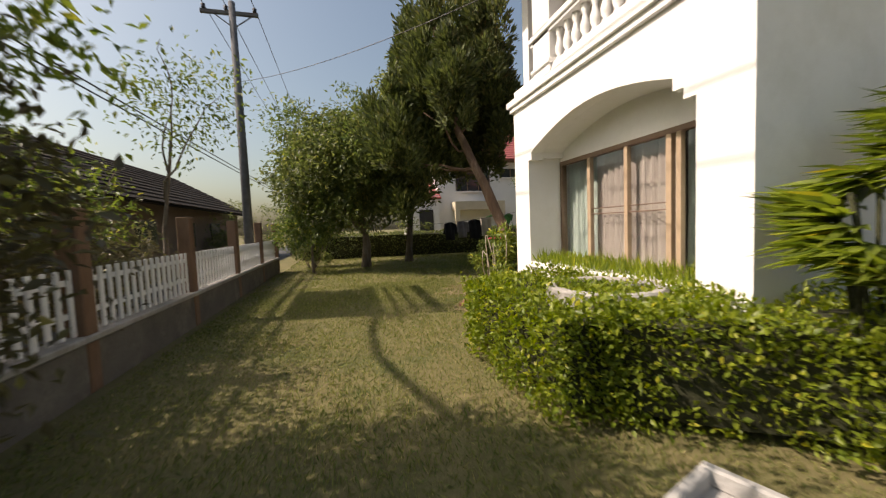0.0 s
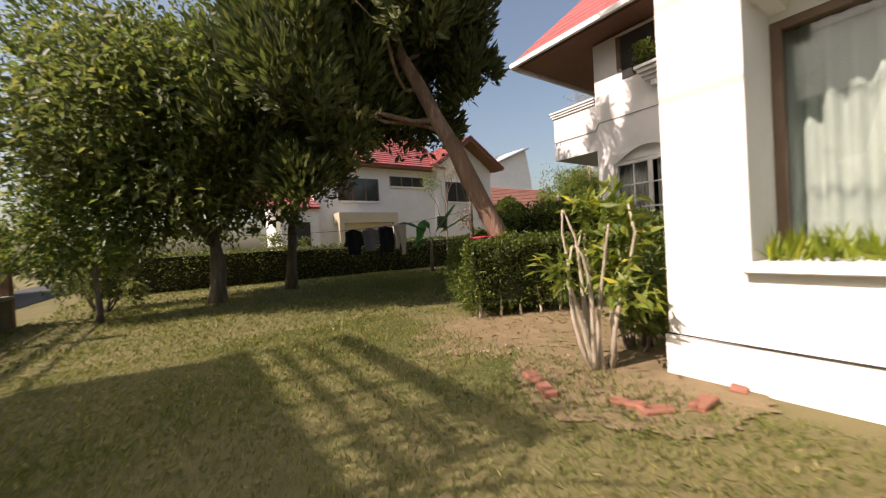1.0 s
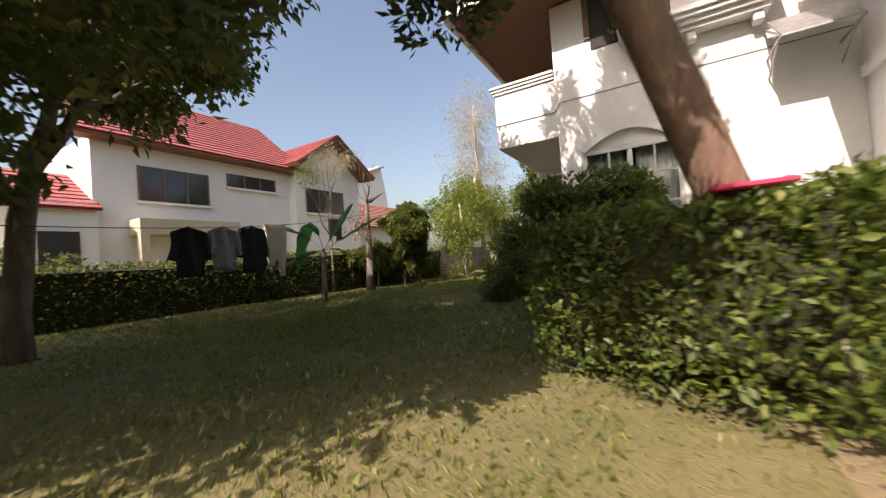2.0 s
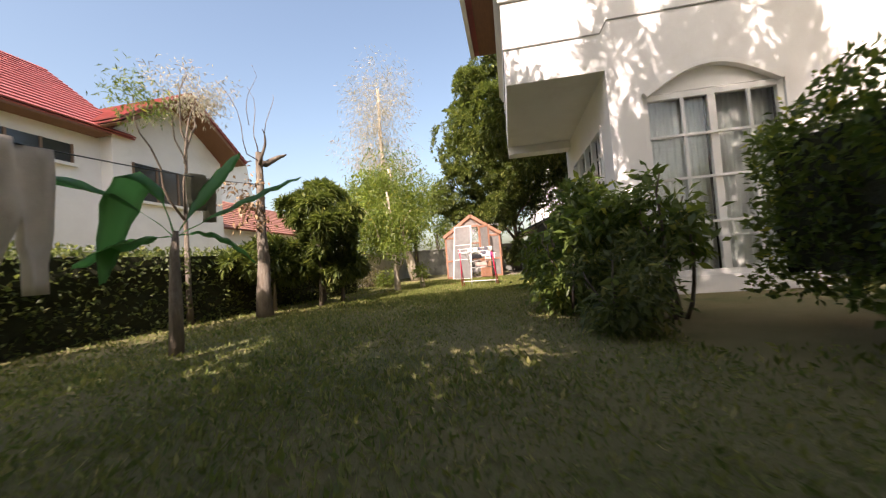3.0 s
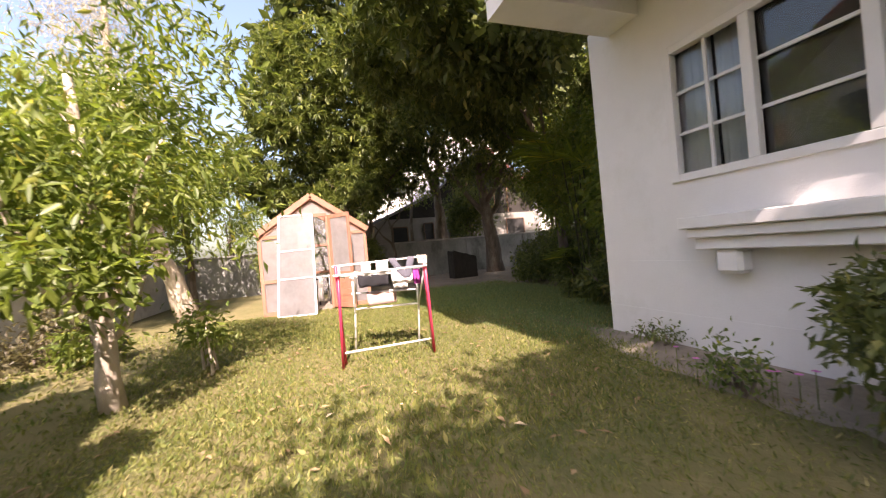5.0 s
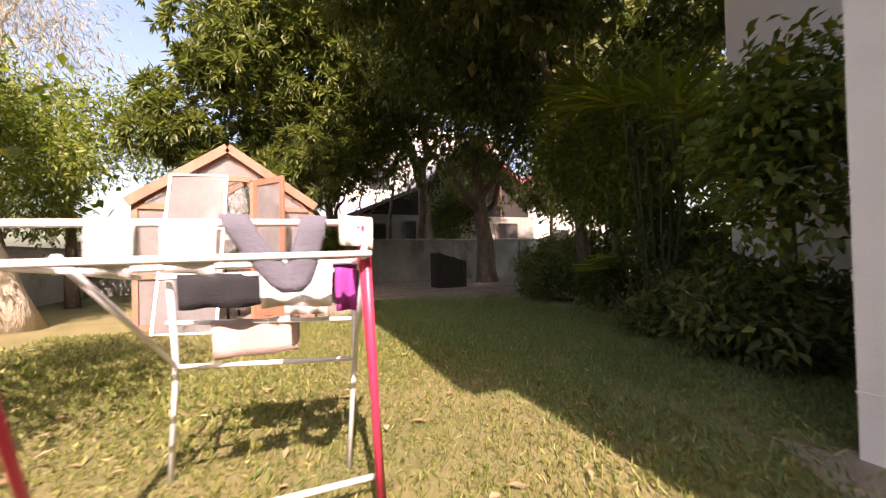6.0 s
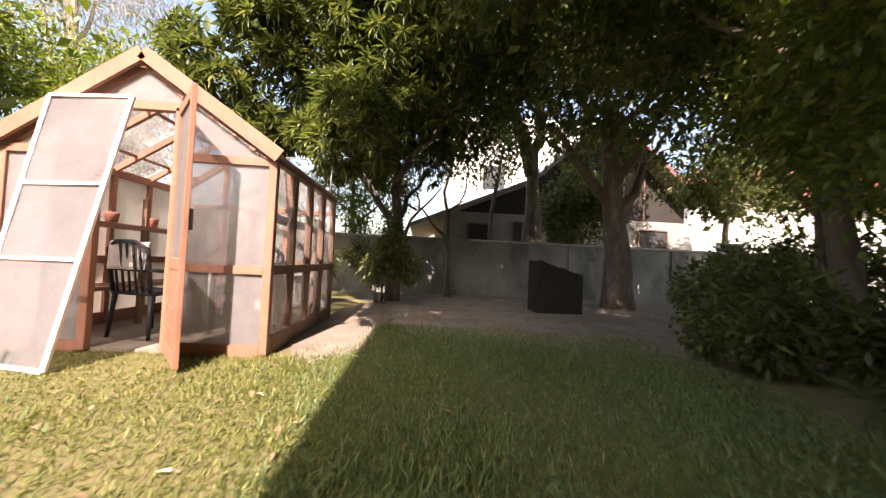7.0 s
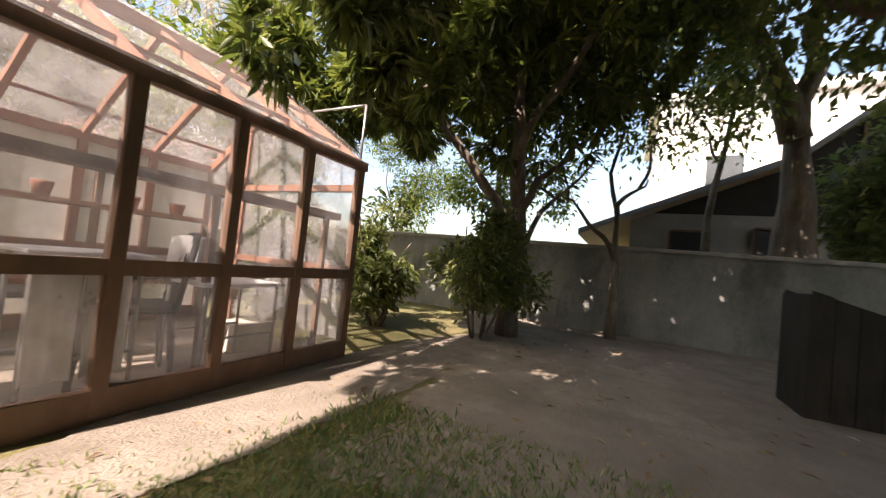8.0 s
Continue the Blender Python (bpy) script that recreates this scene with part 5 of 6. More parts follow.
spray_tree("tall leaning juniper with a bare red-brown trunk", (5.15, 9.45, 0), [(5.15, 9.45, 0), (4.95, 9.50, 1.05), (4.55, 9.95, 2.4), (4.05, 10.5, 4.0), (3.75, 10.9, 5.6), (3.6, 11.2, 7.6)], 0.16,
           [(3.7, 11.3, 4.6, 12.2, 1.35), (3.1, 11.4, 3.9, 7.2, 0.85), (4.6, 11.2, 4.3, 11.6, 1.2), (5.2, 11.6, 4.2, 9.6, 0.95), (4.5, 12.5, 4.6, 10.9, 1.1), (4.9, 10.1, 5.2, 10.3, 0.8), (3.4, 10.4, 3.9, 7.2, 0.9), (4.9, 10.6, 4.4, 6.9, 0.75), (2.7, 11.6, 1.9, 3.9, 0.75), (3.2, 11.0, 2.6, 5.0, 0.85), (2.4, 10.6, 2.9, 5.2, 0.7), (2.0, 11.8, 2.6, 5.0, 0.8), (3.6, 9.4, 3.9, 5.8, 0.65), (4.3, 11.3, 2.9, 5.0, 0.75), (5.0, 11.2, 3.1, 5.2, 0.7), (3.7, 10.8, 3.1, 4.6, 0.55), (5.3, 10.4, 3.4, 5.4, 0.55)], JBARK, 4600,
           [((4.4, 10.1, 2.9), (2.6, 11.3, 3.0), 0.05), ((4.1, 10.4, 3.7), (5.1, 11.2, 4.8), 0.045), ((4.0, 10.5, 4.2), (2.8, 11.5, 5.6), 0.05), ((4.45, 10.05, 2.7), (2.2, 11.5, 3.1), 0.035), ((3.95, 10.6, 4.4), (4.8, 10.3, 5.6), 0.03), ((4.5, 10.0, 2.6), (4.8, 9.8, 1.9), 0.02), ((4.2, 10.3, 3.4), (3.0, 9.9, 4.2), 0.035)])
tagged(part("red_tray", boxes((4.45, 4.85, 9.30, 9.62, 1.05, 1.08), bev=0.01), METALR), "red plastic tray lying on the hedge", "tray")
# dense dark fruit tree on the lawn
tree("dense dark broadleaf tree with a low crown", (1.7, 15.0, 0), [(1.7, 15.0, 0), (1.75, 15.1, 1.2), (1.6, 15.2, 2.4)], 0.17,
     [((1.7, 15.1, 1.3), (-0.4, 14.6, 3.4), 0.08), ((1.7, 15.1, 1.4), (3.4, 14.6, 3.3), 0.08), ((1.65, 15.1, 2.0), (1.2, 13.6, 4.0), 0.07), ((1.6, 15.2, 2.3), (2.0, 17.6, 4.8), 0.07), ((1.7, 15.1, 1.2), (0.6, 13.3, 2.4), 0.06)],
     [dict(material=L_DARK, c=(1.3, 14.9, 3.4), r=(3.3, 3.2, 2.5), clusters=4200, per=9, size=0.15, width=0.07, lump=80, droop=0.35, spread=0.35, inner=900),
      dict(material=L_DARK, c=(1.6, 18.0, 4.4), r=(2.7, 2.4, 2.4), inner=380, clusters=1700, per=8, size=0.17, width=0.08, lump=24, droop=0.35, spread=0.35),
      dict(material=L_SHRUB, c=(1.2, 14.2, 3.7), r=(3.2, 2.8, 2.3), clusters=1000, per=8, size=0.13, width=0.055, lump=24, droop=0.3, spread=0.3)], BARK)
tree("broadleaf tree near the back hedge with added shading crowns", (3.5, 16.2, 0), [(3.5, 16.2, 0), (3.6, 16.1, 1.6), (3.9, 15.9, 3.4)], 0.16,
     [((3.55, 16.15, 1.8), (2.9, 15.4, 4.4), 0.07), ((3.7, 16.0, 2.2), (5.2, 15.6, 4.6), 0.07), ((3.7, 16.0, 2.4), (5.9, 17.3, 4.6), 0.06), ((3.9, 15.9, 3.3), (5.4, 14.1, 7.2), 0.07), ((3.8, 15.9, 3.0), (4.3, 13.4, 5.1), 0.05)],
     # crowns added mostly out of sight, to shade the lawn and the house wall
     [dict(material=L_DARK, c=(4.6, 15.3, 6.2), r=(2.0, 2.3, 2.7), inner=380, clusters=2800, per=8, size=0.16, width=0.075, lump=34, droop=0.35, spread=0.35),
      dict(material=L_DARK, c=(5.5, 13.9, 7.2), r=(1.5, 1.2, 1.5), inner=260, clusters=1300, per=8, size=0.16, width=0.075, lump=20, droop=0.35, spread=0.35),
      dict(material=L_DARK, c=(3.5, 12.7, 5.0), r=(2.0, 1.3, 1.2), inner=170, clusters=1500, per=8, size=0.15, width=0.07, lump=20, droop=0.35, spread=0.35),
      dict(material=L_DARK, c=(5.6, 17.4, 4.9), r=(1.9, 1.6, 1.4), inner=170, clusters=1300, per=8, size=0.16, width=0.075, lump=20, droop=0.35, spread=0.35)], BARK)
for bx, by, rx, rz in ((-5.3, 5.4, 1.4, 1.2), (-5.6, 2.6, 1.4, 1.3), (-5.3, 21.5, 1.6, 1.5), (-4.6, 26.0, 2.0, 1.8), (-2.0, 24.0, 1.8, 1.3), (1.5, 24.5, 2.0, 1.2), (5.0, 24.0, 1.6, 1.0), (-0.3, 15.8, 1.0, 0.8)):
    shrub("dark leafy bush along the boundary", (bx, by, 0), (rx, 1.0, rz), 420, 7, 0.11, L_DARK, 6)
tree("young leafy tree beside the fence", (-0.1, 14.0, 0), [(-0.1, 14.0, 0), (-0.12, 14.0, 0.7), (-0.15, 14.05, 1.4)], 0.05,
     [((-0.1, 14.0, 0.7), (-0.7, 13.8, 1.6), 0.02), ((-0.1, 14.0, 0.8), (0.5, 13.9, 1.7), 0.02)],
     [dict(material=L_SHRUB, c=(-0.25, 14.0, 1.65), r=(1.15, 0.9, 1.1), clusters=520, per=8, size=0.12, width=0.05, lump=26, droop=0.4, spread=0.3)], BARK)
# twiggy trees by the fence
for bx, by, top, cl, seed in ((-0.85, 2.7, 3.1, 1050, 1), (-0.8, 1.3, 3.4, 800, 3), (-2.5, 3.3, 4.3, 2500, 4), (-2.2, 5.2, 2.4, 800, 2), (-2.3, 6.6, 2.2, 600, 5)):
    tree("thin twiggy small-leaved tree by the fence", (bx, by, 0), [(bx, by, 0), (bx + 0.08, by + 0.05, 0.8), (bx - 0.05, by + 0.1, 1.6)], 0.05,
         [((bx, by, 0.15), (bx + 0.35, by - 0.1, 1.3), 0.022), ((bx, by, 0.2), (bx - 0.3, by + 0.35, 1.9), 0.024), ((bx, by, 0.9), (bx + 0.4, by + 0.4, 2.4), 0.022), ((bx, by, 1.2), (bx - 0.4, by - 0.4, 2.6), 0.022), ((bx, by, 0.1), (bx + 0.15, by + 0.3, 0.8), 0.015)],
         [dict(material=L_BROWN, c=(bx - 0.1, by, top * 0.46), r=(0.9, 1.7 if top < 2.5 else 1.05, top * 0.34), clusters=cl, per=7, size=0.085, width=0.035, lump=30, droop=0.2, spread=0.4),
          dict(material=L_LIGHT, c=(bx - 0.1, by, top - 0.45), r=(1.0, 1.2, 0.8), clusters=cl // 2, per=7, size=0.085, width=0.035, lump=22, droop=0.2, spread=0.4)], BARK)
tree("slender sparse tree leaning over the fence", (-1.8, 7.7, 0), [(-1.8, 7.7, 0), (-1.75, 7.65, 1.5), (-1.5, 7.5, 3.0)], 0.05,
     [((-1.7, 7.6, 2.0), (-0.7, 7.2, 3.5), 0.018), ((-1.6, 7.55, 2.4), (-1.8, 8.4, 3.7), 0.018), ((-1.5, 7.5, 2.9), (-1.2, 6.6, 4.0), 0.015)],
     [dict(material=L_LIGHT, c=(-1.2, 7.5, 3.5), r=(1.1, 1.4, 0.8), clusters=200, per=6, size=0.09, width=0.035, lump=24, droop=0.2, spread=0.4)], BARK)
# lady palms at the house corner
def fan_palm(label, base, h, fronds, size, mat=L_PALM, lean=0.0):
    t = thing("fan_palm", label, "palm")
    t.location = base
    for k in range(max(2, fronds // 5)):
        a = 2.4 * k
        bm = bmesh.new()
        tube(bm, bend((math.cos(a) * 0.1, math.sin(a) * 0.1, -0.05), (math.cos(a) * 0.35, math.sin(a) * 0.35, h * 0.8), 0, 5, 0.05, k), 0.013, 6)
        part("cane", bm, TWIG, t)
    P, D, L = [], [], []
    for k in range(fronds):
        a = 2.399 * k + 0.3 * math.sin(k)
        z = h * (0.22 + 0.78 * ((k * 0.618) % 1))
        o = np.array([math.cos(a), math.sin(a), 0.25])
        hub = np.array([math.cos(a) * (0.30 + lean), math.sin(a) * (0.30 + lean), z])
        for j in range(13):
            b = (j - 6) / 6 * 1.25
            d = np.array([math.cos(a + b), math.sin(a + b), 0.15 - 0.35 * abs(b) * 0.5 + 0.25 * math.sin(k * 3.3)])
            P.append(hub)
            D.append(d + rng.normal(size=3) * np.array([0.07, 0.07, 0.13]))
            L.append(size * rng.uniform(0.8, 1.1) * (1 - 0.3 * abs(b) / 1.25))
    blades("fronds", np.array(P), np.array(D), np.array(L), 0.055, mat, t, 0.15, 0.8)
    return t


fan_palm("bushy lady palm with yellowing fans", (4.05, 2.15, 0), 1.9, 70, 0.46)
fan_palm("bushy lady palm with yellowing fans", (4.75, 2.0, 0), 2.6, 76, 0.50)
fan_palm("bushy lady palm with yellowing fans", (4.0, 1.45, 0), 1.5, 36, 0.45)
# corner shrub inside a ring of bricks
shrub("leggy croton with pale stems and yellow tips", (3.62, 7.10, 0), (0.40, 0.38, 0.55), 110, 6, 0.13, leaf_mat("croton_leaf", (0.10, 0.16, 0.03), (0.24, 0.27, 0.05), (0.55, 0.48, 0.05), 0.4), 10, PALEB, 0.34, spread=0.1, lift=0.40)
shrub("small green shrub at the wall foot", (4.25, 7.15, 0), (0.40, 0.36, 0.50), 240, 6, 0.09, L_SHRUB, 6)
for k in range(8):
    a = 2.7 + k * 0.42 + 0.12 * math.sin(k * 4.1)
    b = tagged(part("edging_brick", boxes((-0.10, 0.10, -0.045, 0.045, 0, 0.07), bev=0.008), BRICK), "red edging brick half sunk in the soil", "brick", "bricks round the bed")
    b.location = (3.72 + math.cos(a) * (0.72 + 0.07 * math.sin(k * 2.3)), 7.0 + math.sin(a) * 0.70, -0.03 + 0.012 * math.sin(k * 1.9))
    b.rotation_euler = (0.06 * math.sin(k * 3), 0.08 * math.cos(k * 2), a + 1.57 + 0.45 * math.sin(k * 5))
shrub("bushy light green shrub by the house", (6.1, 7.65, 0), (0.80, 0.70, 0.62), 620, 7, 0.10, L_HEDGE2, 7, lift=0.12)
shrub("bushy light green shrub by the house", (7.6, 7.5, 0), (0.9, 0.7, 0.60), 520, 7, 0.10, L_HEDGE2, 7, lift=0.1)
shrub("low dark shrub at the hedge end", (9.6, 9.3, 0), (0.6, 0.6, 0.35), 260, 6, 0.09, L_DARK, 5)
shrub("trailing plant on the flower ledge", (10.8, 10.0, 5.14), (0.22, 0.45, 0.28), 110, 6, 0.12, L_LIGHT, 4)
P = np.stack([rng.uniform(3.88, 4.34, 900), rng.uniform(3.40, 6.20, 900), np.full(900, 0.78)], 1)
blades("sill_grass", P, rng.normal(size=(900, 3)) * 0.35 + np.array([0, 0, 1]), rng.uniform(0.12, 0.26, 900), 0.02, L_HEDGE, None, 0.1, 0.1)
tagged(bpy.data.objects["sill_grass"], "row of bright yellow-green grass on the sill", "plant", kind="stuff")
# shrubs along the north wall
shrub("dark leafy shrub beside the house wall", (10.1, 12.45, 0), (1.25, 0.68, 0.76), 430, 8, 0.15, L_SHRUB, 12, droop=0.6, lift=0.08, width=0.42)
shrub("dark leafy shrub beside the house wall", (11.6, 12.35, 0), (1.05, 0.55, 0.66), 400, 8, 0.14, L_SHRUB, 10, droop=0.6, width=0.42)
shrub("dark leafy shrub beside the house wall", (12.3, 12.3, 0), (0.7, 0.5, 0.45), 480, 7, 0.08, L_DARK, 8, droop=0.3)
shrub("low leafy shrub beside the arched window", (8.8, 12.3, 0), (0.8, 0.5, 0.42), 420, 7, 0.10, L_DARK, 7)
shrub("broad-leaved shrub in front of the arched window", (9.2, 11.7, 0), (0.36, 0.36, 0.8), 90, 7, 0.14, L_SHRUB, 7, droop=0.5, lift=0.2)
shrub("dense low growth under the wall shrubs", (10.0, 12.55, 0), (1.3, 0.5, 0.40), 420, 7, 0.12, L_SHRUB, 6)
shrub("dense low growth under the wall shrubs", (11.5, 12.35, 0), (0.9, 0.45, 0.36), 300, 7, 0.11, L_SHRUB, 6)
shrub("small flowering plant in the earth bed", (13.4, 12.3, 0), (0.22, 0.2, 0.14), 60, 6, 0.06, L_SHRUB, 4)
for k in range(7):
    c = Vector((13.2 + 0.22 * k * math.cos(k * 2.0) * 0.6, 12.3 + 0.12 * math.sin(k * 2.7), 0.20 + 0.03 * math.sin(k)))
    t = thing("pink_flower", "small pink periwinkle flower", "flower", "flowers in the bed")
    t.location = c
    P = np.zeros((5, 3))
    D = np.array([[math.cos(1.257 * i), math.sin(1.257 * i), 0.15] for i in range(5)])
    blades("petals", P, D, 0.028, 0.024, PETAL, t, 0.0, 0.9)
    bm = bmesh.new()
    tube(bm, [(0, 0, -c.z), (0, 0, 0)], 0.003, 5)
    part("stalk", bm, L_SHRUB, t)
shrub("low weeds at the wall foot", (14.5, 11.75, 0), (0.35, 0.12, 0.10), 70, 6, 0.05, L_DARK, 3)
# fruit trees on the far side of the lawn
tree("pruned bare trunk with a few dry twigs", (11.15, 17.6, 0), [(11.15, 17.6, 0), (11.2, 17.6, 1.5), (11.15, 17.55, 2.95)], 0.13,
     [((11.15, 17.55, 2.75), (11.75, 17.4, 3.05), 0.07), ((11.15, 17.55, 2.9), (11.0, 17.6, 4.1), 0.011), ((11.1, 17.55, 2.8), (10.5, 17.8, 4.0), 0.010), ((11.2, 17.5, 2.9), (11.6, 17.5, 4.2), 0.010), ((11.0, 17.6, 3.4), (10.9, 17.4, 4.4), 0.007), ((11.1, 17.5, 2.7), (10.8, 17.2, 3.2), 0.03)],
     [dict(material=L_DRY, c=(10.9, 17.6, 2.0), r=(0.45, 0.4, 0.6), clusters=60, per=5, size=0.10, width=0.04, lump=8, droop=0.6, spread=0.2)], BARK)
tree("thin bare tree with feathery dry leaves", (10.6, 18.6, 0), [(10.6, 18.6, 0), (10.6, 18.6, 1.75), (10.9, 18.8, 3.2)], 0.05,
     [((10.6, 18.6, 1.75), (9.7, 18.5, 3.5), 0.022), ((10.6, 18.6, 1.9), (10.3, 18.5, 3.9), 0.02), ((10.8, 18.75, 2.8), (11.3, 18.9, 4.4), 0.022), ((10.9, 18.8, 3.1), (11.8, 19.2, 4.7), 0.02), ((10.9, 18.8, 3.2), (10.8, 18.7, 4.6), 0.018)],
     [dict(material=L_FEATH, c=(11.2, 18.9, 4.3), r=(1.0, 0.6, 0.42), clusters=200, per=7, size=0.11, width=0.018, lump=16, droop=0.7, spread=0.3),
      dict(material=L_SHRUB, c=(9.9, 18.5, 3.5), r=(0.7, 0.5, 0.35), clusters=90, per=7, size=0.10, width=0.02, lump=12, droop=0.7, spread=0.25)], BARK)
for bx, by, h, rr, cl in ((12.4, 17.2, 1.75, 0.85, 620), (13.3, 17.6, 2.1, 0.85, 620), (13.0, 17.0, 0.75, 0.6, 320), (12.0, 18.0, 1.0, 0.9, 460)):
    tree("young mango tree with glossy drooping leaves", (bx, by, 0), [(bx, by, 0), (bx + 0.03, by, h * 0.5), (bx, by + 0.04, h)], 0.045,
         [((bx, by, h * 0.55), (bx + 0.4, by - 0.1, h * 1.1), 0.02), ((bx, by, h * 0.6), (bx - 0.4, by + 0.1, h * 1.15), 0.02)],
         [dict(material=L_MANGO, c=(bx, by, h), r=(rr, rr, h * 0.38), lump=26, per_lump=int(cl / 40), leaves=15, size=0.22, width=0.05, droop=0.35)], BARK)
# light green tree in the sun
tree("airy light green tree with pale stems", (15.7, 16.55, 0), [(15.7, 16.55, 0), (15.72, 16.6, 0.8), (15.9, 16.7, 2.0), (16.0, 16.8, 3.0)], 0.09,
     [((15.7, 16.55, 0.05), (15.3, 16.35, 1.6), 0.045), ((15.75, 16.6, 0.3), (16.3, 16.5, 2.2), 0.045), ((15.7, 16.6, 0.8), (15.0, 17.2, 2.4), 0.03), ((15.9, 16.7, 1.6), (16.7, 17.2, 2.9), 0.03), ((15.72, 16.6, 0.2), (15.6, 16.0, 2.3), 0.035), ((15.72, 16.6, 0.5), (16.8, 16.3, 2.0), 0.03)],
     [dict(material=L_LIGHT, c=(15.9, 16.6, 2.45), r=(1.5, 1.4, 1.6), clusters=900, per=8, size=0.13, width=0.036, lump=34, droop=0.35, spread=0.4),
      dict(material=L_LIGHT, c=(14.9, 16.5, 1.2), r=(0.6, 0.5, 0.35), clusters=120, per=7, size=0.12, width=0.045, lump=8, droop=0.3, spread=0.25)], PALEB)
for bx, by in ((16.4, 16.0), (16.7, 16.15)):
    shrub("slender sapling with a few leaves", (bx, by, 0), (0.2, 0.2, 0.35), 40, 5, 0.10, L_LIGHT, 2, PALEB, lift=0.15)
# pale-trunked tree and bamboo-like greens behind
tree("leaning pale-trunked tree beside the garden wall", (21.6, 17.5, 0), [(21.6, 17.5, 0), (21.2, 17.8, 1.4), (20.9, 18.1, 3.2), (20.8, 18.2, 5.0)], 0.22,
     [((21.0, 18.0, 2.6), (19.8, 18.4, 4.6), 0.07), ((20.9, 18.1, 3.2), (21.8, 18.6, 5.4), 0.07)],
     [dict(material=L_LIGHT, c=(20.6, 19.0, 3.3), r=(2.6, 1.7, 2.0), inner=200, clusters=1700, per=8, size=0.16, width=0.04, lump=20, droop=0.4, spread=0.4)], PALEB)
tree("tall wispy tree with sparse pale foliage", (25.4, 20.0, 0), [(25.4, 20, 0), (25.5, 20, 4), (25.3, 20, 8), (25.4, 20, 11)], 0.16,
     [((25.4, 20, 3.5), (24.2, 20.2, 7.5), 0.05), ((25.4, 20, 4.5), (26.6, 19.8, 8.5), 0.05), ((25.4, 20, 6), (24.6, 19.8, 10.5), 0.045), ((25.4, 20, 7), (26.2, 20.2, 11.5), 0.04)],
     [dict(material=L_FEATH, c=(25.4, 20, 8.4), r=(2.6, 2.2, 4.9), clusters=1150, per=8, size=0.26, width=0.026, lump=90, droop=0.9, spread=0.6)], PALEB)
tree("light green tree behind the greenhouse", (24.6, 18.2, 0), [(24.6, 18.2, 0), (24.5, 18.2, 2.0), (24.4, 18.3, 3.6)], 0.12,
     [((24.5, 18.2, 1.5), (23.4, 18.2, 3.2), 0.05), ((24.5, 18.2, 2.0), (25.4, 18.6, 3.8), 0.05)],
     [dict(material=L_LIGHT, c=(24.0, 18.4, 3.4), r=(2.3, 1.7, 2.2), inner=160, clusters=1500, per=8, size=0.14, width=0.04, lump=20, droop=0.3, spread=0.35)], BARK)
for bx, by, h in ((27.2, 20.6, 3.4), (22.9, 20.4, 2.6), (30.0, 18.0, 3.6)):
    tree("feathery light green tree behind the garden wall", (bx, by, 0), [(bx, by, 0), (bx, by + 0.1, 1.8), (bx + 0.1, by, h)], 0.09, [((bx, by, 1.4), (bx - 0.9, by, h), 0.04), ((bx, by, 1.6), (bx + 0.9, by + 0.3, h), 0.04)],
         [dict(material=L_LIGHT, c=(bx, by, h + 0.3), r=(2.1, 1.6, h * 0.75), clusters=900, per=8, size=0.16, width=0.045, lump=22, droop=0.4, spread=0.4)], BARK)
# great mango trees over the back of the garden
tree("great mango tree overhanging the greenhouse", (25.4, 12.9, 0), [(25.4, 12.9, 0), (25.3, 12.8, 1.2), (25.2, 12.9, 2.8), (25.3, 13.1, 5.0)], 0.16,
     [((25.3, 12.8, 1.3), (23.8, 14.2, 3.6), 0.09), ((25.2, 12.9, 1.6), (26.6, 12.0, 3.4), 0.07), ((25.2, 12.9, 2.4), (24.2, 11.6, 4.2), 0.08), ((25.3, 13.0, 3.2), (26.4, 14.6, 6.0), 0.08), ((25.25, 12.9, 0.9), (25.6, 11.9, 2.6), 0.05)],
     [dict(material=L_MANGO, c=(25.6, 13.3, 7.5), r=(3.3, 3.5, 4.7), lump=140, per_lump=34, leaves=14, size=0.27, width=0.062, inner=900),
      dict(material=L_MANGO, c=(24.2, 15.6, 4.2), r=(1.4, 1.5, 1.8), lump=34, per_lump=20, leaves=14, size=0.26, width=0.06, inner=60),
      dict(material=L_MANGO, c=(23.6, 13.6, 3.2), r=(1.2, 1.2, 0.8), lump=16, per_lump=18, leaves=14, size=0.25, width=0.06),
      dict(material=L_MANGO, c=(21.65, 13.48, 2.12), r=(0.40, 0.16, 0.20), clusters=16, per=9, size=0.17, width=0.045, lump=6, droop=0.9, spread=0.1),
      dict(material=L_MANGO, c=(22.5, 13.25, 2.75), r=(1.0, 0.55, 0.45), lump=12, per_lump=12, leaves=13, size=0.23, width=0.056)], BARK)
tree("old shade tree with a thick trunk", (25.5, 7.7, 0), [(25.5, 7.7, 0), (25.4, 7.8, 1.3), (25.2, 8.1, 2.6), (25.0, 8.3, 4.4)], 0.34,
     [((25.4, 7.9, 1.9), (26.2, 6.0, 4.6), 0.14), ((25.3, 8.0, 2.3), (24.8, 10.4, 4.6), 0.13), ((25.2, 8.1, 2.6), (23.2, 7.4, 4.8), 0.12), ((25.0, 8.3, 3.6), (24.8, 6.4, 5.8), 0.1)],
     [dict(material=L_DARK, c=(24.3, 7.9, 6.6), r=(4.3, 4.8, 4.0), inner=1500, clusters=3300, per=9, size=0.17, width=0.075, lump=80, droop=0.5, spread=0.45),
      # high crown added to keep the sun off the bungalow gable
      dict(material=L_DARK, c=(27.8, 6.8, 8.0), r=(2.4, 3.8, 1.7), inner=1500, clusters=2200, per=9, size=0.17, width=0.075, lump=44, droop=0.5, spread=0.45)], BARK)
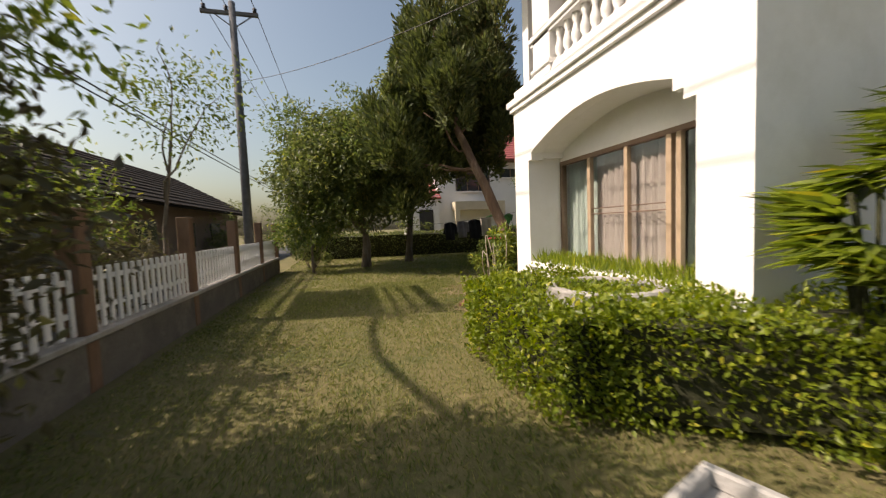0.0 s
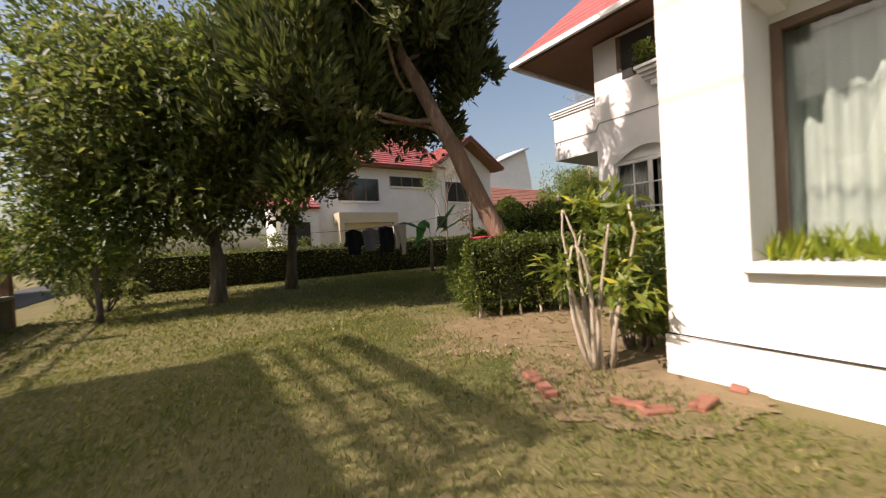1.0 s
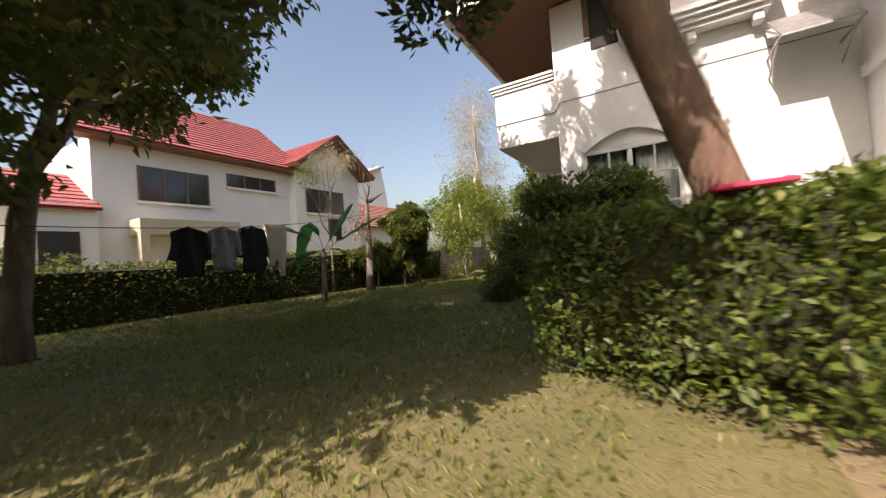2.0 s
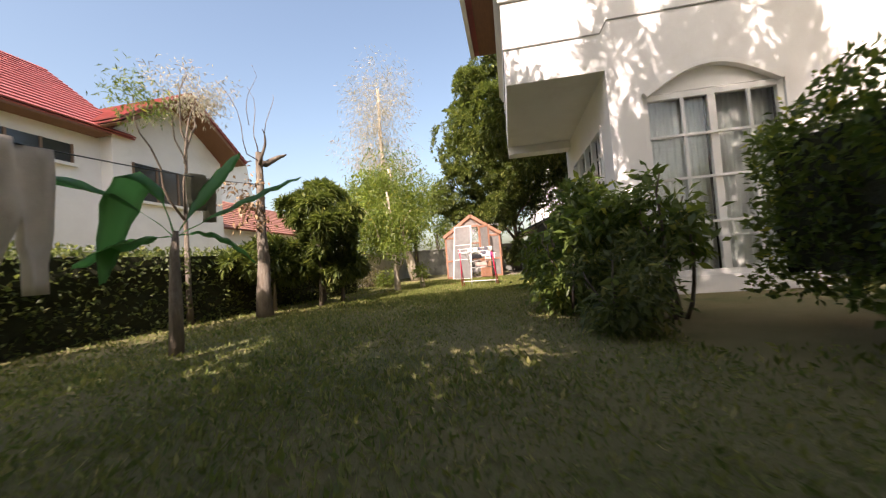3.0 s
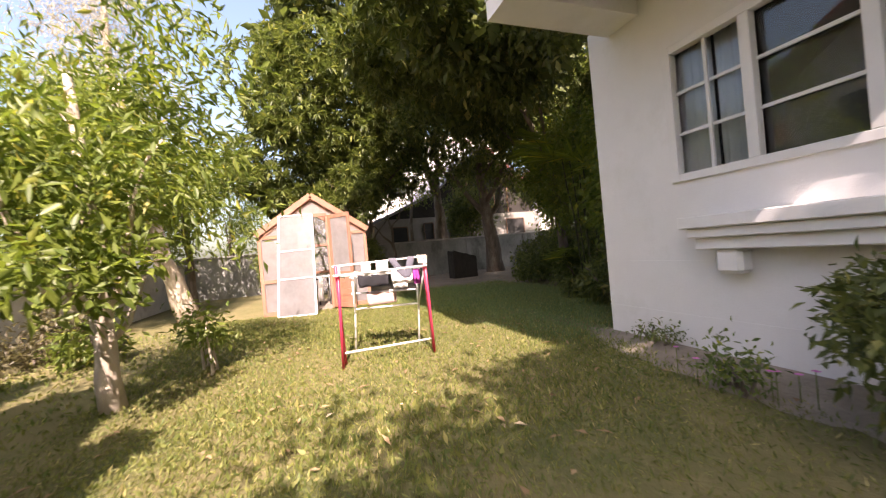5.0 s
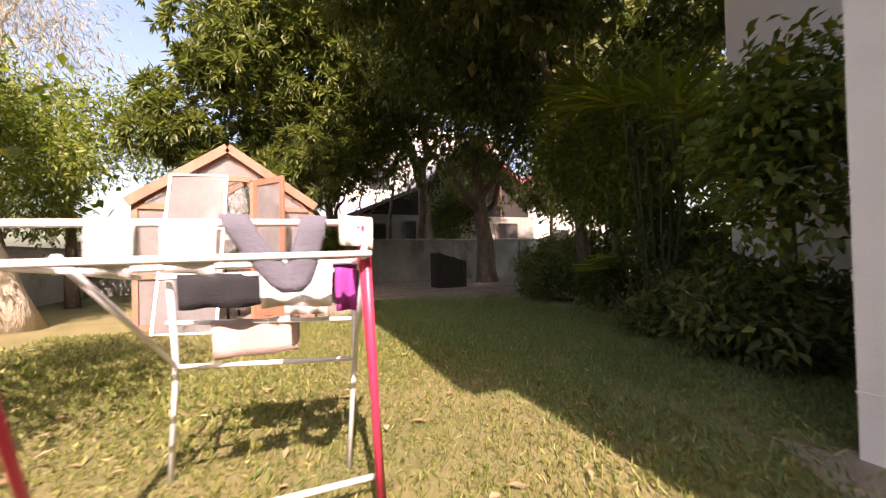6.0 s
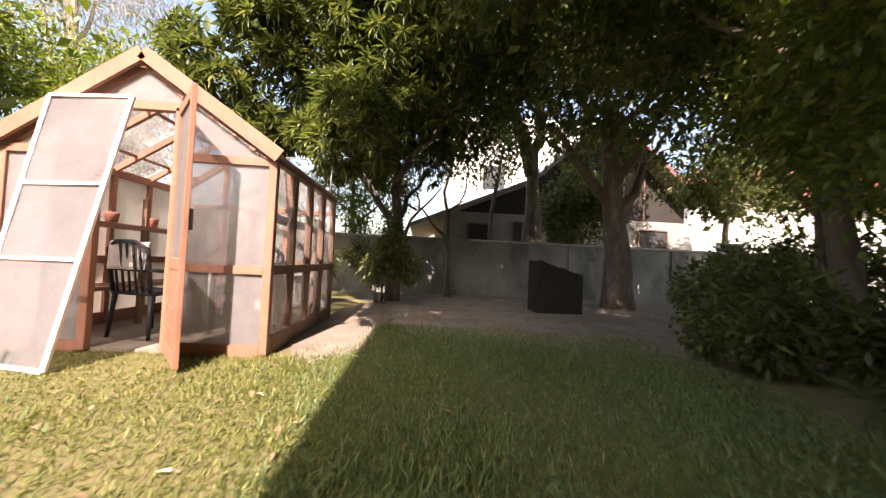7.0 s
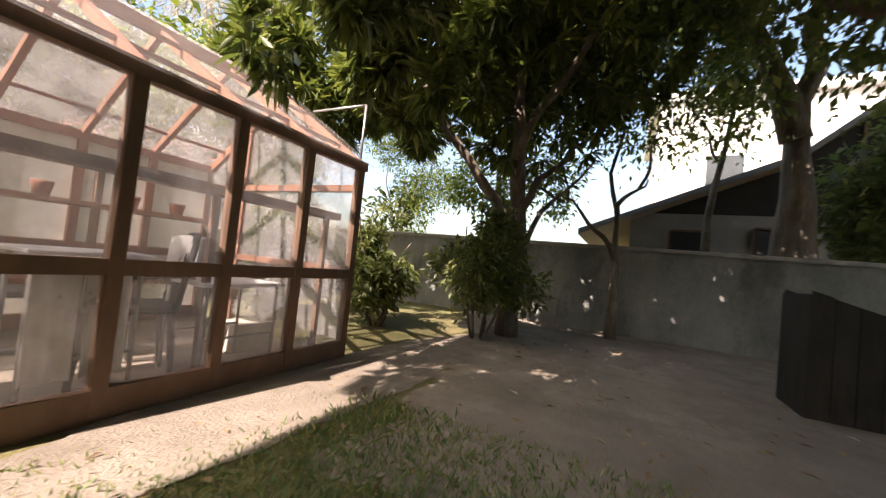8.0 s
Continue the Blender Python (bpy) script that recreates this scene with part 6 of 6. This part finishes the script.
tree("slim forked tree against the back wall", (26.8, 11.57, 0), [(26.8, 11.57, 0), (26.82, 11.58, 1.2), (26.85, 11.63, 2.15)], 0.085,
     [((26.85, 11.62, 2.05), (26.95, 11.2, 2.65), 0.05), ((26.92, 11.33, 2.5), (26.9, 11.1, 3.5), 0.03), ((26.85, 11.63, 2.1), (26.8, 11.85, 4.2), 0.04), ((26.8, 11.6, 1.3), (26.7, 12.5, 2.3), 0.055), ((26.7, 12.45, 2.2), (26.7, 13.9, 3.0), 0.035), ((26.7, 12.4, 2.2), (26.8, 12.5, 3.6), 0.025)],
     [dict(material=L_SHRUB, c=(26.6, 11.8, 4.1), r=(2.2, 2.8, 1.2), clusters=1000, per=8, size=0.12, width=0.055, lump=40, droop=0.4, spread=0.4)], BARK)
tree("stout forked tree just beyond the back wall", (28.4, 8.95, 0), [(28.4, 8.95, 0), (28.4, 8.9, 2.0), (28.4, 8.95, 4.1)], 0.42,
     [((28.4, 8.95, 3.7), (28.2, 10.3, 7.2), 0.24), ((28.4, 8.95, 3.8), (28.5, 8.5, 7.6), 0.20), ((28.35, 9.6, 5.4), (27.6, 10.9, 6.4), 0.07)],
     [dict(material=L_DARK, c=(28.4, 10.4, 7.6), r=(2.2, 2.6, 1.9), clusters=1500, per=9, size=0.16, width=0.07, lump=44, droop=0.5, spread=0.4, inner=300)], BARK)
tree("dense dark ivy-clad tree beyond the back wall", (29.0, 7.2, 0), [(29.0, 7.2, 0), (29.0, 7.2, 1.6), (29.1, 7.1, 3.4)], 0.16,
     [((29.0, 7.2, 1.8), (28.8, 8.0, 3.4), 0.05), ((29.0, 7.2, 2.0), (29.2, 6.4, 3.6), 0.05)],
     [dict(material=L_DARK, c=(29.0, 7.1, 2.9), r=(0.9, 1.7, 1.5), clusters=900, per=9, size=0.14, width=0.065, lump=36, droop=0.5, spread=0.3, inner=220)], BARK)
tree("dark leafy tree beyond the end of the back wall", (28.6, 2.4, 0), [(28.6, 2.4, 0), (28.6, 2.4, 2.2), (28.5, 2.5, 4.2)], 0.14,
     [((28.6, 2.4, 2.6), (28.4, 3.4, 4.6), 0.05), ((28.6, 2.4, 3.0), (28.4, 1.4, 4.8), 0.05)],
     [dict(material=L_DARK, c=(28.5, 2.2, 4.0), r=(1.3, 2.4, 1.9), clusters=900, per=9, size=0.16, width=0.07, lump=36, droop=0.5, spread=0.35, inner=160)], BARK)
tree("thin straight tree in front of the bungalow", (30.2, 9.9, 0), [(30.2, 9.9, 0), (30.2, 9.85, 2.5), (30.2, 9.55, 5.0)], 0.12,
     [((30.2, 9.7, 3.8), (30.1, 10.4, 5.2), 0.04)],
     [dict(material=L_DARK, c=(30.2, 9.7, 5.9), r=(1.0, 1.2, 0.9), clusters=260, per=8, size=0.15, width=0.06, lump=14, droop=0.5, spread=0.35)], BARK)
tree("sunlit tree beyond the back wall", (29.5, 14.5, 0), [(29.5, 14.5, 0), (29.5, 14.6, 2), (29.4, 14.6, 3.5)], 0.12, [((29.5, 14.5, 1.8), (29.2, 13.2, 3.2), 0.05)],
     [dict(material=L_LIGHT, c=(29.5, 14.6, 3.0), r=(1.8, 2.2, 1.6), clusters=620, per=8, size=0.16, width=0.06, lump=18, droop=0.4, spread=0.35)], BARK)
tree("tall shade tree with a bough crown added to shade the yard", (20.6, 7.9, 0), [(20.6, 7.9, 0), (20.7, 8.0, 1.6), (20.5, 8.4, 3.4), (20.4, 9.2, 5.0)], 0.15,
     [((20.6, 8.2, 2.6), (22.2, 9.0, 5.0), 0.07), ((20.5, 8.4, 3.2), (19.0, 9.6, 5.2), 0.07), ((20.4, 9.0, 4.6), (20.6, 11.4, 6.2), 0.06), ((20.4, 9.1, 4.8), (18.8, 12.6, 5.4), 0.06)],
     # this forward crown is added so that its shadow falls across the yard
     [dict(material=L_MANGO, c=(18.6, 13.0, 5.6), r=(2.9, 1.05, 1.0), lump=44, per_lump=18, leaves=13, size=0.22, width=0.055, inner=160),
      dict(material=L_DARK, c=(20.7, 10.3, 6.2), r=(3.3, 3.1, 1.9), inner=900, clusters=2300, per=9, size=0.17, width=0.075, lump=50, droop=0.5, spread=0.4),
      dict(material=L_DARK, c=(18.3, 11.0, 5.2), r=(2.3, 1.8, 1.1), inner=550, clusters=900, per=9, size=0.20, width=0.09, lump=18, droop=0.5, spread=0.4)], BARK)
tree("dark spreading tree at the side of the yard", (22.8, 3.6, 0), [(22.8, 3.6, 0), (22.7, 3.7, 1.8), (22.5, 3.9, 3.4)], 0.16,
     [((22.7, 3.7, 1.8), (21.2, 4.6, 3.8), 0.07), ((22.6, 3.8, 2.6), (23.6, 4.8, 4.6), 0.07)],
     [dict(material=L_DARK, c=(22.0, 4.6, 5.0), r=(3.2, 2.8, 3.0), inner=1500, clusters=2300, per=9, size=0.21, width=0.09, lump=40, droop=0.5, spread=0.4)], BARK)
for bx, by, h, w in ((15.95, 10.3, 1.5, 0.62), (21.2, 7.6, 3.0, 1.35), (19.4, 8.4, 2.6, 1.35), (22.8, 5.6, 3.2, 1.35), (18.4, 9.0, 2.2, 1.1)):
    tree("shaded broad-leaved tree beside the house wing", (bx, by, 0), [(bx, by, 0), (bx + 0.05, by, 1.2), (bx, by + 0.1, h)], 0.07,
         [((bx, by, 1.2), (bx + 0.6 * w, by + 0.3, h), 0.03), ((bx, by, 1.4), (bx - 0.5 * w, by + 0.4, h), 0.03)],
         [dict(material=L_LIGHT, c=(bx, by + 0.1, h + 0.3), r=(w, w * 0.9, h * 0.6), clusters=int(620 * w), per=9, size=0.12, width=0.055, lump=20, droop=0.5, spread=0.35)], BARK)
for bx, by, rx, h in ((20.3, 8.9, 1.2, 0.42), (18.4, 9.2, 1.1, 0.45), (22.3, 7.6, 1.2, 0.55), (21.0, 6.9, 1.3, 1.0), (23.6, 5.9, 1.4, 0.9), (19.2, 7.9, 1.2, 1.1), (25.4, 4.4, 1.5, 0.9), (17.6, 9.0, 0.8, 0.9), (16.3, 10.4, 0.7, 0.42), (17.2, 9.8, 0.7, 0.30)):
    shrub("low spreading shaded shrub", (bx, by, 0), (rx, 0.8, h), 560, 7, 0.12, L_DARK, 6)
tree("tall leafy tree behind the house corner", (19.4, 6.6, 0), [(19.4, 6.6, 0), (19.4, 6.6, 2.2), (19.5, 6.5, 4.6)], 0.10,
     [((19.4, 6.6, 3.0), (20.2, 7.2, 5.6), 0.04), ((19.4, 6.6, 3.4), (18.8, 6.0, 5.8), 0.04)],
     [dict(material=L_MANGO, c=(19.5, 6.5, 5.9), r=(1.3, 1.4, 1.5), lump=34, per_lump=16, leaves=12, size=0.22, width=0.055, inner=60)], BARK)
fan_palm("shaded fan palm beside the house", (17.4, 9.9, 0), 3.3, 30, 0.75, L_PALM, 0.45)
fan_palm("shaded fan palm beside the house", (18.6, 8.3, 0), 3.6, 20, 0.6, L_PALM, 0.45)
for bx, by in ((24.3, 14.4), (24.0, 15.8), (24.75, 13.1)):
    shrub("dense dark shrub behind the greenhouse", (bx, by, 0), (0.75, 0.7, 0.95), 520, 7, 0.12, L_DARK, 6)
shrub("dry weeds in front of the pale wall", (18.7, 18.6, 0), (1.4, 0.4, 0.35), 240, 6, 0.09, L_BROWN, 6)
shrub("leafy weeds by the lawn edge", (18.0, 17.6, 0), (0.5, 0.4, 0.35), 160, 6, 0.10, L_LIGHT, 5)
DARKB = surf("black_boards", (0.04, 0.036, 0.03), (0.022, 0.02, 0.017), 6, 0.9, 0.5, 40, stretch=(1, 1, 0.3), spec=0.2)
crate = thing("compost_bin", "black weathered board bin with a sloping top", "bin")
crate.location = (24.45, 9.6, 0)
for x in (-0.30, 0.28):
    for k in range(6):
        y0 = -0.43 + k * 0.145
        bm = bmesh.new()
        prism(bm, [(y0, 0.0), (y0 + 0.138, 0.0), (y0 + 0.138, 0.76 + 0.26 * (k + 1) / 6 + 0.01 * math.sin(k * 4)), (y0, 0.76 + 0.26 * k / 6 + 0.01 * math.sin(k * 4))], "x", x, x + 0.02)
        part("board", bm, DARKB, crate)
for y, h in ((-0.45, 0.75), (0.43, 1.0)):
    part("end_panel", boxes((-0.30, 0.30, y, y + 0.02, 0, h), bev=0.003), DARKB, crate)
bm = bmesh.new()
prism(bm, [(-0.42, 0.62), (0.42, 0.74), (0.42, 0.05), (-0.42, 0.05)], "x", -0.27, 0.27)
part("contents", bm, TWIG, crate, "dark garden waste")

# banana plant
ban = thing("banana_plant", "young banana plant with torn green leaves", "banana plant")
ban.location = (8.4, 16.6, 0)
bm = bmesh.new()
tube(bm, [(0, 0, -0.05), (0.02, 0, 0.5), (0.05, 0.02, 1.0), (0.08, 0.02, 1.25)], [0.07, 0.06, 0.045, 0.025], 10)
part("pseudostem", bm, BARK, ban)


def banana_leaf(end, rise, width):
    bm = bmesh.new()
    n = 14
    p0, e = Vector((0.07, 0.02, 1.18)), Vector(end)
    side = (e - p0).cross(Vector((0, 0, 1))).normalized()
    rows = []
    for i in range(n + 1):
        t = i / n
        c = p0.lerp(e, t) + Vector((0, 0, rise * 4 * t * (1 - t)))
        w = width * (0.06 if t < 0.18 else math.sin(math.pi * min(1, (t - 0.15) / 0.86)) ** 0.6)
        k = 0.06 * noise.noise(Vector((i * 0.9, rise, width)))
        rows.append([bm.verts.new(c + side * (s * w * (1 + k * 3)) + Vector((0, 0, -abs(s) * w * 0.45 + 0.015 * math.sin(i * 2.2 + s)))) for s in (-1, -0.5, 0, 0.5, 1)])
    for a, b in zip(rows, rows[1:]):
        for k in range(4):
            bm.faces.new((a[k], a[k + 1], b[k + 1], b[k])).smooth = True
    bmesh.ops.solidify(bm, geom=bm.faces[:], thickness=0.004)
    part("leaf", bm, L_BAN, ban)


banana_leaf((1.47, -0.61, 2.05), 0.06, 0.13)
banana_leaf((1.43, 0.30, 2.49), 0.08, 0.11)
banana_leaf((-0.05, 0.80, 0.78), 0.90, 0.24)
banana_leaf((-0.65, 1.70, 1.72), 0.38, 0.17)
banana_leaf((-0.10, 1.10, 0.95), 0.12, 0.15)
banana_leaf((0.70, -0.40, 0.90), 0.18, 0.10)
# clothes line with washing
bm = bmesh.new()
tube(bm, bend((1.75, 14.95, 1.45), (11.1, 17.5, 2.35), 0.25, 18), 0.006, 5)
tagged(part("clothes_line", bm, BLACK), "thin dark clothes line tied between trees", "clothes line")
def line_z(x):
    t = (x - 1.75) / 9.35
    return 1.45 + 0.9 * t - t * (1 - t)


def garment(name, label, x, w, h, mat, legs=False):
    """Garment on a line: shoulders, body, sleeves or legs with folds."""
    bm = bmesh.new()
    if legs:
        outl = [(-w / 2, 0), (w / 2, 0), (w / 2 + 0.02, -h), (w * 0.12, -h), (0.0, -h * 0.45), (-w * 0.12, -h * 0.8), (-w / 2 - 0.02, -h * 0.8)]
    else:
        outl = [(-0.08, 0), (0.08, 0), (w / 2, -0.09), (w / 2 + 0.10, -h * 0.65), (w / 2 - 0.02, -h * 0.68), (w / 2 - 0.05, -0.3), (w / 2 - 0.04, -h), (-w / 2 + 0.04, -h), (-w / 2 + 0.05, -0.3), (-w / 2 + 0.02, -h * 0.68), (-w / 2 - 0.10, -h * 0.65), (-w / 2, -0.09)]
    prism(bm, outl, "y", -0.03, 0.03)
    bmesh.ops.triangulate(bm, faces=bm.faces[:])
    bmesh.ops.subdivide_edges(bm, edges=bm.edges[:], cuts=4, use_grid_fill=True)
    for v in bm.verts:
        v.co.y += 0.05 * math.sin(v.co.x * 22 + v.co.z * 3) + 0.03 * noise.noise(v.co * 5)
    for f in bm.faces:
        f.smooth = True
    ob = tagged(part(name, bm, mat), label, "laundry", "washing on the line")
    ob.rotation_euler = (0, 0, 0.266)
    ob.location = (x, 14.95 + 2.55 * (x - 1.75) / 9.35, line_z(x) + 0.01)
    return ob


garment("jacket", "black jacket hanging on the clothes line", 6.45, 0.62, 0.85, FABK)
garment("shirt", "grey shirt hanging on the clothes line", 5.85, 0.50, 0.72, surf("grey_cloth", (0.25, 0.25, 0.27), (0.18, 0.18, 0.20), 6, 0.95, 0.3, 90))
garment("trousers", "cream trousers hanging on the clothes line", 7.05, 0.46, 1.02, FABC, True)
garment("shirt", "black shirt hanging on the clothes line", 5.25, 0.52, 0.75, FABK)
garment("towel", "olive towel pegged on the clothes line", 9.25, 0.40, 0.55, surf("olive_cloth", (0.22, 0.20, 0.14), (0.16, 0.15, 0.10), 6, 0.95, 0.3, 90), True)

# ---- grass, leaves and litter ----
def lawn_points(n, y_lo, y_hi, x_lo, x_hi):
    return np.stack([rng.uniform(x_lo, x_hi, n), rng.uniform(y_lo, y_hi, n), np.zeros(n)], 1)


def grass(name, P, h, w, material=L_GRASS):
    keep = np.ones(len(P), bool)
    for cx, cy, rx, ry, p in ((27.6, 9.4, 6.1, 4.3, 0.03), (22.6, 13.22, 2.2, 0.42, 0.05), (13.3, 11.6, 1.85, 0.7, 0.08), (6.2, 8.3, 3.4, 1.05, 0.28), (21.6, 14.76, 1.1, 1.1, 0.0), (4.4, 4.0, 0.9, 3.2, 0.2)):
        r = np.sqrt(((P[:, 0] - cx) / rx) ** 2 + ((P[:, 1] - cy) / ry) ** 2)
        keep &= rng.uniform(size=len(P)) < p + (1 - p) * np.clip((r - 0.72) / 0.4, 0, 1)
    keep &= ~((P[:, 0] > 11.0) & (P[:, 0] < 15.2) & (P[:, 1] < 11.7)) & ~((P[:, 0] > 3.85) & (P[:, 1] < 6.7))
    P = P[keep]
    n = len(P)
    dens = np.array([noise.noise(Vector((p[0] * 0.9, p[1] * 0.9, 0.3))) for p in P])
    s = rng.uniform(0.5, 1.3, n) * (1 + 0.45 * dens)
    D = rng.normal(size=(n, 3)) * 0.75 + np.array([0, 0, 0.8])
    D[:, 2] = np.abs(D[:, 2])
    ob = blades(name, P, D, h * s, w * s, material, None, 0.05, 0.0)
    tagged(ob, "short lawn grass, green with dry yellow blades", "grass", kind="stuff")


grass("lawn_grass", np.concatenate([lawn_points(85000, 1.5, 10.5, -1.2, 3.6), lawn_points(45000, 7.0, 15.5, 0.0, 7.5), lawn_points(55000, 12.0, 17.5, 5.0, 13.0), lawn_points(105000, 11.9, 16.8, 13.0, 20.5), lawn_points(34000, 9.6, 13.4, 17.0, 22.2), lawn_points(20000, 9.8, 11.6, 15.2, 19.0)]), 0.046, 0.0075)
q = lawn_points(95000, 9.4, 13.3, 14.8, 22.3)
edge = np.minimum(np.minimum(q[:, 0] - 14.8, 22.3 - q[:, 0]) / 1.4, np.minimum((q[:, 1] - 9.4) / 0.8, (13.3 - 0.16 * np.abs(q[:, 0] - 20) - q[:, 1]) / 0.7))
q = q[rng.uniform(size=len(q)) < np.clip(edge, 0, 1)]
grass("shaded_grass", q, 0.065, 0.009,
      leaf_mat("rank_grass_blade", (0.075, 0.135, 0.05), (0.17, 0.235, 0.085), (0.32, 0.32, 0.17), 0.3, 0.6))
grass("far_lawn_grass", np.concatenate([lawn_points(25000, 10, 19.5, -1.2, 8), lawn_points(16000, 14, 18.8, 7, 20)]), 0.06, 0.02)
n = 1500
P = np.concatenate([np.stack([rng.uniform(20.5, 27.2, 800), rng.uniform(5.5, 13.3, 800), np.full(800, 0.012)], 1), np.stack([rng.uniform(3.2, 8.5, 500), rng.uniform(7.3, 9.3, 500), np.full(500, 0.014)], 1), np.stack([rng.uniform(13, 20, 200), rng.uniform(12, 16.5, 200), np.full(200, 0.03)], 1)])
D = rng.normal(size=(n, 3)) * np.array([1, 1, 0.12])
ob = blades("leaf_litter", P, D, rng.uniform(0.04, 0.12, n), rng.uniform(0.02, 0.04, n), L_DRY, None, 0.2, 0.95)
tagged(ob, "dry fallen leaves scattered on the ground", "leaf litter", kind="stuff")
